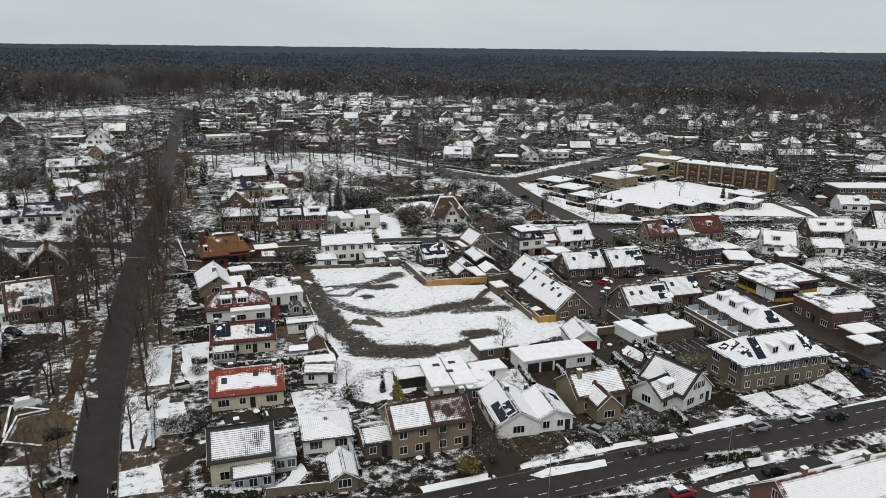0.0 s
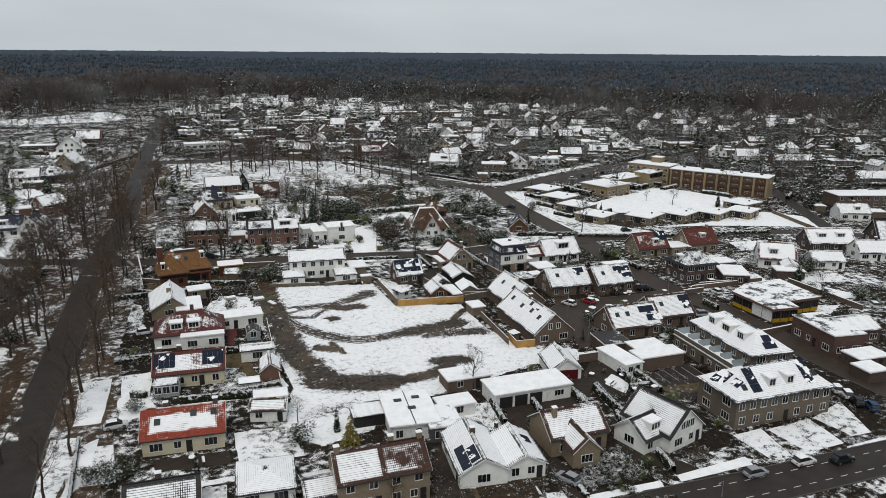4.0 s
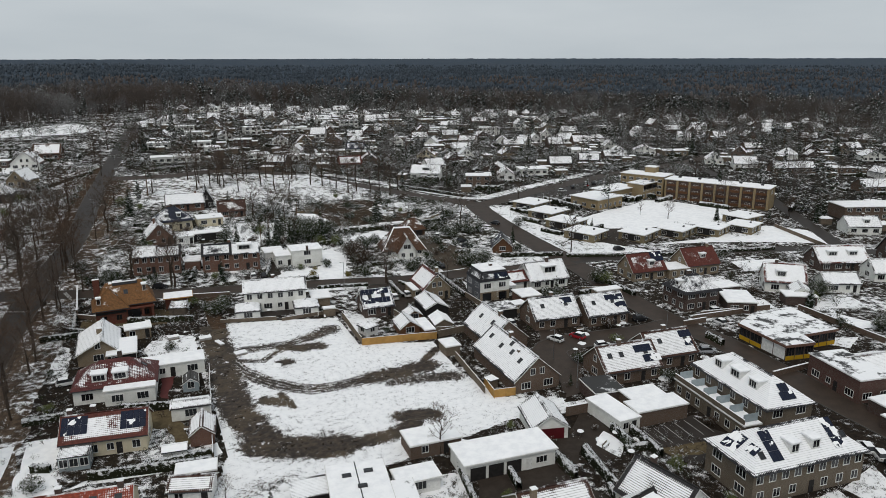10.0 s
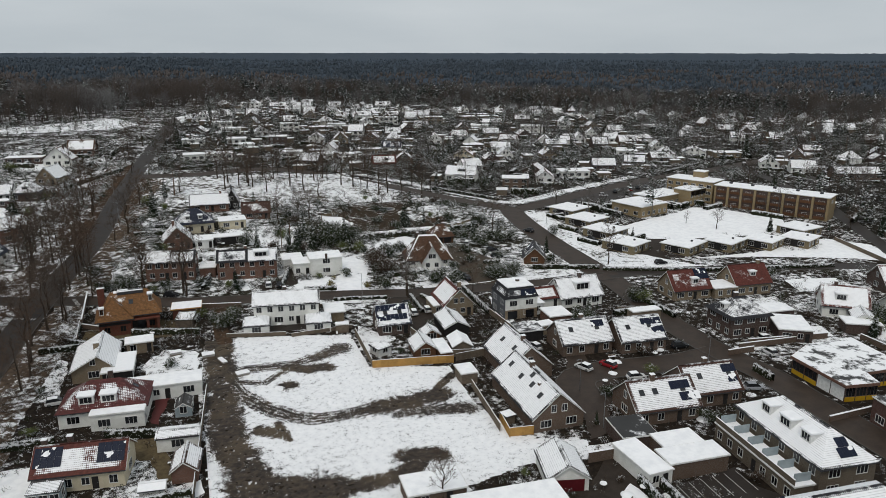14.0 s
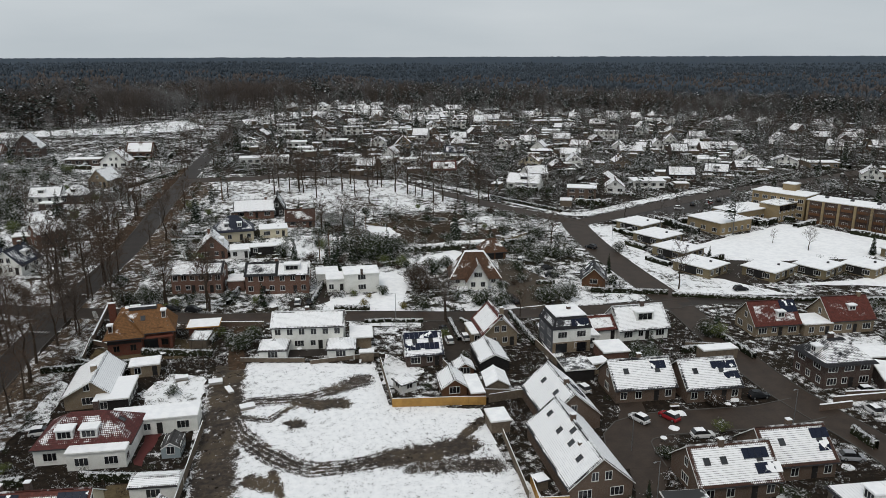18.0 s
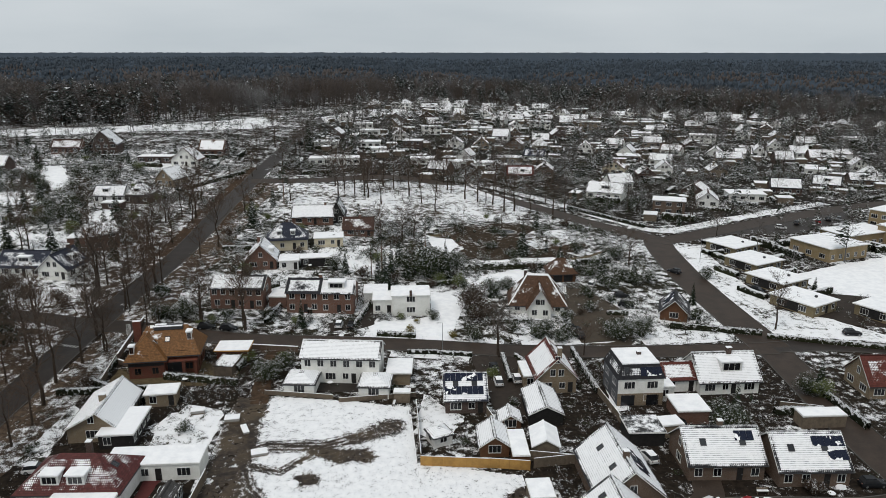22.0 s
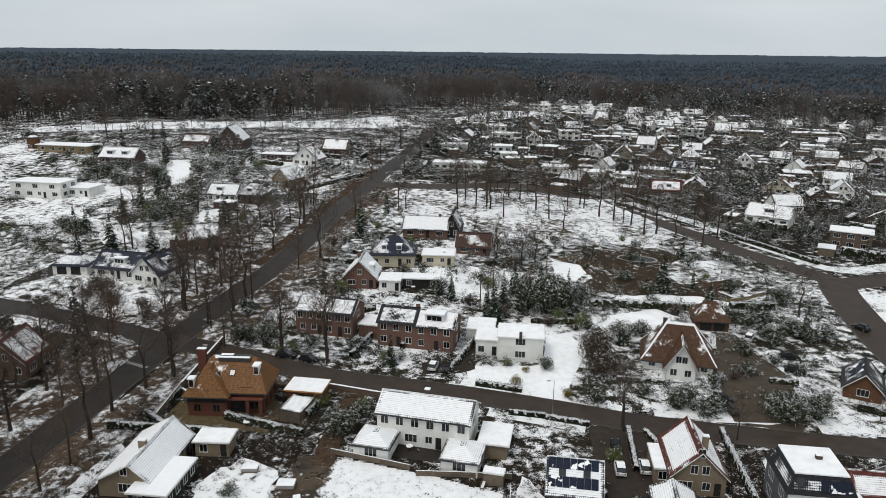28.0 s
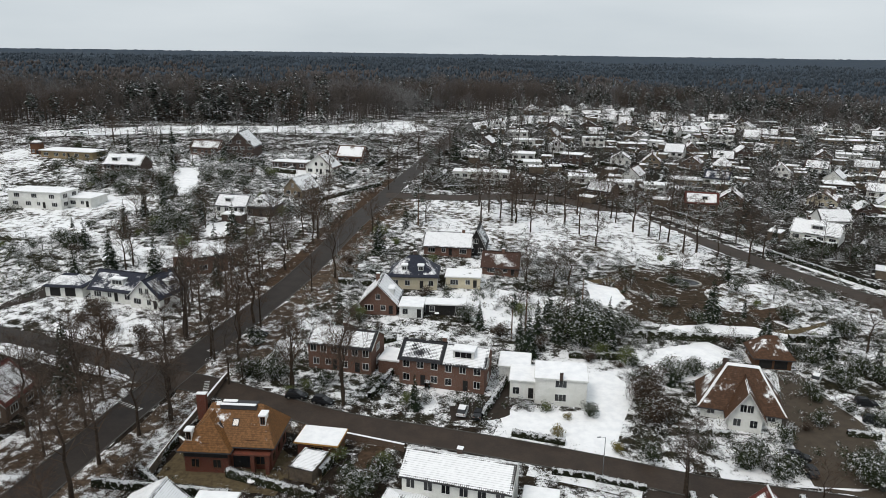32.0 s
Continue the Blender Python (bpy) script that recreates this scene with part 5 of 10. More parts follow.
patch("drive_piece_5", "long brown drive beside a house", [(55.1, 111.9), (54.6, 107.2), (52.4, 99.3), (51.7, 91.7), (51.1, 86.7), (45.1, 85.8), (46.9, 93.7), (48.7, 100.8)], m_paving, 0.05, "drive")
patch("verge_piece_2", "frosted strip between tracks", [(-15.5, 151.8), (-13.2, 152.4), (-12.7, 137.6), (-15.7, 137.1), (-15.8, 142.5)], m_verge, 0.06, "verge")
patch("verge_piece_3", "frosted strip between tracks", [(-20.0, 170.8), (-18.2, 170.1), (-18.1, 140.9), (-19.5, 137.9), (-19.9, 152.2)], m_verge, 0.06, "verge")
patch("lawn_piece_18", "garden path under snow", [(14.9, 97.9), (18.8, 101.4), (19.1, 98.7), (16.1, 95.1), (12.5, 93.9), (11.9, 95.2)], m_snow, 0.07, "lawn")
patch("verge_piece_4", "bare sandy strip beside the road", [(-15.7, 178.2), (-17.4, 157.0), (-18.4, 141.0), (-19.4, 126.0), (-18.4, 106.4), (-24.5, 108.9), (-25.8, 117.6), (-21.9, 121.3), (-20.9, 132.8), (-20.1, 144.2), (-19.6, 157.8), (-17.9, 179.0)], m_bare, 0.05, "verge")
patch("lawn_piece_19", "front lawn under clean snow", [(-4.1, 157.3), (1.7, 157.3), (1.3, 149.6), (0.3, 138.7), (-4.2, 139.2)], m_snow, 0.06, "lawn", rough=0.35)
patch("lawn_piece_20", "strip of lawn beside the road", [(-7.4, 135.5), (-2.4, 134.7), (-4.2, 121.9), (-5.6, 114.7), (-8.2, 115.8), (-8.0, 125.5)], m_lawn, 0.06, "lawn", rough=0.35)
patch("lawn_piece_21", "strip of lawn along a hedge", [(-2.1, 131.7), (0.2, 133.2), (-1.2, 120.7), (-3.7, 115.8), (-4.5, 116.2)], m_snow, 0.06, "lawn", rough=0.35)
patch("lawn_piece_22", "garden lawn under clean snow", [(3.5, 157.6), (9.5, 157.6), (8.5, 146.8), (3.4, 147.3)], m_snow, 0.06, "lawn", rough=0.35)
patch("lawn_piece_23", "corner lawn under snow", [(-9.3, 109.6), (-2.7, 109.7), (-2.1, 101.6), (-9.5, 102.8)], m_lawn, 0.06, "lawn", rough=0.35)
patch("drive_piece_6", "brown paved drive from the road", [(-2.3, 108.1), (-1.0, 110.2), (5.5, 113.7), (5.0, 110.5), (1.4, 107.0), (-1.8, 105.9)], m_paving, 0.06, "drive")
patch("drive_piece_7", "brown sandy parking place", [(-28.5, 137.0), (-27.1, 139.3), (-20.0, 137.4), (-15.8, 130.8), (-16.1, 121.7), (-21.4, 121.1), (-27.3, 128.2)], m_gravel, 0.06, "drive")
patch("lawn_piece_24", "lawn beside the road under snow", [(-35.3, 184.5), (-19.5, 181.5), (-19.4, 174.8), (-34.4, 178.4)], m_lawn, 0.13, "lawn")
patch("garden_piece_2", "bare brown front garden", [(52.8, 95.7), (62.9, 95.7), (61.7, 89.6), (52.7, 88.6)], m_gravel, 0.06, "garden")
patch("lawn_east_1", "garden lawn under clean snow", [(166, 158), (178, 156), (180, 162), (168, 164)], m_snow, 0.06, "lawn")
patch("lawn_east_2", "garden lawn under thin snow", [(186, 150), (202, 146), (204, 156), (190, 160)], m_lawn, 0.06, "lawn")
patch("lawn_east_3", "garden lawn under thin snow", [(168, 178), (184, 176), (186, 183), (170, 185)], m_lawn, 0.06, "lawn")
patch("lawn_east_4", "garden lawn under clean snow", [(196, 184), (214, 180), (216, 190), (200, 194)], m_snow, 0.06, "lawn")
patch("garden_corner_snow", "trodden snow beside the muddy track", [(24, 184), (34, 183), (34.4, 197), (27, 200), (23, 193)], m_lawn, 0.055, "garden", rough=2.0)
patch("verge_snow_strip", "thin snow on the verge beside a garden wall", [(-0.5, 176), (3.5, 176), (5, 196), (8.5, 226), (4.5, 230), (1.5, 205)], m_verge, 0.06, "verge", rough=1.5)
patch("garden_front_snow", "thin snow in a front garden", [(2, 182), (8, 182), (8, 200), (4, 204)], m_garden, 0.05, "garden", rough=1.5)

# ---- houses along the long road, near to far ----
H = house
H("house", "cream house with dark grey tiles half under snow", 9.8, 104.1, -6, 9.4, 8.6, 4.2, 3.2, "gx", m_cream, ("pan", 0.5), "f2 l2,l1 r1", chimneys=((-0.05, 0.05),), off=0.0)
H("conservatory", "glazed conservatory with snowy roof", 10.6, 98.2, -6, 6.2, 3.0, 2.4, 0.5, "shed", m_clear, ("grey", 0.9), "f3 l1 r1", 0.15, category="conservatory", doors=())
H("conservatory", "glass sun room beside a cream house", 16.3, 103.2, -6, 3.2, 6.5, 2.7, 0.5, "flat", m_clear, ("grey", 0.9), "f2 r3", 0.15, category="conservatory", doors=())
H("garage", "white garage with low hipped roof under thick snow", 24.2, 107.4, -8, 8.2, 8.6, 2.6, 1.2, "hip", m_white, ("dark", 1.0), "f2", 0.35, category="garage", doors=())
H("garden_shed", "small gabled shed with white roof", 23.6, 94.6, -8, 4.0, 6.5, 2.3, 1.3, "gy", m_oldwood, ("grey", 1.0), "f1", 0.3, category="shed", doors=())
H("house", "cream bungalow with orange tiles and snow on its roof", 14.0, 127.6, -8, 12.9, 9.0, 3.1, 3.1, "gx", m_cream, ("orange", 0.74), "f3 l1 r1,l1 r1", 0.35, chimneys=((-0.22, 0.03), (0.4, 0.0)), lights=(("a", -0.3, 0.45), ("a", 0.12, 0.62), ("a", 0.36, 0.6)))
H("garden_shed", "low gabled shed with ribbed snowy roof", 28.6, 130.2, -18, 6.2, 4.4, 2.3, 1.2, "gx", m_trim, ("brown", 0.85), "f2", 0.3, category="shed")
H("garden_shed", "flat-roofed lean-to under snow", 29.5, 134.0, -8, 6.0, 3.2, 2.4, 0.3, "flat", m_oldwood, m_snow, "", 0.2, category="shed")
H("house", "cream house with red tiles and solar panels", 16.6, 152.0, -8, 13.2, 8.0, 3.1, 2.9, "gx", m_cream, ("red", 0.6), "f4 r1,r1 l1", 0.35, chimneys=((-0.15, 0.12), (-0.42, 0.05)), panels=(("a", -0.48, 0.3, 4, 2), ("a", 0.18, 0.3, 4, 2)))
H("conservatory", "glazed sun porch against a house", 11.8, 146.4, -8, 4.6, 2.9, 2.5, 0.4, "shed", m_clear, ("grey", 0.85), "f3 l1 r1", 0.1, category="conservatory", doors=())
H("house", "white house with steep red hipped roof", 18.0, 173.6, -5, 14.8, 9.6, 3.1, 3.6, "hip", m_white, ("maroon", 0.22), "f3 l2,f0", 0.4, chimneys=((0.05, 0.2),), dormers=(("a", -0.17, 0.24, 2.6, 1.5), ("a", 0.07, 0.24, 2.6, 1.5)), lights=(("c", 0.0, 0.4),))
H("extension", "white flat-roofed extension with climbing plants", 20.4, 168.4, -5, 9.0, 4.2, 3.0, 0.2, "flat", m_white, m_snow, "f2 r2", 0.2, category="extension", doors=())
H("extension", "long white flat-roofed garden wing", 27.6, 178.2, -2, 14.6, 5.2, 2.8, 0.2, "flat", m_white, m_snow, "f3", 0.2, category="extension")
H("garage", "white garage with snowy low roof", 30.6, 156.9, -7, 6.8, 3.9, 2.6, 0.5, "gx", m_white, ("grey", 1.0), "f1", 0.2, category="garage", doors=())
H("garden_shed", "brick shed with snowy pitched roof", 31.7, 147.6, -7, 3.9, 6.0, 2.3, 1.5, "gy", m_brick_red, ("brown", 0.9), "", 0.3, category="shed")
H("garden_shed", "little white store with rounded snowy roof", 26.8, 142.6, -7, 3.6, 2.4, 1.9, 0.5, "gx", m_white, m_snow, "", 0.2, category="shed")
H("greenhouse", "small glass greenhouse by a terrace", 31.5, 169.0, -5, 3.0, 4.2, 1.8, 1.0, "gy", m_clear, ("grey", 0.45), "f1 l2 r2", 0.05, category="greenhouse", doors=())
H("house", "tan brick bungalow with long snowy asymmetric roof", 14.2, 195.0, 0, 8.2, 13.6, 2.7, 2.8, "gy", m_brick_tan, ("grey", 1.02), "f1 r2,f1", 0.5, chimneys=((0.05, -0.12, 0.8, 0.55),), off=0.12, doors=("r",))
H("extension", "black timber wing with grey snowy flat roof", 18.9, 190.4, -1, 5.6, 9.4, 2.5, 0.2, "flat", m_darkwood, ("bitumen", 0.86), "f2 r4", 0.35, category="extension")
H("garage", "tan brick garage with snowy flat roof", 22.3, 201.6, 3, 5.4, 3.8, 2.5, 0.2, "flat", m_brick_tan, m_snow, "f2", 0.35, category="garage")
# the big russet house at the crossroads
RU1, _ = H("house", "large rust-red brick house with russet hipped roof", 19.9, 217.2, 3, 12.4, 8.2, 4.5, 4.4, "hip", m_brick_rust, ("rust", 0.14), "f3 r3 l2,f2 r2 l2", 0.8, chimneys=((-0.50, 0.1, 1.0, 0.75),), dormers=(("a", 0.33, 0.5, 0.9, 1.6),), lights=(("a", 0.02, 0.46),), frame_mat=m_brownwood, hip=0.26)
part("wall_cladding", boxed(-3.9, 3.9, -0.06, 0.0, 2.9, 4.4), m_grey_clad, RU1, "blue-grey panels under the eave", wall_face("r", 12.4, 8.2, 0, 0))
part("roof_terrace", boxed(-2.6, 3.2, -0.9, 0.9, 8.3, 9.0, bevel=0.03), m_gutter, RU1, "dark sunken ridge box")
part("roof_snow", boxed(-2.5, 3.1, -0.95, -0.3, 8.99, 9.12, bevel=0.04), m_snow, RU1, "snow on the ridge box")
part("roof_snow", boxed(-2.5, -0.2, 0.1, 0.85, 9.0, 9.14, bevel=0.04), m_snow, RU1, "snow on the ridge box")
for u in (-0.3, 3.6, 5.9):
    part("brick_pier", boxed(u - 0.3, u + 0.3, -1.3, -0.7, -0.2, 3.0, bevel=0.02), m_brick_rust, RU1, "", wall_face("f", 12.4, 8.2, 0, 0))
part("canopy", boxed(-0.9, 6.4, -1.5, 0.0, 3.0, 3.3, bevel=0.03), m_brick_rust, RU1, "brick-faced canopy over the terrace", wall_face("f", 12.4, 8.2, 0, 0))
part("terrace_glass", boxed(0.2, 3.2, -0.05, 0.0, 0.1, 2.9), m_glass, RU1, "dark terrace glazing", wall_face("f", 12.4, 8.2, 0, 0))
RU2, _ = H("house_wing", "rust-red brick front wing with russet hipped roof", 16.4, 215.6, 3, 6.8, 8.2, 4.3, 3.9, "hip", m_brick_rust, ("rust", 0.12), "f2 l1,f3 l1", 0.8, category="house wing", dormers=(("a", -0.3, 0.3, 0.9, 1.6),), lights=(("c", -0.1, 0.5),), frame_mat=m_brownwood, hip=0.36, doors=())
part("string_course", boxed(-3.45, 3.45, -0.1, 0.0, 2.55, 3.2, bevel=0.02), m_darkwood, RU2, "dark maroon balcony band", wall_face("f", 6.8, 8.2, 0, 0))
H("garage", "flat garage with ochre fascia and snow", 32.6, 219.4, -3, 6.4, 4.6, 2.7, 0.2, "flat", m_brick_rust, m_snow, "f1", 0.5, category="garage", frame_mat=m_wood, doors=())
H("garden_shed", "low shed with snowy sloping roof", 32.2, 213.6, -12, 3.8, 5.0, 2.2, 0.3, "shed", m_oldwood, ("grey", 1.0), "", 0.2, category="shed")

# ---- white pair and its neighbours on the side street ----
H("semi_detached_house", "white rendered pair of houses under snow", 56.2, 209.6, -9, 15.6, 7.6, 5.4, 2.2, "gx", m_white, ("grey", 0.96), "f4,f6 l1 r1", 0.35, chimneys=((-0.02, 0.05),))
H("extension", "white annex with snowy hipped roof", 48.3, 204.4, -8, 5.8, 6.2, 2.5, 1.3, "hip", m_white, ("grey", 0.97), "f1 l1", 0.35, category="extension", doors=())
H("extension", "white annex with snowy hipped roof", 62.6, 201.9, -8, 5.8, 6.2, 2.5, 1.3, "hip", m_white, ("grey", 0.97), "f1 r1", 0.35, category="extension", doors=())
H("garage", "flat garage with overhanging snowy roof", 67.6, 207.2, -6, 4.4, 6.4, 2.5, 0.2, "flat", m_brick_tan, m_snow, "", 0.45, category="garage")
H("garden_shed", "small flat shed under snow by the fence", 67.6, 197.6, -8, 3.0, 1.6, 2.0, 0.2, "flat", m_oldwood, m_snow, "", 0.15, category="shed")
H("house", "dark-roofed house covered with solar panels", 79.4, 195.8, -4, 7.6, 8.4, 2.8, 3.3, "gx", m_brick_dark, ("blue", 0.92), "f2 l1 r1,l1 r1", 0.35, panels=(("a", -0.46, 0.70, 7, 1), ("a", -0.46, 0.23, 7, 1)), lights=(("a", -0.22, 0.52), ("a", 0.2, 0.52)))
H("house", "brown brick house with red snow-dusted gable roof", 98.0, 203.0, -2, 7.8, 10.4, 3.3, 3.9, "gy", m_brick_tan, ("red", 0.74), "f2 r2,f2,f1", 0.45, chimneys=((0.14, -0.2),))
H("extension", "lean-to of a brick house under snow", 93.2, 203.6, -2, 2.4, 7.0, 2.5, 0.4, "flat", m_brick_tan, m_snow, "f1", 0.2, category="extension", doors=())
H("barn", "low dark shed with ribbed white roof", 93.1, 190.6, -4, 6.0, 9.8, 2.4, 1.5, "gy", m_darkwood, ("grey", 0.93), "", 0.3, category="shed")
H("garden_shed", "dark garden house with white gabled roof", 82.1, 180.0, -4, 4.8, 6.4, 2.1, 1.7, "gy", m_brownwood, ("grey", 0.97), "f1", 0.35, category="shed", doors=())
H("garden_shed", "small brown shed with white gabled roof", 86.2, 186.6, -4, 3.8, 3.8, 1.9, 1.2, "gy", m_brownwood, ("grey", 0.99), "f1", 0.3, category="shed", doors=())
H("garden_shed", "grey-green shed with rounded snowy roof", 90.7, 178.8, -8, 4.3, 6.0, 2.1, 1.2, "gy", m_oldwood, m_snow, "", 0.3, category="shed")
H("garden_shed", "narrow lean-to shed under snow", 85.9, 177.4, -4, 2.6, 8.0, 2.0, 0.2, "flat", m_brownwood, m_snow, "", 0.15, category="shed")
H("garden_house", "octagonal white-roofed garden pavilion", 73.2, 182.5, 20, 3.4, 3.4, 2.0, 0.9, "hip", m_trim, ("grey", 1.02), "f1 l1 r1", 0.3, category="pavilion", doors=())
TW, _ = H("house", "tall white house with dark mansard roof", 112.4, 195.8, -2, 8.8, 9.0, 5.5, 2.7, "mansard", m_white, ("dark", 0.32), "f2 l2,f2 l2", 0.25, chimneys=((0.1, 0.05, 0.7),), panels=(("a", -0.02, 0.2, 4, 1),), lights=(("a", -0.3, 0.4), ("a", 0.18, 0.4)))
part("wall_cladding", boxed(-4.5, 4.5, -0.05, 0.0, 0.1, 5.4), m_grey_clad, TW, "grey slate-hung side wall", wall_face("l", 8.8, 9.0, 0, 0))
part("ground_floor", boxed(-4.4, 4.4, -0.05, 0.0, 0.0, 2.5), m_brick_tan, TW, "tan brick ground floor", wall_face("f", 8.8, 9.0, 0, 0))
for u, w in ((-2.4, 2.6), (2.2, 2.0)):
    part("garden_door", boxed(u - w / 2, u + w / 2, -0.1, -0.05, 0.05, 2.2), m_glass, TW, "wide glazed garden door", wall_face("f", 8.8, 9.0, 0, 0))
H("house", "white chalet house with broad snowy roof", 131.6, 198.6, -2, 11.8, 9.2, 2.9, 4.0, "gx", m_white, ("grey", 0.92), "f3 r1 l1,r1 l1", 0.5, chimneys=((0.1, -0.02, 1.0, 0.5),), dormers=(("a", 0.05, 0.36, 4.2, 1.9),))
H("extension", "red-tiled side wing of a white house", 122.3, 199.4, -2, 6.4, 7.0, 2.6, 2.2, "gx", m_white, ("red", 0.7), "f2", 0.3, category="extension")
H("extension", "flat carport wing under snow", 118.0, 197.0, -2, 3.4, 8.4, 2.7, 0.2, "flat", m_trim, m_snow, "f1", 0.2, category="extension", doors=())
H("garage", "brick garage with snowy flat roof", 119.6, 186.8, -4, 5.6, 6.2, 2.5, 0.2, "flat", m_brick_red, m_snow, "", 0.3, category="garage")
H("carport", "dark flat carport with wet roof", 108.4, 180.2, -4, 6.0, 5.6, 2.5, 0.2, "flat", m_darkwood, ("bitumen", 0.34), "", 0.25, category="carport")
H("garden_shed", "small flat shed under snow", 113.6, 181.2, 4, 3.9, 3.0, 2.3, 0.2, "flat", m_brick_tan, m_snow, "", 0.2, category="shed")
H("pergola", "garden pergola roofed with snow", 142.0, 181.4, -3, 8.0, 3.0, 2.3, 0.2, "flat", m_oldwood, m_snow, "", 0.1, category="pergola")

# ---- terraces and the long row beside the lot ----
H("terraced_house", "brick terrace of two houses with snowy roof", 117.2, 171.2, -5, 11.9, 9.4, 2.9, 3.9, "gx", m_brick_brown, ("dark", 0.88), "f4 l1,l1", 0.35, lights=(("a", -0.25, 0.5), ("a", 0.25, 0.5)), panels=(("a", 0.16, 0.62, 3, 1),), chimneys=((0.02, 0.03),))
H("terraced_house", "brick terrace of two houses with solar panels", 129.9, 168.2, -5, 11.0, 9.4, 2.9, 3.9, "gx", m_brick_brown, ("dark", 0.85), "f4 r1,r1", 0.35, lights=(("a", -0.25, 0.5), ("a", 0.2, 0.5)), panels=(("a", 0.05, 0.62, 5, 1), ("a", 0.22, 0.28, 3, 1)))
H("terraced_house", "brick terrace with skylights and solar panels", 115.2, 139.6, -5, 12.8, 9.4, 2.9, 3.9, "gx", m_brick_brown, ("brown", 0.82), "f4 l1,l1", 0.35, lights=(("a", -0.32, 0.5), ("a", -0.12, 0.5), ("a", 0.3, 0.5)), panels=(("a", 0.12, 0.58, 4, 1), ("a", 0.22, 0.22, 4, 1)), chimneys=((-0.1, -0.02),))
H("terraced_house", "brick terrace with brown tiles showing through snow", 127.9, 142.0, -5, 11.2, 9.4, 2.9, 3.9, "gx", m_brick_brown, ("brown", 0.76), "f4 r1,r1", 0.35, lights=(("a", -0.2, 0.5), ("a", 0.34, 0.5)), panels=(("a", 0.24, 0.62, 3, 1), ("a", 0.28, 0.3, 2, 1)), chimneys=((0.0, 0.03),))
H("terraced_house", "long brown brick row with steep snowy roof", 95.0, 149.4, -2, 10.0, 19.6, 2.8, 4.4, "gy", m_brick_brown, ("dark", 0.93), "f2,f2", 0.3, lights=tuple(("a", u, v) for u, v in ((-0.36, 0.55), (-0.1, 0.5), (0.12, 0.55), (0.32, 0.5), (0.02, 0.75))), chimneys=((0.0, 0.1), (-0.12, -0.2, -0.6, 0.2)), doors=())
H("terraced_house", "brown brick row set back with snowy roof", 99.2, 166.4, -2, 10.0, 13.6, 2.8, 4.4, "gy", m_brick_brown, ("dark", 0.9), "f1,f1", 0.3, lights=(("a", -0.2, 0.5), ("a", 0.2, 0.55), ("b", 0.1, 0.5)), panels=(("b", -0.3, 0.3, 5, 2),), chimneys=((0.0, -0.2),), doors=())
H("garden_shed", "flat garden shed with white roof by the lot", 86.5, 164.2, -2, 3.4, 4.6, 2.2, 0.2, "flat", m_oldwood, m_snow, "", 0.2, category="shed")
H("garden_shed", "tiny white-topped shed in a back garden", 87.2, 145.0, 10, 1.8, 1.8, 1.8, 0.7, "hip", m_oldwood, m_snow, "", 0.2, category="shed")
H("garage", "brick garage with dark wet flat roof", 104.9, 132.2, -8, 6.2, 6.8, 2.5, 0.2, "flat", m_brick_dark, ("bitumen", 0.18), "", 0.2, category="garage")
RG, _ = H("garage", "white gabled garage with dark red door", 88.0, 126.4, -14, 6.4, 8.4, 2.4, 2.2, "gy", m_white, ("grey", 0.93), "", 0.3, category="garage")
H("garage", "white garden store with snowy flat roof", 101.0, 123.6, 2, 4.4, 9.8, 2.5, 0.2, "flat", m_white, m_snow, "f1", 0.2, category="garage")
H("garage", "brown brick garage block under snow", 109.6, 126.0, -4, 7.4, 4.4, 2.7, 0.2, "flat", m_brick_brown, m_snow, "", 0.2, category="garage")
BG, _ = H("garage", "brown brick garage block under snow", 108.9, 121.2, -4, 10.6, 4.4, 2.9, 0.2, "flat", m_brick_brown, m_snow, "", 0.2, category="garage")
GB, _ = H("garage_block", "white garage block with three dark doors", 75.9, 119.2, -4, 15.8, 6.6, 2.9, 0.2, "flat", m_white, m_snow, "", 0.35, category="garage")
H("outbuilding", "low brick outbuilding with broken roof", 67.0, 128.4, -3, 9.0, 5.4, 2.4, 0.2, "flat", m_brick_brown, m_snow, "f1", 0.2, category="outbuilding")
H("carport", "open carport with white flat roof", 60.4, 118.6, -3, 6.6, 4.0, 2.3, 0.2, "flat", m_trim, m_snow, "f1", 0.3, category="carport", doors=())
MO, _ = H("house", "modern flat-roofed house with rooflights under snow", 51.2, 118.0, -9, 8.4, 11.8, 3.0, 0.2, "flat", m_trim, m_snow, "f3 r2", 0.4)
H("extension", "low grey flat roof beside a modern house", 55.6, 113.4, -9, 5.4, 7.4, 2.8, 0.2, "flat", m_grey_clad, ("bitumen", 0.62), "f2", 0.3, category="extension")
H("carport", "lean-to carport covered with snow", 44.6, 121.6, -6, 5.6, 4.4, 2.2, 0.4, "shed", m_darkwood, ("grey", 0.97), "", 0.2, category="carport")

# ---- nearest street ----
for ox, cov, word in ((-3.4, 0.72, "under thin snow"), (3.4, 0.44, "nearly bare")):
    H("semi_detached_house", "brown brick house of a pair, dark tiles " + word, 39.8 + ox * math.cos(radians(-4)), 100.4 + ox * math.sin(radians(-4)), -4, 6.8, 8.2, 5.1, 2.9, "gx", m_brick_tan, ("brown", cov), "f2 r1,f2 l1", 0.3, chimneys=((-0.42, 0.0),) if ox < 0 else ((-0.2, 0.06), (0.44, 0.02)))
H("extension", "snowy-roofed side wing of a brick house", 31.0, 101.6, -4, 4.6, 6.6, 2.8, 1.4, "gx", m_brick_brown, ("dark", 0.84), "f1", 0.3, category="extension")
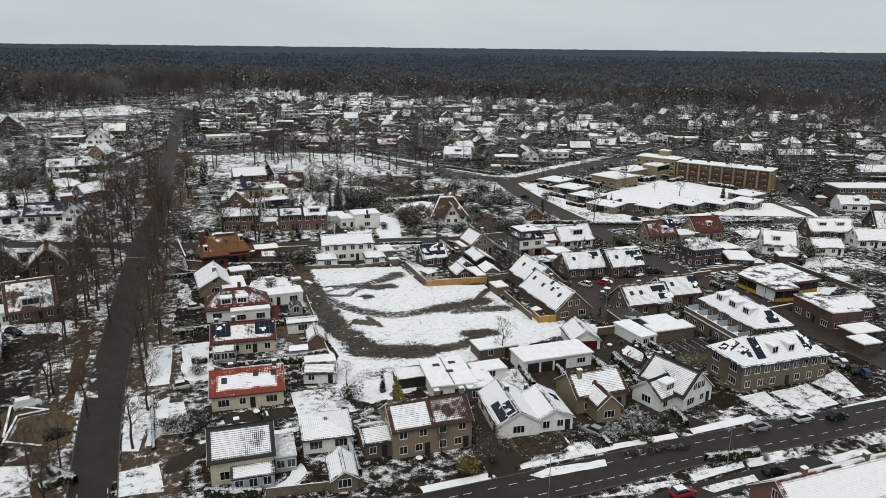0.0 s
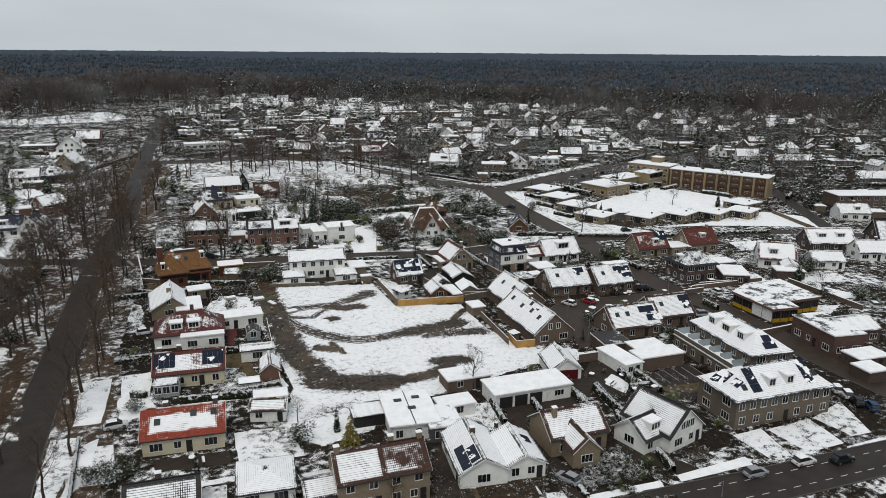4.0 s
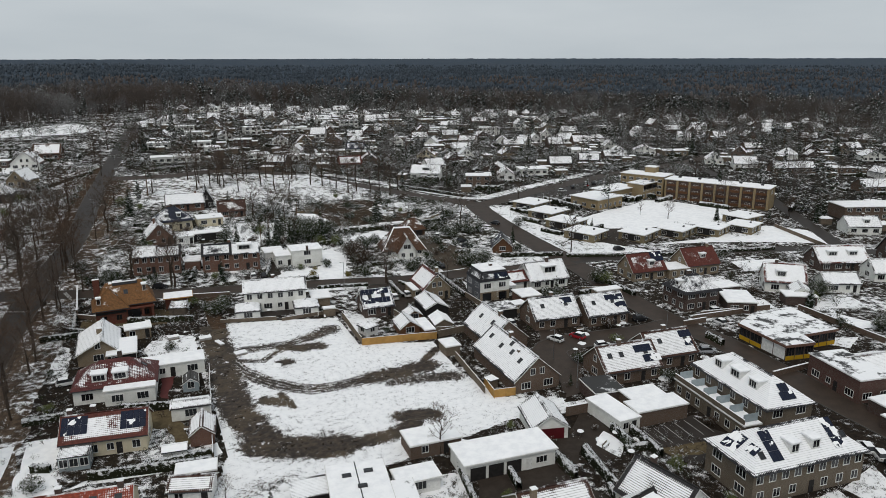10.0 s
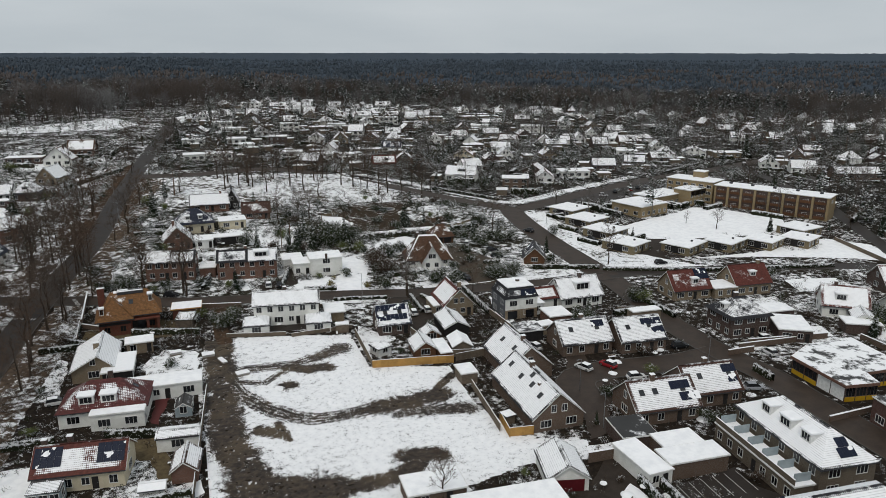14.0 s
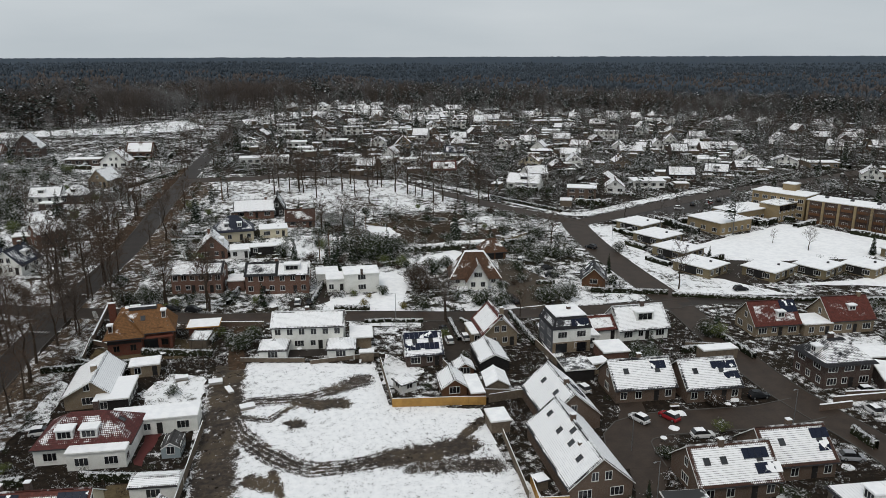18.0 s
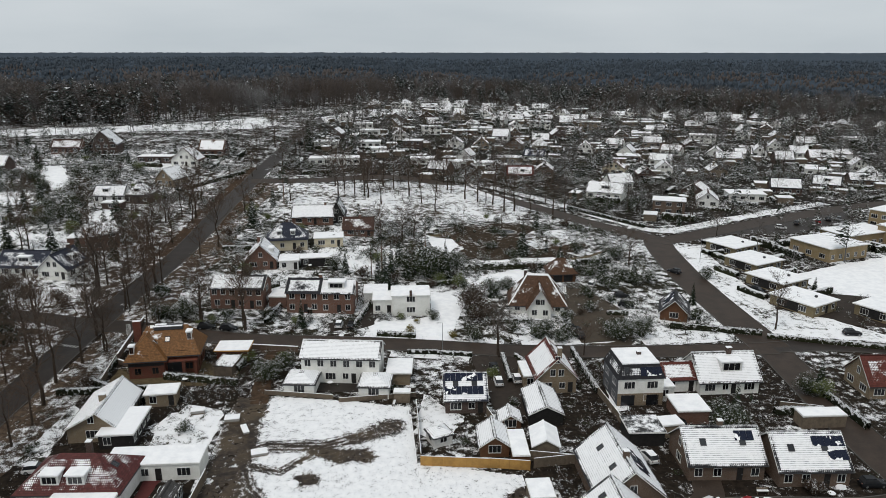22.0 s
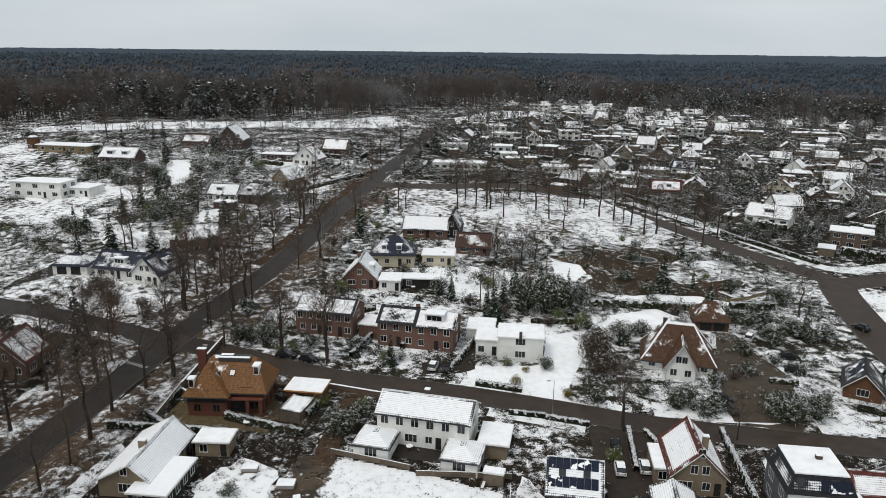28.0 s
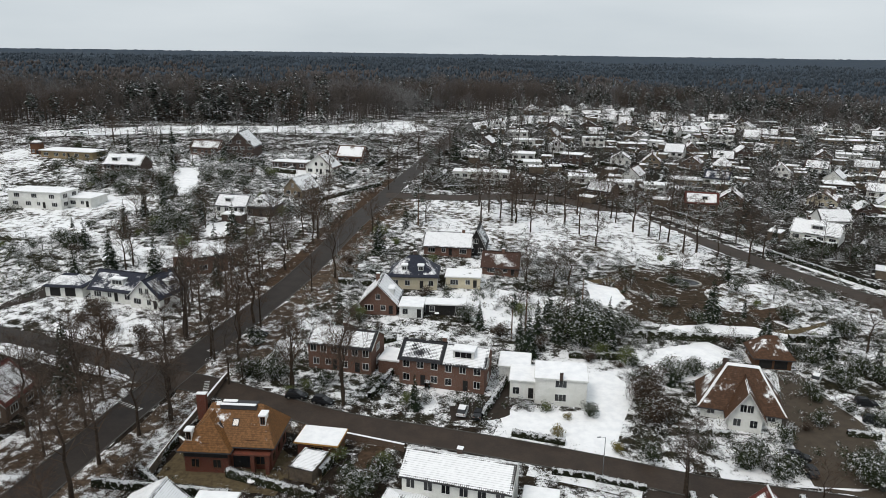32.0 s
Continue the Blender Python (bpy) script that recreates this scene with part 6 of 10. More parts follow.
H("house", "white L-shaped bungalow with snowy roof", 56.2, 101.6, -10, 7.6, 12.5, 2.8, 2.2, "gy", m_white, ("grey", 0.95), "f1 l2,f0", 0.4, panels=(("a", 0.02, 0.2, 6, 1), ("a", 0.14, 0.55, 4, 1)), doors=("l",), chimneys=((0.02, 0.12),))
H("extension", "white front wing with black roof panels", 62.8, 99.4, -10, 6.6, 9.4, 2.7, 1.7, "gy", m_white, ("grey", 0.95), "f2 r1", 0.4, category="extension", panels=(("b", 0.0, 0.3, 2, 1),))
H("house", "brown brick house with reddish snowy roof", 74.4, 102.2, -4, 10.4, 8.2, 3.4, 3.0, "gx", m_brick_tan, ("brown", 0.78), "f2 r2,r1", 0.35, chimneys=((-0.32, -0.12),))
H("extension", "projecting brick wing with snowy gable roof", 73.2, 97.0, -6, 4.8, 5.8, 3.0, 2.2, "gy", m_brick_tan, ("brown", 0.7), "f1", 0.3, category="extension", doors=())
H("house", "white gabled house with dark tiled roof", 91.0, 98.0, 12, 8.6, 10.4, 3.0, 3.9, "gy", m_white, ("pan", 0.56), "f2 r2,f3", 0.35, chimneys=((0.05, 0.25),))
H("extension", "white side wing with low dark snowy roof", 85.6, 97.0, 12, 5.4, 6.6, 2.7, 2.4, "gx", m_white, ("pan", 0.7), "f2 l1", 0.4, category="extension", dormers=(("a", 0.1, 0.3, 2.6, 1.5),))
A1, _ = H("apartment_block", "grey-brown brick terrace with solar panels and snowy roof", 114.9, 98.2, -5, 21.2, 10.4, 5.5, 3.9, "hip", m_brick_grey, ("dark", 0.9), "f7 l2 r2,f9 l2 r2", 0.5, panels=(("a", -0.3, 0.2, 2, 3), ("a", 0.24, 0.22, 2, 3), ("d", -0.25, 0.15, 3, 2), ("d", 0.1, 0.35, 2, 1)), dormers=(("a", -0.1, 0.3, 1.6, 1.6), ("a", 0.08, 0.3, 1.6, 1.6)), lights=(("a", 0.36, 0.4), ("a", -0.36, 0.3)), category="apartment building")
A2, _ = H("apartment_block", "brick block with roof terraces and white dormers", 127.4, 117.4, -96, 20.4, 10.0, 5.4, 3.7, "hip", m_brick_grey, ("dark", 0.93), "f6 r2,f6 r2", 0.4, dormers=(("a", -0.22, 0.36, 2.2, 1.6), ("a", 0.0, 0.36, 2.6, 1.6), ("a", 0.22, 0.36, 2.2, 1.6)), panels=(("c", -0.1, 0.2, 3, 1), ("c", -0.05, 0.45, 2, 1)), category="apartment building", doors=())
BT, _ = H("extension", "ground-floor wing with balcony terraces", 119.6, 117.6, -96, 19.6, 3.4, 3.0, 0.2, "flat", m_brick_grey, ("bitumen", 0.66), "f7", 0.2, category="extension")


def school():
    """An L-shaped single-storey school: glazed bays over yellow panels, white panels, red fascia, flat roof."""
    cx, cy, top = 160.0, 137.0, 3.7
    root = thing("school", "low school with flat roof, glazing and yellow panels", "school", pose(cx, cy, gz(cx, cy)))
    claim(161.5, 138.5, 0, 22, 20)
    pts = [(152.0, 144.1), (151.0, 129.5), (158.4, 128.2), (159.9, 132.5), (170.4, 131.9), (172.7, 147.4), (160.3, 147.8)]
    pts = [(x - cx, y - cy) for x, y in pts]
    mx, my = sum(p[0] for p in pts) / 7, sum(p[1] for p in pts) / 7
    bm = bmesh.new()
    prism(bm, pts, top - 0.45, top + 0.12)
    part("fascia", bm, m_brick_red, root, "red roof fascia")
    bm = bmesh.new()
    prism(bm, [(mx + (x - mx) * 0.985, my + (y - my) * 0.985) for x, y in pts], top, top + 0.2)
    part("roof_deck", bm, rf("bitumen", 0.5), root, "flat roof with half-melted snow")
    wall = [(mx + (x - mx) * 0.95, my + (y - my) * 0.95) for x, y in pts]
    bm = bmesh.new()
    prism(bm, wall, -0.3, top - 0.45)
    part("wall", bm, m_brick_dark, root)
    kinds = ("ggww", "ggg", "", "gggg", "", "", "")
    for (a, b), bays in zip(zip(wall, wall[1:] + wall[:1]), kinds):
        ln, ang = math.hypot(b[0] - a[0], b[1] - a[1]), math.degrees(math.atan2(b[1] - a[1], b[0] - a[0]))
        for k, kind in enumerate(bays):
            w = ln / len(bays)
            q = (k + 0.5) / len(bays)
            m = pose(a[0] + (b[0] - a[0]) * q, a[1] + (b[1] - a[1]) * q, 0, 0, 0, ang)
            if kind == "w":
                part("white_panel", boxed(-w / 2 + 0.12, w / 2 - 0.12, -0.08, 0.0, 0.3, top - 0.5, bevel=0.01), m_trim, root, "white wall panel", m)
            else:
                part("yellow_panel", boxed(-w / 2 + 0.12, w / 2 - 0.12, -0.08, 0.0, 0.15, 1.1, bevel=0.01), m_yellow, root, "yellow cladding panel", m)
                window(root, m @ pose(0, 0, 1.15), w - 0.24, top - 1.75, 2, m_brick_dark, False)


m_yellow = plain("yellow_panel_paint", (0.5, 0.30, 0.02), None, 2.0, 0.5, 0, 0, 0)
school()
H("house", "dark red brick building with snowy stepped roof", 152.8, 115.6, -100, 13.4, 8.0, 4.8, 0.3, "flat", m_brick_maroon, ("bitumen", 0.5), "f3 r2", 0.2, category="building")
H("house", "dark red brick hall with snowy pitched roof", 160.6, 117.2, -8, 12.0, 9.0, 3.2, 1.9, "gx", m_brick_maroon, ("brown", 0.93), "f3", 0.4, category="building")
H("garage", "flat-roofed store under snow", 150.6, 104.2, -6, 8.0, 5.0, 2.6, 0.2, "flat", m_brick_dark, m_snow, "f1", 0.2, category="garage")
H("house", "red-tiled house with partly snowy roof", 90.0, 61.4, -3, 24.0, 9.0, 3.0, 3.6, "gx", m_brick_red, ("red", 0.88), "f4,r1 l1", 0.4, chimneys=((-0.3, 0.0), (0.2, 0.0)))
H("house", "terrace with snowy red-tiled roof", 122.0, 59.4, -6, 20.0, 9.0, 3.0, 3.6, "gx", m_brick_red, ("red", 0.9), "f4,r1 l1", 0.4, chimneys=((-0.2, 0.0), (0.3, 0.0)))
H("house", "dark brick house with hipped slate roof", 158.8, 167.2, -4, 10.6, 9.4, 5.2, 3.4, "hip", m_brick_dark, ("dark", 0.44), "f3 l3,f3 l2", 0.6, chimneys=((-0.05, 0.1, 0.7, 0.5),), dormers=(("d", 0.0, 0.25, 1.6, 1.3),), hip=0.42)
H("extension", "brick annex with snowy rooflit flat roof", 168.6, 160.6, -30, 7.4, 10.0, 2.9, 0.2, "flat", m_brick_dark, m_snow, "f2", 0.25, category="extension")
H("garage", "flat store with snowy roof", 172.6, 170.4, -6, 9.0, 5.0, 2.7, 0.2, "flat", m_brick_dark, m_snow, "", 0.25, category="garage")
H("house", "tan brick house with red roof and solar panels", 163.2, 193.0, -5, 11.2, 8.6, 3.0, 4.2, "gx", m_brick_tan, ("red", 0.22), "f3 l2,l1", 0.4, panels=(("a", 0.16, 0.5, 4, 2),), dormers=(("a", 0.1, 0.3, 1.8, 1.4),))
H("house", "tan brick house with red tiled roof", 181.8, 190.8, -5, 11.2, 8.8, 3.4, 4.2, "gx", m_brick_tan, ("red", 0.1), "f3 r2 l1,l1 r1", 0.4, dormers=(("a", 0.05, 0.4, 1.8, 1.2),), chimneys=((0.35, 0.0),))
H("extension", "flat brick wing between two houses", 172.6, 190.0, -5, 6.8, 6.4, 2.8, 0.2, "flat", m_brick_tan, m_snow, "f2", 0.25, category="extension")
H("house", "white house with steep snowy roof", 193.0, 167.6, -38, 10.6, 9.0, 3.2, 4.2, "gx", m_white, ("red", 0.9), "f2 l2 r1,l1 r1", 0.4, dormers=(("a", -0.1, 0.3, 2.6, 1.6),), chimneys=((-0.2, 0.0),))
H("garage", "white garage with snowy gabled roof", 190.4, 159.4, -38, 5.0, 6.4, 2.4, 1.5, "gy", m_white, ("grey", 0.97), "", 0.3, category="garage")
H("house", "dark-walled house with white dormers under snow", 226.0, 176.4, -20, 15.4, 9.6, 3.0, 4.0, "gx", m_brick_dark, ("red", 0.92), "f4 l1 r1,l1", 0.5, dormers=(("a", -0.2, 0.4, 3.0, 1.4), ("a", 0.2, 0.4, 3.0, 1.4)))
H("house", "low white house with snowy roofs", 206.4, 160.4, -24, 9.6, 6.6, 2.8, 2.2, "gx", m_white, ("grey", 0.96), "f2 l1", 0.4)
H("garage", "flat garage under snow", 186.6, 156.6, -30, 8.0, 5.0, 2.4, 0.2, "flat", m_brick_dark, m_snow, "", 0.25, category="garage")
H("house", "white house with snowy gabled roof", 229.0, 161.8, -24, 11.0, 8.0, 2.9, 3.2, "gx", m_white, ("grey", 0.94), "f3 l1,l1", 0.4, chimneys=((0.1, 0.0),))
H("house", "dark barn-like house with steep slate roof", 252.0, 170.0, -30, 15.0, 12.0, 3.0, 6.0, "gx", m_brick_dark, ("dark", 0.5), "f3 l2,l1", 0.5)
H("garage", "snowy flat roofs of garden stores", 145.6, 99.4, -6, 5.0, 4.6, 2.4, 0.2, "flat", m_brick_dark, m_snow, "", 0.2, category="garage")

# ---- red brick pairs, villa and thatched house north of the side street ----
for ox, cov, word, fr in ((-3.3, 0.88, "under snow", "f2 l1,f3"), (3.3, 0.68, "half bare of snow", "f3 r1,f3 r1")):
    H("semi_detached_house", "brown-red brick house of a pair, roof " + word, 29.2 + ox * math.cos(radians(-7)), 250.6 + ox * math.sin(radians(-7)), -7, 6.6, 8.4, 5.2, 2.3, "gx", m_brick_red, ("dark", cov), fr, 0.3, chimneys=((0.46, 0.05),) if ox < 0 else ())
H("extension", "brick link garage with snowy flat roof", 39.0, 249.8, -8, 4.4, 6.0, 2.6, 0.2, "flat", m_brick_red, m_snow, "", 0.2, category="garage")
for ox, cov, word, fr, dm in ((-4.15, 0.5, "dark and nearly bare", "f3,f3", ()), (4.15, 0.9, "with dormer under snow", "f3 r1,f3 r1", (("a", -0.02, 0.34, 4.0, 1.5),))):
    H("semi_detached_house", "brown-red brick house of a pair, roof " + word, 50.0 + ox * math.cos(radians(-7)), 246.6 + ox * math.sin(radians(-7)), -7, 8.3, 8.4, 5.2, 2.3, "gx", m_brick_red, ("dark", cov), fr, 0.3, dormers=dm, chimneys=((0.45, 0.05),) if ox < 0 else ())
H("villa", "white flat-roofed modern villa with chimney", 72.0, 243.0, -2, 9.4, 7.4, 5.0, 0.2, "flat", m_white, m_snow, "f1 l1,f1", 0.25, chimneys=((0.0, -0.5, 1.4, 0.3),), doors=())
H("extension", "lower white wing of the villa", 65.0, 244.2, -2, 4.6, 6.6, 3.4, 0.2, "flat", m_white, m_snow, "f2 l1", 0.25, category="extension")
H("carport", "carport with glass roof behind the villa", 63.4, 251.0, -2, 6.0, 7.0, 2.7, 0.2, "flat", m_trim, m_snow, "", 0.2, category="carport")
TH1, _ = H("house", "thatched house with white gable and snowy ridge", 104.4, 243.0, -10, 13.4, 9.6, 2.5, 6.2, "hip", m_white, ("thatch", 0.22), "f4 l1 r1", 0.7, chimneys=((-0.22, 0.1, 0.8),), hip=0.42)
TH2, _ = H("extension", "white front gable under brown thatch", 104.0, 238.4, -10, 5.4, 6.6, 3.2, 4.3, "gy", m_white, ("thatch", 0.24), "f2,f2", 0.7, category="extension", doors=())


def snow_strip(root, a, b, wide, name="ridge_snow"):
    """Snow that has stayed along a ridge or a hip."""
    a, b = Vector(a), Vector(b)
    d = (b - a).normalized()
    side = Vector((-d.y, d.x, 0)).normalized() * wide / 2
    bm = bmesh.new()
    n, rings = 6, []
    for i in range(n + 1):
        p = a.lerp(b, i / n)
        k = 1 + 0.35 * noise.noise((p.x * 0.9 + wide, p.y * 0.9, 2))
        rings.append([bm.verts.new(v) for v in (p - side * k - Vector((0, 0, wide * 0.45)), p + Vector((0, 0, 0.14)), p + side * k - Vector((0, 0, wide * 0.45)), p - Vector((0, 0, 0.3)))])
    for r, q in zip(rings, rings[1:]):
        for j in range(4):
            bm.faces.new((r[j], r[(j + 1) % 4], q[(j + 1) % 4], q[j]))
    bm.faces.new(rings[0][::-1])
    bm.faces.new(rings[-1])
    bmesh.ops.recalc_face_normals(bm, faces=bm.faces)
    part(name, bm, m_snow, root, "snow left along the ridge")


snow_strip(TH1, (-2.8, 0, 8.86), (2.8, 0, 8.86), 0.7)
snow_strip(TH1, (2.67, 0, 8.86), (7.3, -5.3, 2.3), 0.45)
snow_strip(TH1, (2.67, 0, 8.86), (7.3, 5.3, 2.3), 0.9)
snow_strip(TH1, (-2.67, 0, 8.86), (-7.3, -5.3, 2.3), 0.5)
snow_strip(TH2, (0, -3.9, 7.62), (0, 1.5, 7.62), 0.5)
snow_strip(RU1, (-3.6, 0, 9.02), (-6.9, 4.8, 4.4), 0.8)
snow_strip(RU1, (-3.4, 0, 9.02), (-2.6, 0, 9.02), 0.8)
TG, _ = H("garage", "thatched garage with dark doors", 116.4, 264.4, -2, 7.2, 7.2, 2.5, 3.4, "hip", m_brownwood, ("thatch", 0.2), "", 0.6, category="garage", hip=0.34)
H("outbuilding", "black timber outbuilding with solar roof", 137.8, 235.0, -24, 6.4, 8.8, 2.3, 3.0, "gy", m_brownwood, ("dark", 0.3), "f1", 0.5, category="outbuilding", panels=(("a", -0.3, 0.3, 5, 2),), doors=())

# ---- houses further along the long road ----
H("villa", "cream villa with dark hipped roof", 36.2, 296.6, 4, 12.2, 9.6, 3.4, 4.2, "hip", m_cream, ("blue", 0.22), "f4 r2", 0.5, dormers=(("a", -0.18, 0.28, 1.4, 1.3), ("a", 0.14, 0.28, 1.4, 1.3)), chimneys=((0.0, 0.1),))
H("garage", "cream garage with snowy flat roof", 49.0, 298.4, 2, 9.0, 7.0, 2.8, 0.3, "flat", m_cream, ("bitumen", 0.7), "f2", 0.3, category="garage")
H("house", "dark brick house with white gable boards and snow", 30.6, 279.4, 2, 8.6, 9.6, 2.9, 4.4, "gy", m_brick_red, ("dark", 0.88), "f2 r2,f1", 0.5, chimneys=((-0.1, 0.1),), dormers=(("b", -0.1, 0.3, 2.6, 1.4),))
H("extension", "white-roofed garden room beside the house", 38.6, 277.2, 2, 5.4, 6.6, 2.6, 0.2, "flat", m_trim, m_snow, "f2", 0.3, category="extension")
H("extension", "covered terrace with a snowy flat roof", 46.4, 279.0, 2, 9.4, 4.2, 2.5, 0.2, "flat", m_darkwood, m_snow, "f3", 0.3, category="extension")
H("house", "low white-roofed house with twin black gables", 42.6, 324.0, -3, 14.0, 9.0, 2.9, 3.2, "gx", m_brick_red, ("grey", 0.95), "f3 r1", 0.5, chimneys=((0.3, 0.0),))
H("extension", "black steep gable with streaks of snow", 51.0, 326.6, -3, 5.0, 9.4, 2.9, 5.0, "gy", m_darkwood, ("dark", 0.35), "f2,f1", 0.4, category="extension", doors=())
H("house", "old thatched cottage roof with snow on its ridge", 58.6, 309.6, -4, 10.0, 6.6, 2.4, 3.4, "gx", m_brick_red, ("brown", 0.28), "f2", 0.4, chimneys=((0.05, 0.0),))
H("house", "white house with dark snow-edged roof", -32.6, 275.2, -9, 13.0, 8.4, 2.9, 3.4, "gx", m_white, ("blue", 0.3), "f3 l1,l1", 0.5, dormers=(("a", 0.05, 0.32, 3.4, 1.4),))
H("extension", "white gable wing with dark roof", -22.8, 273.4, -12, 8.4, 10.0, 3.0, 3.9, "gy", m_white, ("blue", 0.28), "f2 r2,f2", 0.5, category="house", dormers=(("b", 0.1, 0.35, 2.6, 1.4),), chimneys=((0.0, 0.3),))
WG, _ = H("garage", "white double garage with dark hipped roof", -46.6, 275.4, 2, 9.4, 6.8, 2.6, 2.2, "hip", m_white, ("blue", 0.42), "", 0.5, category="garage")
H("house", "red brick house with snowy roof", -20.6, 296.8, 34, 8.4, 8.4, 4.6, 2.8, "gx", m_brick_red, ("grey", 0.95), "f2 l2,f2 l2", 0.4)
H("garage", "flat garage under snow beside a brick house", -27.6, 298.6, 4, 6.0, 5.0, 2.6, 0.2, "flat", m_brick_red, m_snow, "", 0.25, category="garage")
H("house", "grey house with white dormers and snowy roof", -33.4, 348.0, -6, 11.4, 8.0, 2.8, 3.2, "gx", m_trim, ("dark", 0.85), "f4", 0.4, dormers=(("a", -0.1, 0.35, 2.4, 1.3),))
H("house", "dark hipped house with white dormer", -23.4, 348.6, -6, 9.4, 9.0, 2.9, 4.2, "hip", m_brick_dark, ("dark", 0.5), "f3", 0.5, dormers=(("a", 0.0, 0.3, 2.2, 1.3),))
H("garage", "flat garage deep under snow", -30.0, 338.0, -6, 7.0, 4.0, 2.4, 0.2, "flat", m_brick_dark, m_snow, "f1", 0.25, category="garage", doors=())
H("house", "tan brick gabled house with snow", -18.6, 374.6, -22, 8.4, 10.0, 3.0, 4.2, "gy", m_brick_tan, ("grey", 0.95), "f2 l1,f1", 0.5)
H("house", "white thatched house with black gables", -20.0, 410.4, -8, 12.0, 9.6, 3.0, 5.4, "gy", m_white, ("thatch", 0.66), "f3 r2,f2", 0.6, dormers=(("b", 0.0, 0.3, 2.0, 1.5),), chimneys=((0.1, 0.2),))
H("house", "brick house with snowy cross gable", -13.0, 434.0, -8, 12.0, 9.0, 3.2, 4.4, "gx", m_brick_red, ("thatch", 0.6), "f3 r1,r1", 0.5)
H("extension", "low building with wide snowy flat roof", -35.0, 414.0, -6, 15.0, 6.0, 2.8, 0.2, "flat", m_brick_dark, m_snow, "f4", 0.4, category="outbuilding")
H("house", "large brick house with glazed gable", -62.6, 430.0, 6, 13.0, 14.0, 5.0, 6.4, "gy", m_brick_dark, ("dark", 0.8), "f3,f4,f3", 0.6, upper=2.0)
H("barn", "red barn with snow on its eaves", -80.0, 432.0, -6, 14.0, 8.0, 3.0, 3.4, "gx", m_brick_red, ("brown", 0.45), "f3", 0.4, category="barn")
H("house", "low ochre house with white flat roof", -136.0, 416.0, -6, 26.0, 9.0, 3.0, 0.2, "flat", m_brick_yel, m_snow, "f5", 0.8)
H("hut", "small round-topped forest hut", -156.0, 420.0, 10, 4.0, 4.0, 5.0, 1.6, "hip", m_brownwood, ("brown", 0.6), "f1", 0.3, category="hut")
H("house", "white chalet with dormers in a snowy garden", -99.0, 396.0, -4, 16.0, 9.0, 2.9, 3.6, "gx", m_brick_dark, ("grey", 0.95), "f4", 0.5, dormers=(("a", -0.2, 0.3, 3.0, 1.5), ("a", 0.2, 0.3, 3.0, 1.5)))
H("house", "white flat-roofed modern house", -100.0, 343.0, -4, 20.0, 9.0, 5.4, 0.2, "flat", m_white, m_snow, "f4 r2,f3 r2", 0.3)
H("extension", "white lower wing of a modern house", -86.0, 346.0, -4, 9.0, 9.0, 3.0, 0.2, "flat", m_white, m_snow, "f2", 0.4, category="extension")
# west of the long road, near
H("house", "thatched brick villa with red gables and snow", -29.0, 190.0, 8, 10.0, 9.6, 3.2, 6.0, "gx", m_brick_brown, ("thatch", 0.5), "f4 l1,l1 r1", 0.6, dormers=(("a", 0.0, 0.2, 4.4, 1.8),), chimneys=((-0.2, 0.0),))
H("extension", "white side wing with tall windows", -36.4, 187.6, 8, 6.0, 6.0, 3.0, 0.2, "flat", m_white, m_snow, "f3", 0.3, category="extension")
H("house", "red-tiled brick house with snowy gables", -28.4, 224.6, 4, 9.6, 9.0, 3.2, 4.4, "gy", m_brick_brown, ("red", 0.66), "f3 r2,f2", 0.5, chimneys=((0.0, 0.2),))
H("house", "brick house with red gable roof and white bays", -40.6, 228.6, 10, 8.4, 8.4, 3.0, 4.0, "gy", m_brick_brown, ("red", 0.7), "f2 r2,f1", 0.5)
H("house", "dark house with snowy roof at the road", -36.6, 166.0, 6, 8.6, 10.0, 3.4, 4.0, "gy", m_brick_dark, ("dark", 0.9), "f2 r3,f1", 0.5)

# ---- care home ----
CH, _ = H("care_home", "yellow brick three-storey care home with flat snowy roof", 265.1, 267.2, -60, 45.0, 11.0, 9.0, 0.2, "flat", m_brick_yel, m_snow, "f8,f8,f8 r1", 0.4, category="care home", doors=(), frame_mat=m_trim)
H("care_home_wing", "yellow brick rear block of the care home with white windows", 249.6, 297.6, -62, 21.0, 11.0, 9.0, 0.2, "flat", m_brick_yel, m_snow, "f6 l2,f6 l2,f6 l2", 0.4, category="care home", doors=())
H("care_home_stair", "square yellow stair tower", 254.0, 299.4, -60, 5.0, 5.0, 11.8, 0.2, "flat", m_brick_yel, m_snow, "", 0.2, category="tower")
LK, _ = H("care_home_wing", "two-storey yellow brick link with dark glazed roof edge", 242.0, 290.4, 20, 14.0, 8.0, 6.6, 0.2, "flat", m_brick_yel, ("bitumen", 0.5), "f5,f5", 0.4, category="care home", doors=())
part("glazed_screen", boxed(-6.2, 6.2, -0.1, 0.0, 4.2, 6.2), m_glass, LK, "dark glazing under the roof edge", wall_face("f", 14.0, 8.0, 0, 0))
H("care_home_wing", "yellow brick single-storey wing with white roof", 209.6, 281.4, 16, 16.5, 15.0, 4.2, 0.2, "flat", m_brick_yel, m_snow, "f5 r4 l3", 0.5, category="care home", doors=())
H("care_home_wing", "long yellow brick wing under snow", 227.6, 293.2, 16, 21.0, 11.0, 4.4, 0.2, "flat", m_brick_yel, m_snow, "f6", 0.5, category="care home", doors=())
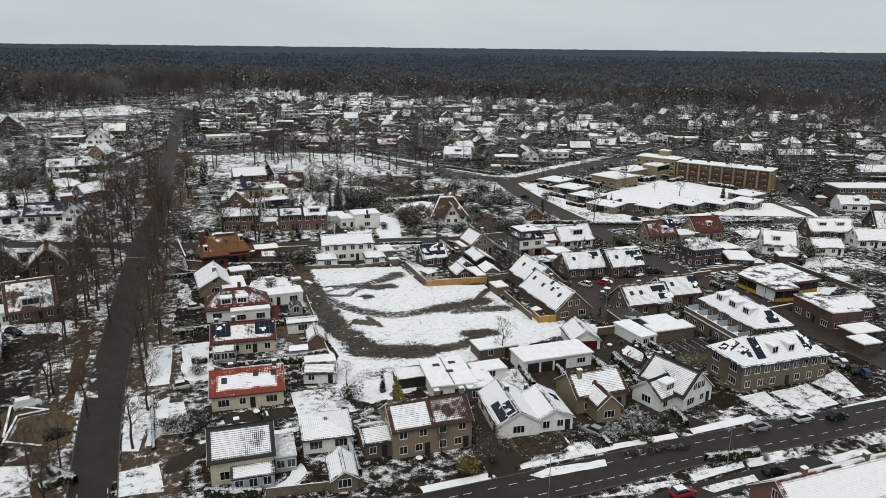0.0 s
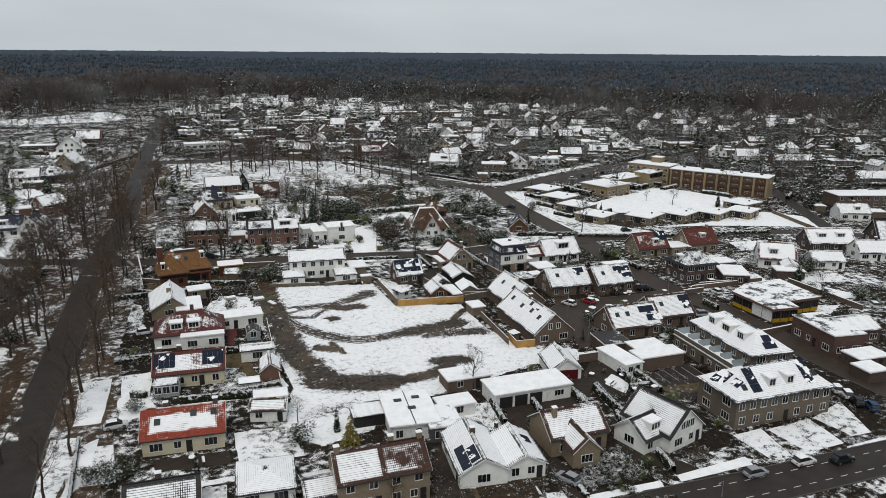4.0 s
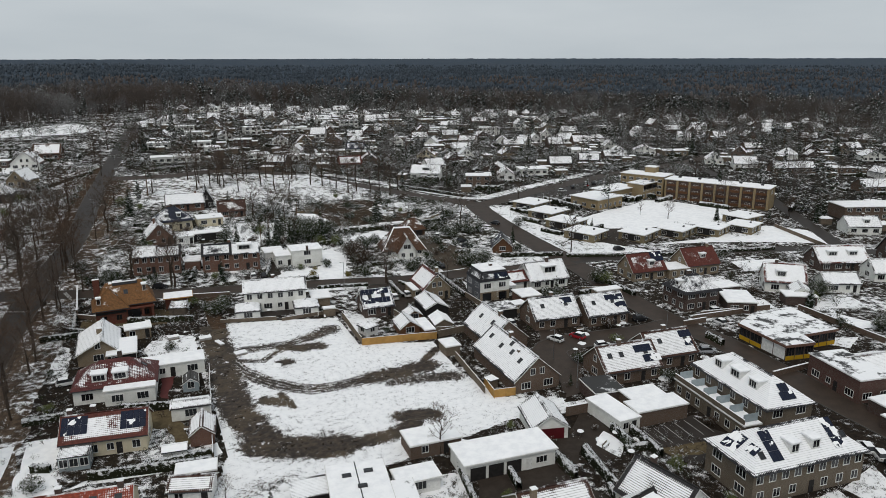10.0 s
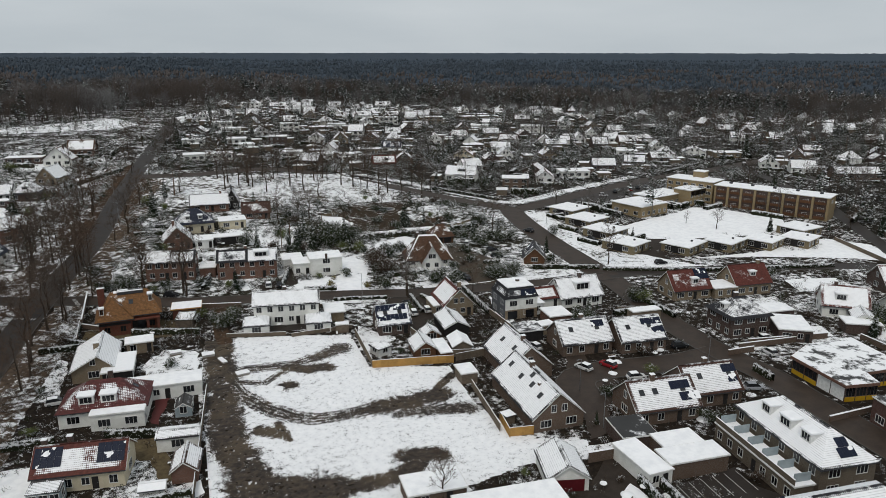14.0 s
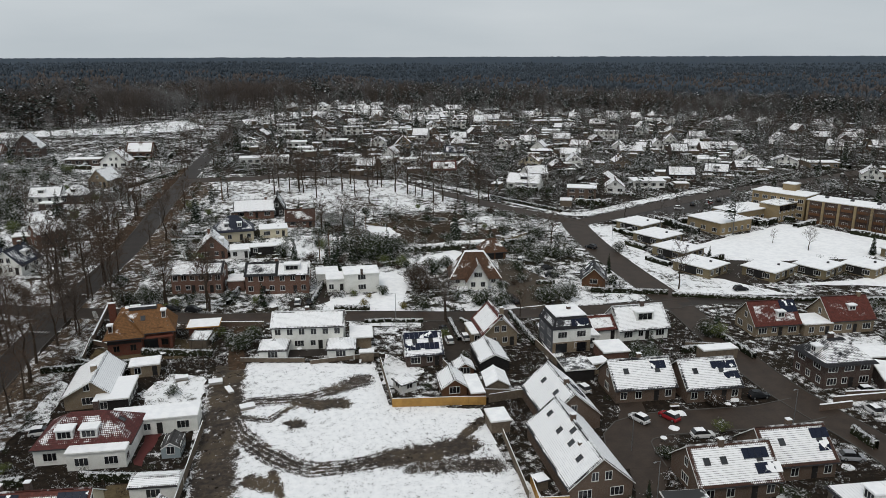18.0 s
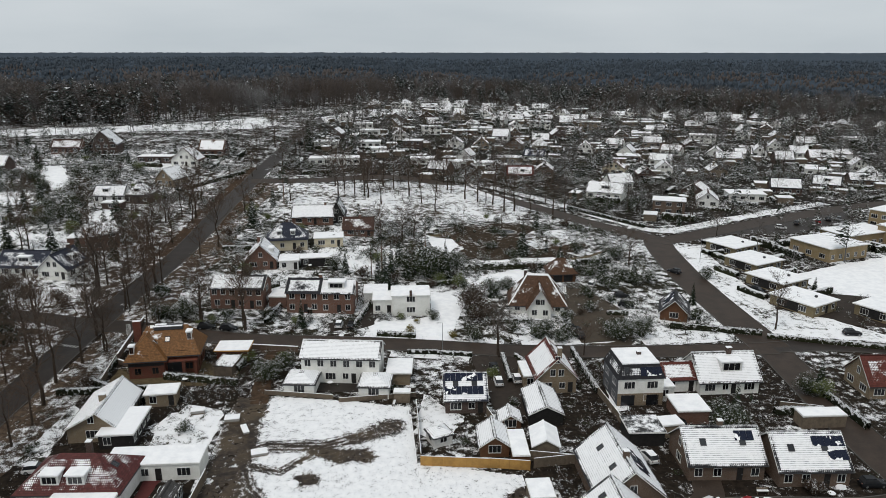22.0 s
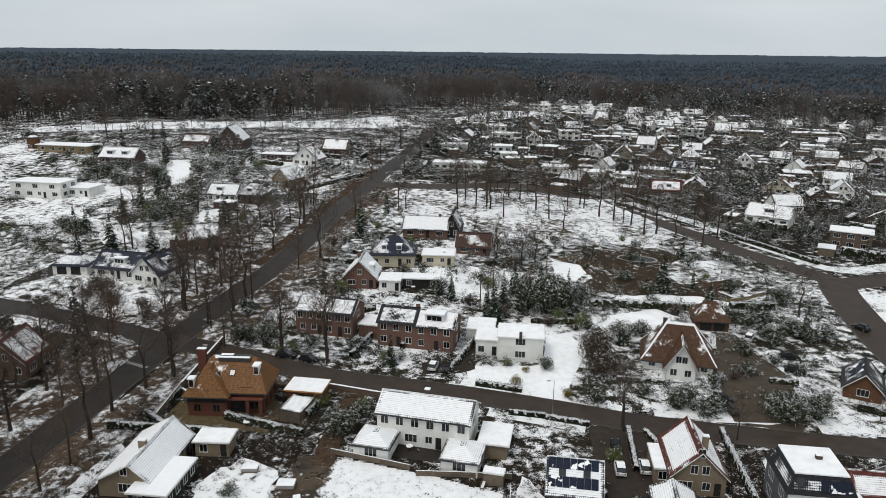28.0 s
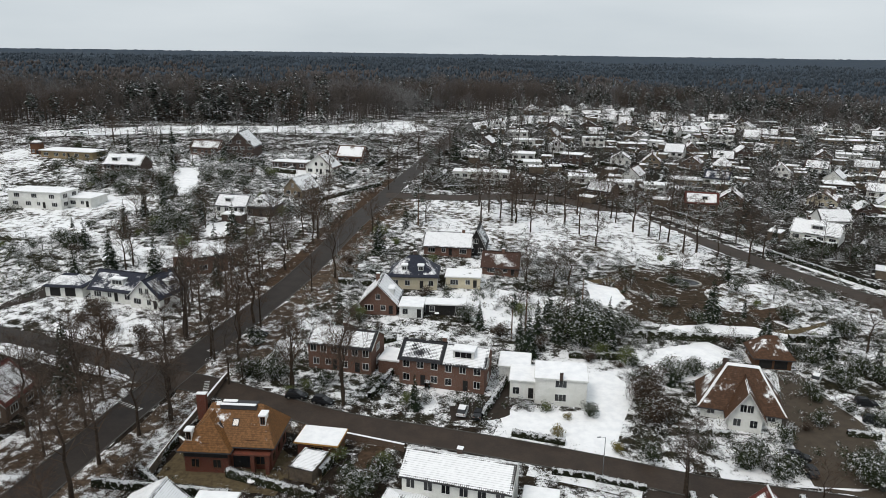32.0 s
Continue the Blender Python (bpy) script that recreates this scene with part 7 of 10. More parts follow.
for x, y, r, w, d in ((180.0, 286.6, -66, 11.2, 12.0), (178.0, 270.0, -67, 11.4, 11.8), (176.0, 253.6, -67, 11.6, 11.0), (173.6, 237.2, -65, 12.0, 10.0), (191.4, 229.6, -65, 9.8, 12.0), (207.4, 228.0, -66, 9.2, 11.0), (221.6, 225.2, -66, 9.2, 10.2), (235.6, 223.2, -66, 9.4, 10.2), (246.8, 234.6, -78, 10.4, 11.6)):
    CO, _ = H("cottage", "low olive brick cottage with flat snowy roof", x, y, r, w, d, 2.8, 0.2, "flat", m_brick_olive, m_snow, "f2 r3", 0.5, category="cottage", group="care home cottages", doors=("r",))
    part("roof_vent", boxed(-0.3, 0.3, -0.3, 0.3, 3.1, 3.6, bevel=0.03), m_gutter, CO, "dark roof vent", pose(w * 0.2, d * 0.15, 0))
    # flat dark panel standing in for the shaded recess and windows
    part("porch", boxed(-3.4, 2.0, -0.03, 0.0, 0.2, 2.55), m_darkwood, CO, "dark panel for the front's shaded recess and windows", wall_face("f", w, d, 0, 0))

# ---- estate further back ----
FAR_WALLS = (m_white, m_white, m_brick_tan, m_brick_brown, m_trim, m_brick_dark)
FAR_NAMES = {m_white: "white", m_trim: "white-painted", m_brick_tan: "tan brick", m_brick_brown: "brown brick", m_brick_dark: "dark brick", m_cream: "cream"}
far_rng = random.Random(5)


def far(x, y, shape="gx", rot=-5, w=11.0, d=9.0, wall=None, cover=None):
    """A house deep in the estate, among trees."""
    wall = wall or far_rng.choice(FAR_WALLS)
    tile = cover or (far_rng.choice(("grey", "dark", "grey", "brown", "dark")), round(far_rng.uniform(0.74, 0.95), 2))
    two = far_rng.random() < 0.35
    if shape == "gx" and w < 14.5 and far_rng.random() < 0.45:
        shape, w, d = "gy", 8.8, 10.5
    rot += far_rng.uniform(-9, 9)
    eave = 3.0
    kind = {"gx": "a pitched snowy roof", "gy": "a snowy gabled front", "flat": "a flat white roof", "hip": "a hipped snowy roof"}[shape]
    kw = {}
    if shape == "gx" and far_rng.random() < 0.55:
        kw["dormers"] = (("a", far_rng.uniform(-0.2, 0.2), 0.34, far_rng.choice((2.2, 3.0, 4.0)), 1.4),)
    if shape != "flat" and far_rng.random() < 0.6:
        kw["chimneys"] = ((far_rng.uniform(-0.3, 0.3), 0.0),)
    n = max(2, round(w / 3.6))
    wins = f"f{n}" + (",f%d" % (2 if shape == "gy" else n) if shape == "gy" or two and shape == "flat" else "")
    if shape == "flat":
        eave = 5.4 if two else 3.0
        tile = m_snow
    H("house", f"{FAR_NAMES[wall]} house with {kind}", x, y, rot, w, d, eave, far_rng.uniform(3.0, 4.2), shape, wall, tile, wins, 0.4, doors=(), group="estate houses", **kw)


PLAIN_WINDOWS.append(1)
far(46, 426, "flat", -4, 24, 8, m_white)
far(68, 459, "flat", -4, 8, 8, m_white)
far(64, 520, "flat", -4, 12, 8)
far(83, 586, "gy", -6, 13, 10, m_brick_brown)
far(107, 617, "gy", -6, 11, 10, m_brick_dark, ("blue", 0.8))
far(104, 541, "flat", -5, 12, 8)
far(132, 630, "gy", -4, 10, 9)
far(128, 553, "flat", -5, 16, 8)
far(142, 570, "flat", -5, 14, 9, m_white)
far(114, 493, "gy", -8, 10, 9, m_white)
far(130, 495, "gy", -4, 9, 10, m_brick_tan, ("brown", 0.7))
far(151, 497, "gy", -20, 10, 10, m_brick_brown, ("brown", 0.55))
far(154, 458, "gx", -28, 11, 9, m_white, ("blue", 0.4))
far(90, 436, "flat", -5, 12, 8)
far(106, 431, "flat", -5, 11, 8)
far(121, 432, "flat", -5, 9, 8, m_white)
far(138, 450, "flat", -5, 13, 8)
far(134, 404, "gx", -5, 12, 8, m_brick_brown, ("red", 0.7))
far(149, 416, "gx", -12, 11, 8, m_brick_brown)
far(236, 704, "gy", -30, 13, 11, m_white)
far(169, 704, "gx", -4, 13, 9)
far(179, 634, "gx", -20, 13, 9)
far(190, 597, "flat", -10, 15, 8)
far(236, 650, "gx", -30, 15, 10)
far(231, 605, "flat", -14, 15, 9)
far(190, 547, "gx", -8, 11, 9)
far(206, 560, "gx", -30, 11, 9)
far(191, 486, "gy", -16, 9, 9, m_white)
far(216, 505, "gx", -30, 11, 9, m_white)
far(288, 644, "flat", -12, 34, 12, m_brick_tan)
far(276, 589, "gx", -20, 14, 9)
far(236, 551, "gx", -24, 11, 9)
far(256, 565, "flat", -18, 13, 9, m_white)
far(245, 517, "gx", -30, 12, 9)
far(187, 422, "gy", -22, 11, 11, m_cream, ("thatch", 0.4))
far(164, 366, "gx", -26, 15, 10, m_white, ("grey", 0.95))
far(139, 805, "gx", -6, 12, 9)
far(157, 790, "gx", -6, 12, 9)
far(121, 800, "gx", -6, 14, 9)
far(284, 592, "gx", -30, 13, 9)
far(290, 541, "flat", -20, 17, 9, m_white)
far(266, 458, "gx", -25, 14, 10)
far(303, 500, "flat", -20, 13, 9)
far(224, 361, "flat", -20, 15, 10)
far(205, 368, "gy", -40, 10, 10, m_brick_dark, ("brown", 0.8))
far(250, 374, "gx", -24, 13, 9)
far(324, 462, "gx", -24, 13, 9, m_brick_brown)
far(275, 381, "gx", -30, 12, 9)
far(327, 432, "gx", -18, 14, 9, m_white)
far(335, 405, "gy", -25, 14, 10, m_white)
far(212, 420, "gx", -26, 11, 9)
far(180, 338, "flat", -30, 12, 8)
far(176, 386, "gx", 10, 11, 9)
far(244, 484, "gx", -35, 12, 9)
far(238, 416, "gx", -20, 14, 10)
far(222, 448, "gx", -30, 12, 9)
far(296, 420, "flat", -20, 12, 9)
far(300, 392, "gx", -28, 12, 9, m_brick_brown)
far(349, 357, "gy", -30, 10, 10)
far(353, 337, "gx", -30, 13, 9)
far(412, 388, "gx", -30, 12, 9, m_brick_brown)
far(385, 372, "gy", -40, 9, 9, m_brick_brown)
far(520, 528, "gx", -25, 14, 10)
far(531, 499, "gx", -25, 13, 10)
far(543, 479, "gx", -25, 14, 10)
far(497, 414, "gx", -35, 12, 10)
far(441, 364, "gx", -35, 12, 10)
far(366, 315, "gx", -12, 24, 9, m_brick_brown)
far(392, 305, "flat", -14, 13, 10)
far(398, 284, "gx", -16, 14, 10)
far(451, 329, "gy", -40, 14, 12, m_white)
far(360, 258, "gx", -14, 22, 11, m_brick_brown)
far(305, 220, "flat", -14, 34, 12, m_brick_brown)
far(480, 512, "gx", -25, 13, 9)
far(352, 396, "flat", -20, 16, 9)
far(420, 440, "gx", -25, 13, 9)
far(382, 470, "gx", -30, 13, 9)
far(352, 520, "gx", -22, 13, 9)
far(400, 540, "flat", -22, 14, 9)
far(440, 500, "gx", -30, 13, 9)
far(330, 560, "gx", -25, 13, 9)
far(370, 600, "gx", -30, 14, 9)
far(420, 600, "gx", -25, 13, 9)
far(320, 620, "gx", -20, 14, 9)
far(560, 430, "gx", -30, 14, 9)
far(470, 460, "gx", -30, 13, 9)
far(420, 260, "gx", -16, 15, 9)
far(350, 200, "gx", -16, 16, 9, m_brick_brown)
far(275, 205, "gx", -20, 12, 9, m_white)
far(300, 185, "flat", -18, 14, 9)
far(258, 150, "gx", -20, 13, 9)
far(64, 478, "flat", -5, 11, 8)
far(88, 476, "flat", -5, 10, 8, m_brick_dark)
far(82, 512, "gx", -8, 11, 8)
far(60, 548, "flat", -5, 12, 8)
far(110, 580, "gx", -6, 11, 8)
far(160, 545, "gx", -10, 12, 9)
far(170, 590, "gx", -10, 12, 9)
far(160, 660, "gx", -10, 12, 9)
far(205, 640, "gx", -15, 12, 9)
far(172, 520, "gx", -15, 11, 9)
far(208, 460, "flat", -20, 12, 9)
far(40, 470, "flat", -5, 12, 9, m_white)
far(44, 500, "gx", -5, 10, 8)
far(48, 570, "gx", -5, 10, 8)

for x, y in ((92, 690), (118, 715), (145, 742), (128, 690), (178, 752), (205, 728), (232, 770), (262, 738), (290, 712), (262, 690), (312, 742), (205, 682), (330, 690), (176, 668), (385, 640), (432, 610), (300, 670), (352, 660)):
    far(x, y, far_rng.choice(("gx", "gx", "flat")), -12, far_rng.choice((11, 13, 16)), 9)
# smaller houses that fill the rest of the estate
fill_rng = random.Random(31)
made = tries = 0
while made < 80 and tries < 4000:
    tries += 1
    x, y = fill_rng.uniform(60, 600), fill_rng.uniform(345, 780)
    if not within(x, y, ESTATE) or any((x - t[0]) ** 2 + (y - t[1]) ** 2 < (9 + max(t[4], t[5])) ** 2 for t in TAKEN) or any((p.x - x) ** 2 + (p.y - y) ** 2 < 144 for line, half in ROADS for p in line[::3]):
        continue
    made += 1
    wall = fill_rng.choice(FAR_WALLS)
    shape = fill_rng.choice(("gx", "gy", "gy", "gx", "hip"))
    w, d = (10.5, 8.5) if shape == "gx" else (8.5, 10.0)
    H("house", f"{FAR_NAMES[wall]} house with a snowy roof among trees", x, y, fill_rng.choice((-25, 65, -10)) + fill_rng.uniform(-12, 12), w, d, 2.9, fill_rng.uniform(3.0, 4.6), shape, wall, (fill_rng.choice(("grey", "dark", "brown")), round(fill_rng.uniform(0.78, 0.96), 2)), "f2,f1" if shape == "gy" else "f3", 0.45, doors=(), group="estate houses")
PLAIN_WINDOWS.clear()

# sheds and garages between them, too small and many to tell apart
shed_rng = random.Random(52)
sheds, caps = bmesh.new(), bmesh.new()
for x, y, c, s, hw, hd in list(TAKEN):
    if y < 330 and x < 260 or x < 20:
        continue
    for _ in range(2):
        a = shed_rng.uniform(0, math.tau)
        q = hw + shed_rng.uniform(4, 9)
        px, py = x + q * math.cos(a), y + q * math.sin(a)
        w, d, h = shed_rng.uniform(1.6, 3.6), shed_rng.uniform(1.5, 3.0), shed_rng.uniform(2.1, 2.8)
        if any(abs((px - tx) * tc + (py - ty) * ts) < tw + w and abs((py - ty) * tc - (px - tx) * ts) < td + d for tx, ty, tc, ts, tw, td in TAKEN):
            continue
        m = pose(px, py, gz(px, py), 0, 0, math.degrees(math.atan2(s, c)))
        for bm, b in ((sheds, (-w, w, -d, d, -0.4, h)), (caps, (-w - 0.2, w + 0.2, -d - 0.2, d + 0.2, h + 0.004, h + 0.25))):
            fs = box(bm, *b)
            for v in {v for f in fs for v in f.verts}:
                v.co = m @ v.co
        TAKEN.append((px, py, c, s, w, d))
tagged(part("estate_sheds", sheds, m_oldwood), "timber sheds and garages behind the estate houses", "sheds", kind="stuff")
tagged(part("shed_snow", caps, m_snow), "snow lying on flat shed roofs", "snow", kind="stuff")

# ---- plants ----
class Soup:
    """Loose triangles and thin limbs, gathered into one mesh."""

    def __init__(self):
        self.v, self.f = [], []

    def limb(self, a, b, r0, r1, n=3):
        a, b = Vector(a), Vector(b)
        d = (b - a).normalized()
        u = d.orthogonal().normalized()
        w = d.cross(u)
        i = len(self.v)
        for c, r in ((a, r0), (b, r1)):
            for k in range(n):
                self.v.append(c + r * (u * math.cos(k * math.tau / n) + w * math.sin(k * math.tau / n)))
        for k in range(n):
            j = (k + 1) % n
            self.f += [(i + k, i + j, i + n + j), (i + k, i + n + j, i + n + k)]

    def kite(self, a, b, side, fold=0.0):
        """A pointed leaf or frond from a to b."""
        a, b, s = Vector(a), Vector(b), Vector(side)
        i = len(self.v)
        m = a.lerp(b, 0.55) + Vector((0, 0, fold))
        self.v += [a, m + s, b, m - s]
        self.f += [(i, i + 1, i + 2), (i, i + 2, i + 3)]

    def arrays(self):
        return np.array([tuple(v) for v in self.v], dtype=np.float32), np.array(self.f, dtype=np.int32)


def scattered(templates, spots):
    """Vertices and faces of many copies: spots are rows of which template, x, y, z, size, height, turn."""
    Vs, Fs, n = [], [], 0
    for k, x, y, z, s, h, a in spots:
        V, F = templates[k]
        c, q = math.cos(a), math.sin(a)
        W = np.empty_like(V)
        W[:, 0] = x + s * (V[:, 0] * c - V[:, 1] * q)
        W[:, 1] = y + s * (V[:, 0] * q + V[:, 1] * c)
        W[:, 2] = z + h * V[:, 2]
        Vs.append(W)
        Fs.append(F + n)
        n += len(V)
    return np.concatenate(Vs), np.concatenate(Fs)


def rand_dir(r):
    a = r.uniform(0, math.tau)
    z = r.uniform(-1, 1)
    q = math.sqrt(1 - z * z)
    return Vector((q * math.cos(a), q * math.sin(a), z))


def bare_tree(seed, limbs=13, subs=5, twigs=5, wide=0.3, start=0.28, fat=1.0, lean=0.0, tw=1.5):
    """A leafless tree one metre high, as trunk and crown."""
    r = random.Random(seed)
    trunk, crown = Soup(), Soup()
    pts = [Vector((0, 0, -0.02))]
    for i in range(1, 6):
        pts.append(Vector((r.uniform(-1, 1) * 0.012 * i + lean * i / 5, r.uniform(-1, 1) * 0.012 * i, i / 5 * 0.92)))
    rad = [0.020, 0.0155, 0.012, 0.0085, 0.005, 0.002]
    for i in range(5):
        trunk.limb(pts[i], pts[i + 1], rad[i] * fat, rad[i + 1] * fat, 6)
    for k in range(limbs):
        t = start + (0.97 - start) * (k + r.random() * 0.7) / limbs
        q = min(t / 0.92 * 5, 4.99)
        base = pts[int(q)].lerp(pts[int(q) + 1], q % 1)
        a = k * 2.4 + r.uniform(-0.5, 0.5)
        up = r.uniform(0.7, 1.5)
        d = Vector((math.cos(a), math.sin(a), up)).normalized()
        ln = wide * (1.15 - 0.75 * t) * r.uniform(0.8, 1.3)
        mid = base + d * ln * 0.55
        tip = mid + (d + Vector((0, 0, 0.35))).normalized() * ln * 0.6
        w = 0.0075 * (1.1 - 0.8 * t) * fat
        crown.limb(base, mid, w, w * 0.65)
        crown.limb(mid, tip, w * 0.65, w * 0.2)
        for j in range(subs):
            s = r.uniform(0.25, 1.0)
            b0 = base.lerp(mid, s / 0.5) if s < 0.5 else mid.lerp(tip, (s - 0.5) / 0.5)
            dd = (d + rand_dir(r) * 0.9 + Vector((0, 0, 0.25))).normalized()
            l2 = ln * r.uniform(0.3, 0.6)
            b1 = b0 + dd * l2
            crown.limb(b0, b1, w * 0.38, w * 0.12)
            for _ in range(twigs):
                c0 = b0.lerp(b1, r.uniform(0.15, 1.0))
                c1 = c0 + (dd + rand_dir(r) * 0.9).normalized() * l2 * r.uniform(0.35, 0.8)
                crown.kite(c0, c1, rand_dir(r) * 0.0016 * tw)
                for _ in range(2):
                    e0 = c0.lerp(c1, r.uniform(0.3, 0.9))
                    crown.kite(e0, e0 + (dd + rand_dir(r) * 1.2).normalized() * l2 * r.uniform(0.2, 0.45), rand_dir(r) * 0.0011 * tw)
    return trunk, crown


def spruce(seed, tiers=17, around=11, wide=0.2, clear=0.06):
    r = random.Random(seed)
    trunk, crown = Soup(), Soup()
    trunk.limb((0, 0, -0.02), (0, 0, 0.97), 0.017, 0.003, 6)
    for i in range(tiers):
        t = clear + (0.985 - clear) * i / (tiers - 1)
        rad = wide * (1 - t) ** 0.85 * r.uniform(0.85, 1.1) + 0.012
        for k in range(max(4, round(around * (1 - 0.6 * t)))):
            a = k * math.tau / around * 1.3 + i * 1.7 + r.uniform(-0.25, 0.25)
            q = rad * r.uniform(0.7, 1.15)
            d = Vector((math.cos(a), math.sin(a), 0))
            s = Vector((-d.y, d.x, 0)) * q * r.uniform(0.22, 0.36)
            z = t + r.uniform(-0.015, 0.015)
            tip = d * q + Vector((0, 0, z - q * r.uniform(0.25, 0.6)))
            crown.kite((0, 0, z), tip, s + Vector((0, 0, r.uniform(-0.01, 0.01))), 0.018)
            m = Vector((0, 0, z)).lerp(tip, 0.5)
            for g in (-1, 1):
                crown.kite(m, m + d * q * 0.35 + s * g * 1.9 - Vector((0, 0, q * 0.25)), s * 0.4, 0.006)
    return trunk, crown


def pine(seed, clumps=11, leaves=26):
    r = random.Random(seed)
    trunk, crown = Soup(), Soup()
    trunk.limb((0, 0, -0.02), (0.01, 0, 0.6), 0.017, 0.011, 6)
    trunk.limb((0.01, 0, 0.6), (0, 0.01, 0.95), 0.011, 0.003, 5)
    for k in range(clumps):
        a, z = k * 2.4, r.uniform(0.58, 0.98)
        q = r.uniform(0.04, 0.17) * (1.25 - z)/0.5
        c = Vector((math.cos(a) * q, math.sin(a) * q, z))
        crown.limb((0, 0, z - 0.05), c, 0.004, 0.0015)
        for _ in range(leaves):
            p = c + rand_dir(r) * r.uniform(0.01, 0.062)
            d = rand_dir(r)
            d.z = abs(d.z) * 0.4
            crown.kite(p, p + d * 0.04, d.orthogonal().normalized() * 0.011)
    return trunk, crown


def bush(seed, leaves=260, lumps=7, stretch=1.0, size=1.0):
    """An evergreen shrub about one metre high and wide, out of small leaves on a twiggy frame."""
    r = random.Random(seed)
    s = Soup()
    cs = [Vector((r.uniform(-0.3, 0.3), r.uniform(-0.3, 0.3), r.uniform(0.25, 0.68))) for _ in range(lumps)]
    for c in cs:
        s.limb((0, 0, -0.05), c, 0.02, 0.006)
    for _ in range(leaves):
        c = r.choice(cs)
        d = rand_dir(r)
        p = c + d * r.uniform(0.2, 0.3)
        p.z = max(p.z * stretch, 0.03)
        d = (d + rand_dir(r) * 0.45).normalized()
        t = d.orthogonal().normalized()
        t = (t * math.cos(len(s.v)) + d.cross(t) * math.sin(len(s.v))).normalized()
        s.kite(p, p + t * r.uniform(0.07, 0.15) * size, d.cross(t) * r.uniform(0.03, 0.055) * size, 0.012 * size)
    return s


def far_tree(seed, limbs=9, subs=4, thick=0.007):
    """A leafless tree for the depth of the woods, out of few faces."""
    r = random.Random(seed)
    s = Soup()
    s.limb((0, 0, -0.02), (r.uniform(-0.02, 0.02), r.uniform(-0.02, 0.02), 0.9), 0.012, 0.004, 3)
    for k in range(limbs):
        z = 0.34 + 0.58 * (k + r.random()) / limbs
        a = k * 2.4 + r.uniform(-0.4, 0.4)
        ln = 0.27 * (1.3 - z) * r.uniform(0.8, 1.4)
        b0 = Vector((0, 0, z))
        b1 = b0 + Vector((math.cos(a), math.sin(a), r.uniform(0.6, 1.3))).normalized() * ln
        s.kite(b0, b1, rand_dir(r) * thick)
        for _ in range(subs):
            c0 = b0.lerp(b1, r.uniform(0.25, 1))
            s.kite(c0, c0 + (b1 - b0 + rand_dir(r) * ln * 1.1).normalized() * ln * r.uniform(0.45, 0.95), rand_dir(r) * thick * 0.9)
    return s


def far_pine(seed):
    r = random.Random(seed)
    s = Soup()
    low = 0.12 if seed % 2 else 0.42
    for k in range(34):
        t = low + (0.985 - low) * k / 33
        q = (0.19 * (1 - t) ** 0.75 + 0.02) * r.uniform(0.75, 1.25) if seed % 2 else (0.15 * math.sin(min(1, (t - 0.36) / 0.63) * 3.0) + 0.02) * r.uniform(0.6, 1.2)
        a = k * 2.4 + r.uniform(-0.4, 0.4)
        d = Vector((math.cos(a), math.sin(a), 0))
        s.kite((0, 0, t), d * q + Vector((0, 0, t - q * r.uniform(0.0, 0.5))), Vector((-d.y, d.x, r.uniform(-0.4, 0.4))) * q * 0.36, 0.02)
    return s


def plant_mesh(key, soup, material):
    if key not in SHARED:
        V, F = soup.arrays()
        SHARED[key] = fast_mesh(key[0], V, F, material)
    return SHARED[key]


MODELS = {}


def model(kind, i):
    """Trunk and crown meshes, made once."""
    if (kind, i) not in MODELS:
        if kind == "bare":
            t, c = bare_tree(i, 14 + i % 3 * 2, 6, 7, 0.27 + 0.05 * (i % 4), 0.24 + 0.05 * (i % 3), 1.0, 0.02 * (i % 3 - 1))
            MODELS[kind, i] = (plant_mesh(("trunk", kind, i), t, m_bark), plant_mesh(("crown", kind, i), c, m_twig))
        elif kind == "pine":
            t, c = pine(i)
            MODELS[kind, i] = (plant_mesh(("trunk", kind, i), t, m_pinebark), plant_mesh(("crown", kind, i), c, m_needle))
        elif kind in ("spruce", "yellow"):
            t, c = spruce(i + 40, 17, 11, 0.17 + 0.035 * (i % 3) + (0.1 if kind == "yellow" else 0))
            MODELS[kind, i] = (plant_mesh(("trunk", kind, i), t, m_bark), plant_mesh(("crown", kind, i), c, m_needle_dry if kind == "yellow" else m_needle))
        else:
            mm = {"leaf": m_leaf, "leafl": m_leaf_light, "leafb": m_leaf_brown, "leafy": m_needle_dry, "leaff": m_frosted_ball}[kind]
            MODELS[kind, i] = (None, plant_mesh(("shrub", kind, i), bush(i + 80, 1000, 10, 1.0, 0.6), mm)) if i < 3 else (None, plant_mesh(("shrub", kind, i), bush(i + 80, 2600, 20, 1.0, 0.38), mm))
    return MODELS[kind, i]


PLANT_WORDS = {"bare": ("bare_tree", "leafless brown broad tree with fine twigs", "tree"), "pine": ("pine_tree", "tall pine with bare trunk and dusted crown", "tree"),
               "spruce": ("spruce", "dark green conifer dusted with snow", "tree"), "yellow": ("conifer", "yellow-green bushy conifer in a garden", "tree"),
               "leaf": ("shrub", "dark evergreen shrub capped with snow", "shrub"), "leafl": ("shrub", "light green garden shrub with snow", "shrub"),
               "leafb": ("shrub", "brown twiggy shrub with snow on it", "shrub"), "leafy": ("shrub", "yellow-leaved garden shrub in snow", "shrub"), "leaff": ("shrub", "round clipped shrub thick with snow", "shrub")}
grow_rng = random.Random(11)
PLANTED = []


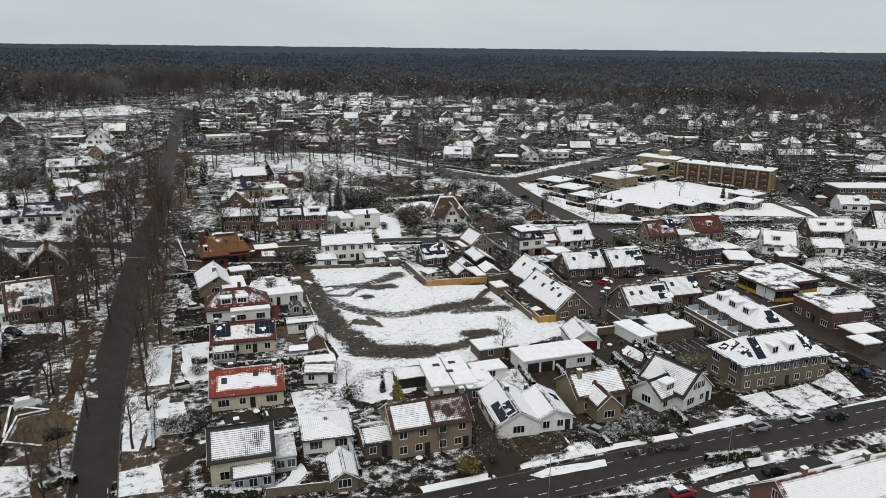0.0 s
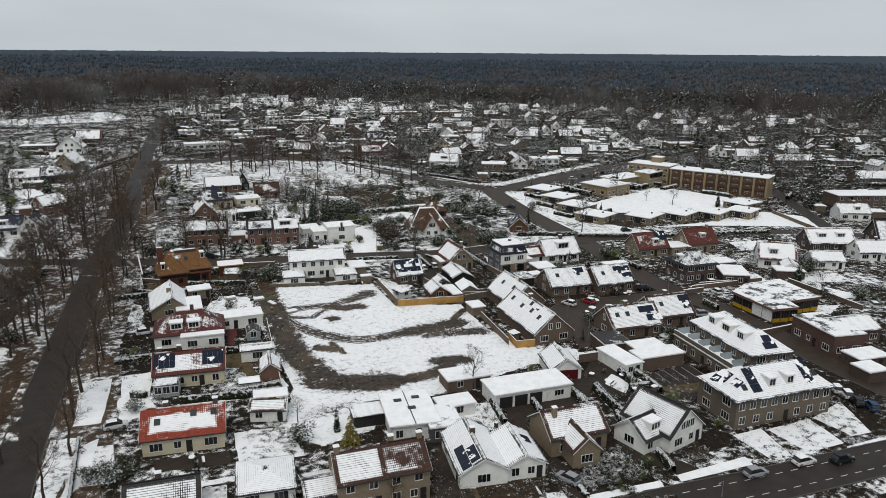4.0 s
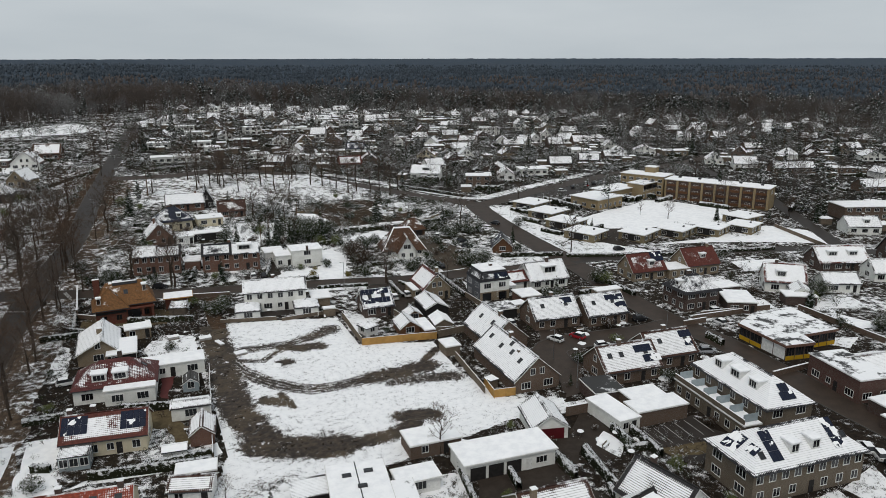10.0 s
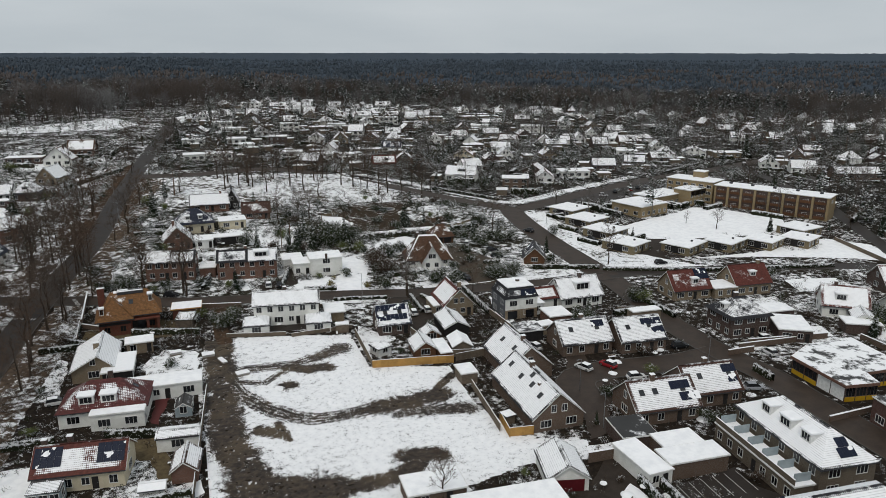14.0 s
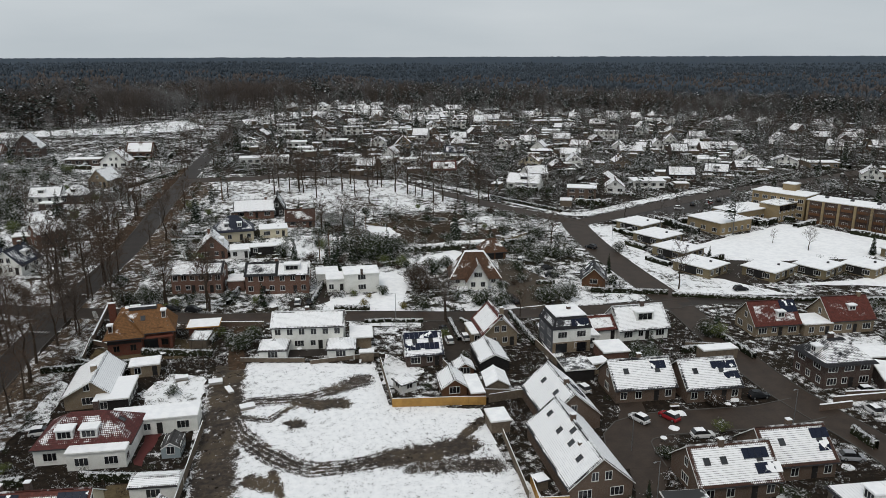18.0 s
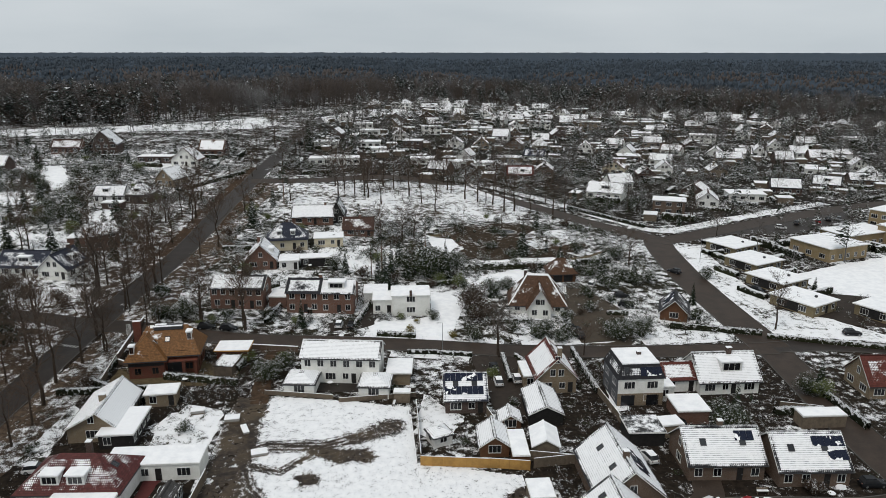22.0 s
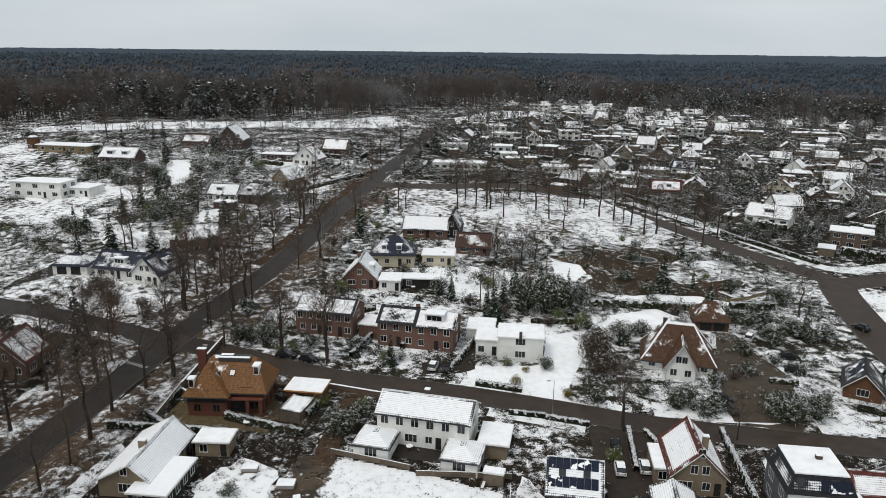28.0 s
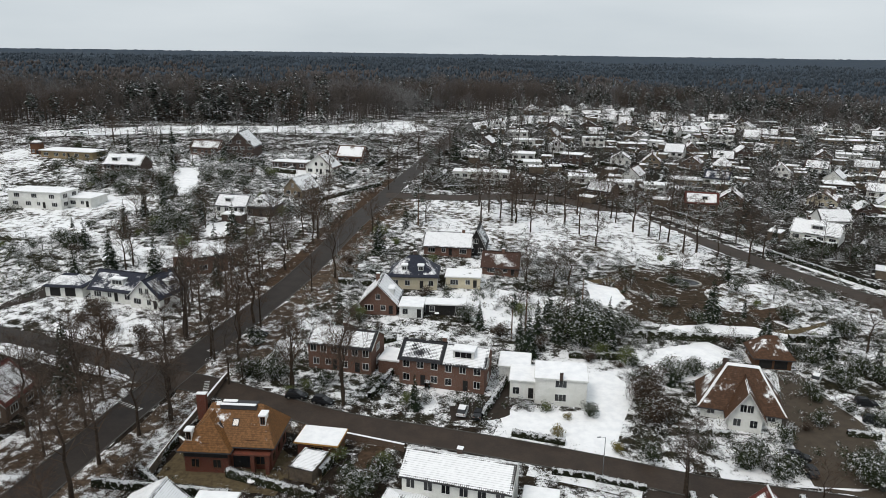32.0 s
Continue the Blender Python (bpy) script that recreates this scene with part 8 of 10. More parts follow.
def plant(kind, x, y, h):
    """One tree or shrub h metres high."""
    name, label, cat = PLANT_WORDS[kind]
    trunk, crown = model(kind, grow_rng.randrange(5 if kind == "bare" else 3) + (3 if kind.startswith("leaf") and h > 4.5 else 0))
    wide = h * grow_rng.uniform(0.9, 1.15)
    turn = grow_rng.uniform(0, 360)
    m = pose(x, y, gz(x, y), 0, 0, turn)
    PLANTED.append((x, y))
    if trunk is None:
        ob = new(name, crown)
        ob.matrix_basis = m @ Matrix.Diagonal((wide * 1.15, wide * 1.15, h, 1))
        return tagged(ob, label, cat)
    root = thing(name, label, cat, m)
    sc = Matrix.Diagonal((wide, wide, h, 1))
    again("trunk", trunk, root, sc)
    again("crown", crown, root, sc)
    return root


def inside(x, y, poly):
    hit = False
    for (x0, y0), (x1, y1) in zip(poly, poly[1:] + poly[:1]):
        if (y0 > y) != (y1 > y) and x < (x1 - x0) * (y - y0) / (y1 - y0) + x0:
            hit = not hit
    return hit


def free(x, y, gap=0.8):
    """Whether nothing is built at a place."""
    for hx, hy, c, s, hw, hd in TAKEN:
        dx, dy = x - hx, y - hy
        if abs(dx * c + dy * s) < hw + gap and abs(dy * c - dx * s) < hd + gap:
            return False
    for line, half in ROADS:
        for p in line[::2]:
            if (p.x - x) ** 2 + (p.y - y) ** 2 < (half + gap + 1.2) ** 2:
                return False
    return not any(inside(x, y, poly) for poly in OPEN)

# ---- trees and large shrubs that stand out ----
plant("bare", 1.0, 219.8, 15)
plant("bare", -9.1, 220.8, 14)
plant("bare", -10.8, 212.2, 13)
plant("bare", -0.5, 232.8, 14)
plant("bare", -15.1, 238.6, 12)
plant("bare", -8.0, 255.6, 15)
plant("bare", 1.2, 248.2, 16)
plant("bare", 4.0, 256.5, 17)
plant("bare", 6.1, 263.6, 15)
plant("bare", 22.0, 237.3, 15)
plant("bare", 32.5, 233.7, 17)
plant("bare", 9.0, 238.3, 12)
plant("spruce", 25.9, 258.1, 12)
plant("spruce", 45.6, 234.5, 7)
plant("leaf", 10.4, 242.3, 4)
plant("leaf", 16.5, 241.6, 5)
plant("leaf", 7.9, 255.3, 4)
plant("leaf", 30.8, 260.7, 4)
plant("leafb", -13.8, 249.4, 4)
plant("bare", 30.8, 208.4, 5)
plant("leaf", 38.5, 213.2, 3)
plant("leaf", 41.0, 208.8, 5)
plant("leaf", 43.7, 213.8, 4)
plant("leafb", 6.0, 208.9, 3)
plant("leaf", 78.2, 265.6, 11)
plant("spruce", 72.5, 266.6, 9)
plant("spruce", 83.4, 264.6, 9)
plant("leaf", 75.1, 270.0, 9)
plant("leaf", 80.9, 269.0, 8)
plant("spruce", 64.2, 262.4, 9)
plant("bare", 89.5, 215.0, 13)
plant("leafb", 87.5, 241.9, 7)
plant("leafb", 88.5, 235.4, 6)
plant("leaf", 95.2, 228.1, 3)
plant("leaf", 85.4, 224.0, 4)
plant("leafl", 69.2, 237.2, 2)
plant("leaf", 77.0, 236.3, 3.4)
plant("leafy", 71.1, 229.1, 2.2)
plant("leafy", 80.6, 225.5, 2.2)
plant("leaf", 119.7, 224.0, 5)
plant("leaf", 117.2, 224.7, 4)
plant("leaf", 103.1, 225.9, 4)
plant("leaf", 100.6, 223.4, 4)
plant("leaf", 102.0, 293.0, 3)
plant("spruce", 118.3, 288.7, 6)
plant("leaf", 127.9, 288.2, 5)
plant("leaf", 138.1, 280.8, 5)
plant("leaf", 133.9, 261.2, 4)
plant("leaf", 125.6, 265.1, 4)
plant("leaf", 128.5, 257.1, 4)
plant("leaf", 120.1, 248.1, 3)
plant("leaf", 117.6, 239.6, 3)
plant("leafl", 86.2, 258.7, 4)
plant("leaf", 87.9, 249.2, 4)
plant("leaf", 97.9, 255.5, 3)
plant("spruce", 93.9, 250.1, 4)
plant("leaf", 51.7, 274.3, 5)
plant("leafb", 59.9, 267.4, 4)
plant("spruce", 55.0, 270.7, 7)
plant("bare", 60.5, 362.1, 16)
plant("bare", 68.6, 380.2, 17)
plant("bare", 73.0, 376.2, 16)
plant("bare", 78.7, 362.6, 18)
plant("bare", 84.1, 377.6, 16)
plant("bare", 91.2, 371.4, 17)
plant("bare", 101.7, 359.8, 18)
plant("bare", 106.4, 356.1, 17)
plant("bare", 111.7, 351.0, 16)
plant("bare", 114.2, 339.3, 18)
plant("bare", 118.6, 341.2, 17)
plant("bare", 124.0, 337.2, 16)
plant("bare", 130.9, 329.6, 18)
plant("bare", 134.8, 356.2, 15)
plant("bare", 138.5, 340.3, 16)
plant("bare", 52.0, 370.7, 17)
plant("bare", 56.4, 364.4, 15)
plant("bare", 96.2, 390.6, 16)
plant("spruce", 30.9, 460.0, 16)
plant("bare", 65.3, 298.0, 10)
plant("bare", 72.8, 299.5, 12)
plant("bare", 76.6, 297.5, 13)
plant("spruce", 152.4, 565.2, 17)
plant("spruce", 173.3, 419.8, 8)
plant("spruce", 162.3, 404.1, 9)
plant("spruce", 186.9, 445.5, 10)
plant("spruce", 167.1, 428.8, 9)
plant("leaf", 167.7, 345.8, 6)
plant("leaf", 157.9, 343.9, 5)
plant("leaf", 150.8, 346.6, 6)
plant("spruce", 147.8, 358.8, 7)
plant("spruce", -21.2, 302.6, 11)
plant("spruce", -38.7, 332.4, 11)
plant("bare", -35.9, 329.0, 12)
plant("bare", -41.5, 291.3, 14)
plant("bare", -41.0, 294.2, 14)
plant("bare", -55.3, 328.5, 12)
plant("spruce", -79.6, 396.2, 12)
plant("spruce", -108.0, 442.2, 9)
plant("bare", -135.7, 448.5, 14)
plant("bare", -7.7, 373.7, 10)
plant("bare", 11.3, 391.5, 10)
plant("bare", 11.3, 404.3, 9)
plant("bare", -13.8, 326.5, 13)
plant("bare", -15.5, 311.8, 12)
plant("bare", -7.5, 320.5, 12)
plant("spruce", 25.9, 344.3, 9)
plant("spruce", -14.4, 347.0, 7)
plant("spruce", -10.8, 352.6, 7)
plant("leaf", -45.0, 326.9, 6)
plant("leaf", -46.1, 319.2, 6)
plant("leaf", -37.3, 321.1, 5)
plant("leaf", -64.4, 305.1, 6)
plant("leaf", -70.7, 307.6, 5)
plant("leaf", -97.3, 369.1, 6)
plant("leaf", -80.3, 360.5, 6)
plant("leaf", -71.7, 372.4, 6)
plant("leaf", -94.8, 375.2, 5)
plant("spruce", -75.9, 321.2, 4)
plant("leaf", -70.6, 321.9, 3)
plant("leafl", 19.5, 334.4, 4)
plant("bare", -4.2, 142.3, 14)
plant("bare", -6.4, 116.0, 13)
plant("bare", -11.3, 177.5, 14)
plant("bare", -14.0, 130.6, 12)
plant("spruce", 38.5, 120.1, 5)
plant("yellow", 39.2, 113.7, 6.5)
plant("bare", 32.8, 125.8, 5)
plant("leaf", 31.6, 118.7, 4)
plant("bare", 40.6, 95.3, 6)
plant("leaf", -20.0, 184.7, 4.5)
plant("leaf", 5.8, 141.1, 3)
plant("leaf", 2.2, 118.5, 4)
plant("leaf", -0.9, 119.7, 3)
plant("leaf", 5.8, 119.8, 3)
plant("spruce", 14.8, 116.2, 4)
plant("bare", -21.0, 141.2, 12)
plant("bare", -16.9, 113.7, 10)
plant("bare", -21.1, 113.2, 10)
plant("spruce", -19.6, 232.2, 15)
plant("bare", 11.8, 238.5, 7)
plant("bare", -6.0, 243.4, 15)
plant("bare", -11.4, 229.8, 15)
plant("bare", 7.1, 248.2, 14)
plant("bare", 3.6, 225.3, 13)
plant("bare", 48.4, 97.3, 7)
plant("bare", 45.0, 86.6, 8)
plant("bare", 88.6, 86.7, 4)
plant("leafy", 42.1, 88.9, 4)
plant("bare", 67.6, 125.7, 9)
plant("leaf", 124.1, 179.9, 6)
plant("spruce", 140.5, 227.0, 5)
plant("leaf", 101.0, 224.9, 4)
plant("leaf", 107.1, 223.2, 4)
plant("leaf", 119.1, 221.4, 5)
plant("leaf", 124.7, 222.3, 5)
plant("bare", 89.4, 216.0, 11)
plant("bare", 108.3, 214.1, 8)
plant("bare", 158.4, 223.8, 13)
plant("bare", 135.6, 223.1, 5)
plant("leaf", 158.9, 260.7, 4)
plant("leaf", 140.6, 258.5, 4)
plant("spruce", 138.6, 264.7, 6)
plant("leafl", 148.6, 190.9, 4)
plant("leaf", 146.7, 192.4, 5)
plant("spruce", 135.2, 235.1, 5)
plant("spruce", 238.2, 239.8, 8)
plant("bare", 221.5, 248.9, 8)
plant("bare", 215.9, 259.4, 5)
plant("spruce", 184.3, 248.7, 4)
plant("bare", 183.2, 303.8, 9)
plant("spruce", 145.7, 241.6, 6)
plant("spruce", 121.6, 316.4, 8)
plant("spruce", 176.2, 319.2, 9)
plant("spruce", 164.3, 402.9, 10)
plant("bare", 176.3, 401.1, 9)
plant("spruce", 374.3, 403.6, 16)
plant("spruce", 539.6, 572.5, 16)
plant("leaf", 134.9, 200.6, 5)
plant("leaf", 137.2, 197.3, 4)
plant("spruce", 151.8, 196.0, 6)
plant("leaf", 110.2, 147.4, 3)
plant("spruce", 102.1, 138.9, 3)
plant("leafb", 128.3, 161.6, 3)
plant("leafl", 124.2, 153.2, 2.5)
plant("leaf", 121.6, 132.4, 3)
plant("bare", 33.3, 205.1, 6)
plant("leaf", 20.1, 158.2, 2.5)
plant("bare", 269.0, 231.8, 9)
plant("spruce", 279.2, 224.2, 12)
plant("spruce", 273.2, 222.1, 11)
plant("spruce", 239.7, 241.2, 6)
plant("spruce", 261.2, 234.3, 4)
plant("bare", 259.0, 266.7, 6)
plant("spruce", 417.6, 355.2, 15)
plant("spruce", 373.0, 326.0, 14)
plant("spruce", 393.2, 304.4, 15)
plant("spruce", 443.1, 347.5, 16)
plant("spruce", 363.0, 390.9, 14)
plant("spruce", 624.5, 664.2, 16)
plant("spruce", 197.6, 355.6, 9)
plant("leaf", 196.0, 157.5, 6)
plant("leafl", 190.0, 155.2, 4)
plant("leaf", 189.8, 134.8, 3)
plant("leaf", 189.7, 131.1, 3)
plant("spruce", 186.6, 152.7, 7)
plant("leaf", 181.4, 139.4, 3)
plant("leaf", 187.7, 133.7, 4)

# ---- single trees and thickets round the crossroads ----
for i, (x, y) in enumerate(((-127.9, 402.9), (-107.9, 385.0), (-95.2, 377.5), (-91.0, 382.5), (-82.1, 379.2), (-73.5, 375.9), (-63.8, 361.0), (-128.4, 392.1), (-174.1, 442.8), (-143.9, 432.2), (-122.5, 415.4), (-52.7, 360.2), (-58.5, 383.0), (-52.4, 385.0), (-43.2, 379.1), (-51.7, 336.5), (-42.6, 329.5), (-44.2, 341.5), (-51.0, 327.6), (-83.1, 362.4), (-74.0, 359.7))):
    plant("leaf", x, y, 5 * (0.85 + 0.07 * (i * 3 % 5)))
for i, (x, y) in enumerate(((-108.4, 453.4), (-113.5, 423.0), (-13.4, 285.5))):
    plant("spruce", x, y, 11 * (0.85 + 0.07 * (i * 3 % 5)))
for i, (x, y) in enumerate(((80.6, 269.7), (87.3, 273.9))):
    plant("leaf", x, y, 5.5 * (0.85 + 0.07 * (i * 3 % 5)))
for i, (x, y) in enumerate(((77.7, 282.0), (68.0, 267.6), (74.3, 268.7), (83.7, 269.7), (70.8, 275.8))):
    plant("spruce", x, y, 9 * (0.85 + 0.07 * (i * 3 % 5)))
for i, (x, y) in enumerate(((62.4, 266.7), (65.5, 268.7), (79.4, 287.6), (29.6, 347.6))):
    plant("pine", x, y, 12 * (0.85 + 0.07 * (i * 3 % 5)))
for i, (x, y) in enumerate(((-33.5, 259.5), (-25.7, 255.5), (-17.1, 254.0), (-33.0, 263.2), (89.8, 250.3), (87.5, 245.5))):
    plant("leafb", x, y, 4.5 * (0.85 + 0.07 * (i * 3 % 5)))
for i, (x, y) in enumerate(((11.9, 245.6), (11.5, 242.1), (15.0, 248.5), (17.5, 243.0), (24.5, 272.6), (27.8, 270.0), (-66.1, 303.5), (-75.7, 302.3), (-79.0, 297.3), (-64.1, 308.7))):
    plant("leaf", x, y, 3 * (0.85 + 0.07 * (i * 3 % 5)))
for i, (x, y) in enumerate(((123.7, 268.4), (128.6, 272.1), (122.2, 271.0), (126.8, 258.5), (128.2, 254.0), (134.9, 264.8), (135.5, 259.8), (119.5, 250.3), (93.8, 254.5), (95.6, 252.4), (87.5, 257.2), (99.3, 256.5))):
    plant("leaf", x, y, 3.6 * (0.85 + 0.07 * (i * 3 % 5)))
for i, (x, y) in enumerate(((2.9, 259.4), (3.9, 265.4), (31.9, 236.2), (-7.4, 255.0))):
    plant("bare", x, y, 19 * (0.85 + 0.07 * (i * 3 % 5)))
for i, (x, y) in enumerate(((-1.1, 234.8), (-16.8, 240.3), (2.6, 246.7), (21.6, 238.0), (-17.8, 232.5))):
    plant("bare", x, y, 14 * (0.85 + 0.07 * (i * 3 % 5)))
for i, (x, y) in enumerate(((73.2, 92.1), (74.1, 90.5), (80.5, 93.7), (69.2, 91.1), (75.7, 95.0), (80.9, 87.0), (79.4, 88.1), (80.0, 92.7), (74.7, 86.2), (74.6, 88.1), (80.9, 93.3), (77.8, 87.7), (77.6, 96.7), (79.7, 87.9), (75.4, 85.5), (75.1, 85.1), (73.0, 88.5), (72.5, 87.0), (82.7, 91.3), (74.6, 96.1), (80.9, 87.5), (78.7, 91.4), (76.9, 91.5), (74.0, 90.8), (74.0, 86.2), (74.8, 85.3))):
    plant("leaf" if i % 3 else "leafl", x, y, 0.8 + 0.15 * (i * 3 % 5))

# ---- avenue along the long road ----
av = random.Random(3)
for side in (-1, 1):
    line = along(MAIN, 6.5)
    for i, p in enumerate(line):
        if not 60 < p.y < 470 or 228 < p.y < 255:
            continue
        chance = (0.12 if p.y < 140 else 0.5 if p.y < 165 else 0.9) if p.y < 232 else (0.85 if side < 0 else 0.35) if p.y < 345 else 0.2
        if av.random() < chance:
            plant("bare", p.x + side * (5.4 + av.uniform(0, 6.0 if side < 0 else 4.5)), p.y + av.uniform(-2.5, 2.5), av.uniform(11, 18))

for p in along(MAIN, 7.5):
    if 178 < p.y < 345 and not 226 < p.y < 256 and av.random() < 0.75:
        x, y = p.x - av.uniform(10, 19), p.y + av.uniform(-3, 3)
        if free(x, y, 0.5):
            plant("bare", x, y, av.uniform(10, 16))

# ---- garden and estate trees between the houses ----
sc_rng = random.Random(21)


def strew(n, x0, x1, y0, y1, kinds, lo, hi, gap=1.5):
    made = tries = 0
    while made < n and tries < n * 8:
        tries += 1
        x, y = sc_rng.uniform(x0, x1), sc_rng.uniform(y0, y1)
        if free(x, y, gap) and all((x - a) ** 2 + (y - b) ** 2 > 7 for a, b in PLANTED[-120:]):
            plant(sc_rng.choice(kinds), x, y, sc_rng.uniform(lo, hi))
            made += 1


strew(22, -110, -12, 250, 420, ("spruce", "spruce", "bare"), 6, 12)
strew(18, 25, 160, 395, 620, ("bare", "spruce", "bare", "bare"), 8, 16, 2)
strew(20, 160, 340, 330, 640, ("bare", "spruce", "bare", "spruce"), 7, 14, 2)
strew(14, 330, 560, 200, 560, ("bare", "spruce", "spruce", "pine"), 9, 17, 2)
strew(14, 28, 120, 330, 392, ("bare",), 12, 18, 2)
strew(14, 18, 140, 258, 330, ("bare", "spruce"), 6, 13, 2)
strew(26, -62, -18, 172, 250, ("bare", "spruce", "bare", "bare"), 8, 15, 1.5)
strew(8, 250, 330, 150, 330, ("bare", "spruce"), 8, 14, 2)
strew(40, 15, 145, 232, 330, ("leaf", "leaf", "leafb", "leafl"), 1.6, 4.2, 1)
strew(22, 66, 132, 284, 330, ("leaf", "leafb", "spruce"), 1.2, 2.4, 1)
strew(22, 0, 140, 90, 212, ("leaf", "leafb", "leafl"), 1.0, 2.6, 0.7)
strew(26, -110, -16, 250, 420, ("leaf", "leafb", "leafl"), 2.0, 5.0, 1)
strew(16, 132, 240, 100, 205, ("leaf", "leafb", "spruce"), 1.2, 3.6, 0.8)

def edge_of_woods(x):
    base = float(np.interp(x, (-500, -225, -140, -88, -54, -12, 25, 60, 107, 170, 290, 360, 400, 467, 533, 594, 640, 900, 1300), (470, 495, 530, 535, 550, 590, 640, 690, 770, 800, 800, 735, 680, 640, 570, 510, 450, 300, 150)))
    return base + 10 * noise.noise((x * 0.03, 0, 3)) + 5 * noise.noise((x * 0.11, 0, 8))


# ---- low garden growth, too much to count ----
lo_rng = random.Random(77)
low = [bush(300 + i, 42, 4, 1.0, 0.95).arrays() for i in range(6)]
for nm, label, mm, n, area in (("garden_shrubbery", "low dark garden shrubs under snow", m_leaf, 2300, (-120, 330, 88, 430)), ("garden_twigs", "brown bare garden bushes in snow", m_leaf_brown, 1700, (-120, 330, 88, 430)),
                               ("frosted_shrubbery", "grey-green shrubs thick with frost and snow", m_frost, 2400, (-120, 330, 215, 440)),
                               ("estate_shrubbery", "evergreen shrubs between distant houses", m_leaf, 3300, (-120, 620, 330, 790)), ("estate_frosted_shrubbery", "frosted shrubs between distant houses", m_frost, 1500, (-180, 620, 330, 790))):
    spots = []
    while len(spots) < n:
        x, y = lo_rng.uniform(*area[:2]), lo_rng.uniform(*area[2:])
        n1 = noise.noise((x * 0.05, y * 0.05, 3))
        if n1 > -0.15 and (y > 430 or free(x, y, 0.3)) and y < edge_of_woods(x) and not (26 < x < 120 and 328 < y < 388 and lo_rng.random() < 0.8):
            s = lo_rng.uniform(0.7, 2.2) * (2.6 if y > 390 else 1.9 if y > 330 else 1.3 if y > 225 else 1)
            spots.append((lo_rng.randrange(6), x, y, gz(x, y) - 0.05, s * 1.2, s * lo_rng.uniform(0.6, 1.0), lo_rng.uniform(0, 6.28)))
    V, F = scattered(low, spots)
    tagged(new(nm, fast_mesh(nm, V, F, mm)), label, "shrubs", kind="stuff")
# thickets between the villas and in the gardens west of the road
thick = [bush(320 + i, 90, 6, 1.0, 0.7).arrays() for i in range(6)]
for nm, label, mm, parts in (("garden_thicket", "dense evergreen thicket between the villas", m_leaf, ((360, 12, 148, 228, 335), (260, -112, -14, 248, 440), (120, 160, 320, 100, 215))),
                             ("frosted_thicket", "dense frosted shrubs between the villas", m_frost, ((260, 12, 148, 228, 335), (330, -112, -14, 248, 440), (90, 160, 320, 100, 215)))):
    spots = []
    for n, x0, x1, y0, y1 in parts:
        made = 0
        while made < n:
            x, y = lo_rng.uniform(x0, x1), lo_rng.uniform(y0, y1)
            if noise.noise((x * 0.035, y * 0.035, 12)) > lo_rng.uniform(-0.25, 0.2) and free(x, y, 0.9) and not (90 < x < 130 and 288 < y < 318):
                s = lo_rng.uniform(1.3, 3.4)
                spots.append((lo_rng.randrange(6), x, y, gz(x, y) - 0.05, s * 1.3, s * lo_rng.uniform(0.7, 1.15), lo_rng.uniform(0, 6.28)))
                made += 1
    V, F = scattered(thick, spots)
    tagged(new(nm, fast_mesh(nm, V, F, mm)), label, "shrubs", kind="stuff")


# dense growth in the large gardens, each mass with its own outline
MASSES = (([(-150, 446), (-143.4, 448.5), (-101.3, 430.5), (-64, 364), (-78.7, 366), (-104.2, 384), (-136.1, 392)], 190, 2.2, 5.5), ([(-76.4, 385.6), (-50.4, 381.4), (-32.7, 338.1), (-35.9, 318.3), (-49.6, 315.4), (-58.9, 335.2)], 120, 2.0, 5.5),
          ([(-93.1, 306.3), (-75.5, 310), (-60.6, 302.2), (-58.8, 288.0), (-57.6, 271.3), (-68.9, 273.7)], 110, 1.5, 4.0), ([(-18.6, 356.3), (-7.0, 385.7), (3, 340.4), (-4, 308.4), (-13.7, 291.4), (-21.3, 310.0)], 110, 1.8, 5.0),
          ([(58.3, 321.5), (76.1, 328), (81, 289.6), (82, 268.7), (66.4, 265.8), (60.0, 287.3)], 110, 1.8, 5.5), ([(122.2, 269.9), (134.1, 282.6), (148.9, 279.2), (143.0, 265.0), (129.0, 260.0)], 70, 1.4, 3.4), ([(171.4, 449.0), (196.2, 469.9), (179.0, 404.8), (157.5, 399.9)], 60, 2.5, 6))
masses = {"olive": [], "frosted": [], "twiggy": []}
for poly, n, lo, hi in MASSES:
    while n:
        x, y = lo_rng.uniform(min(p[0] for p in poly), max(p[0] for p in poly)), lo_rng.uniform(min(p[1] for p in poly), max(p[1] for p in poly))
        if inside(x, y, poly) and free(x, y, 0.8):
            s = lo_rng.uniform(lo, hi)
            k = noise.noise((x * 0.06, y * 0.06, 71)) + lo_rng.uniform(-0.25, 0.25)
            masses["frosted" if k > 0.12 else "twiggy" if k < -0.22 else "olive"].append((lo_rng.randrange(6), x, y, gz(x, y) - 0.05, s * 1.1, s * lo_rng.uniform(0.7, 1.1), lo_rng.uniform(0, 6.28)))
        n -= 1
for kind, mm, label in (("olive", m_olive, "tall olive-green evergreen shrubs grown together"), ("frosted", m_frost, "tall shrubs white with frost"), ("twiggy", m_leaf_brown, "brown leafless shrubs grown together")):
    V, F = scattered(thick, masses[kind])
    tagged(new(kind + "_shrubs", fast_mesh("shrubs", V, F, mm)), label, "shrubs", kind="stuff")

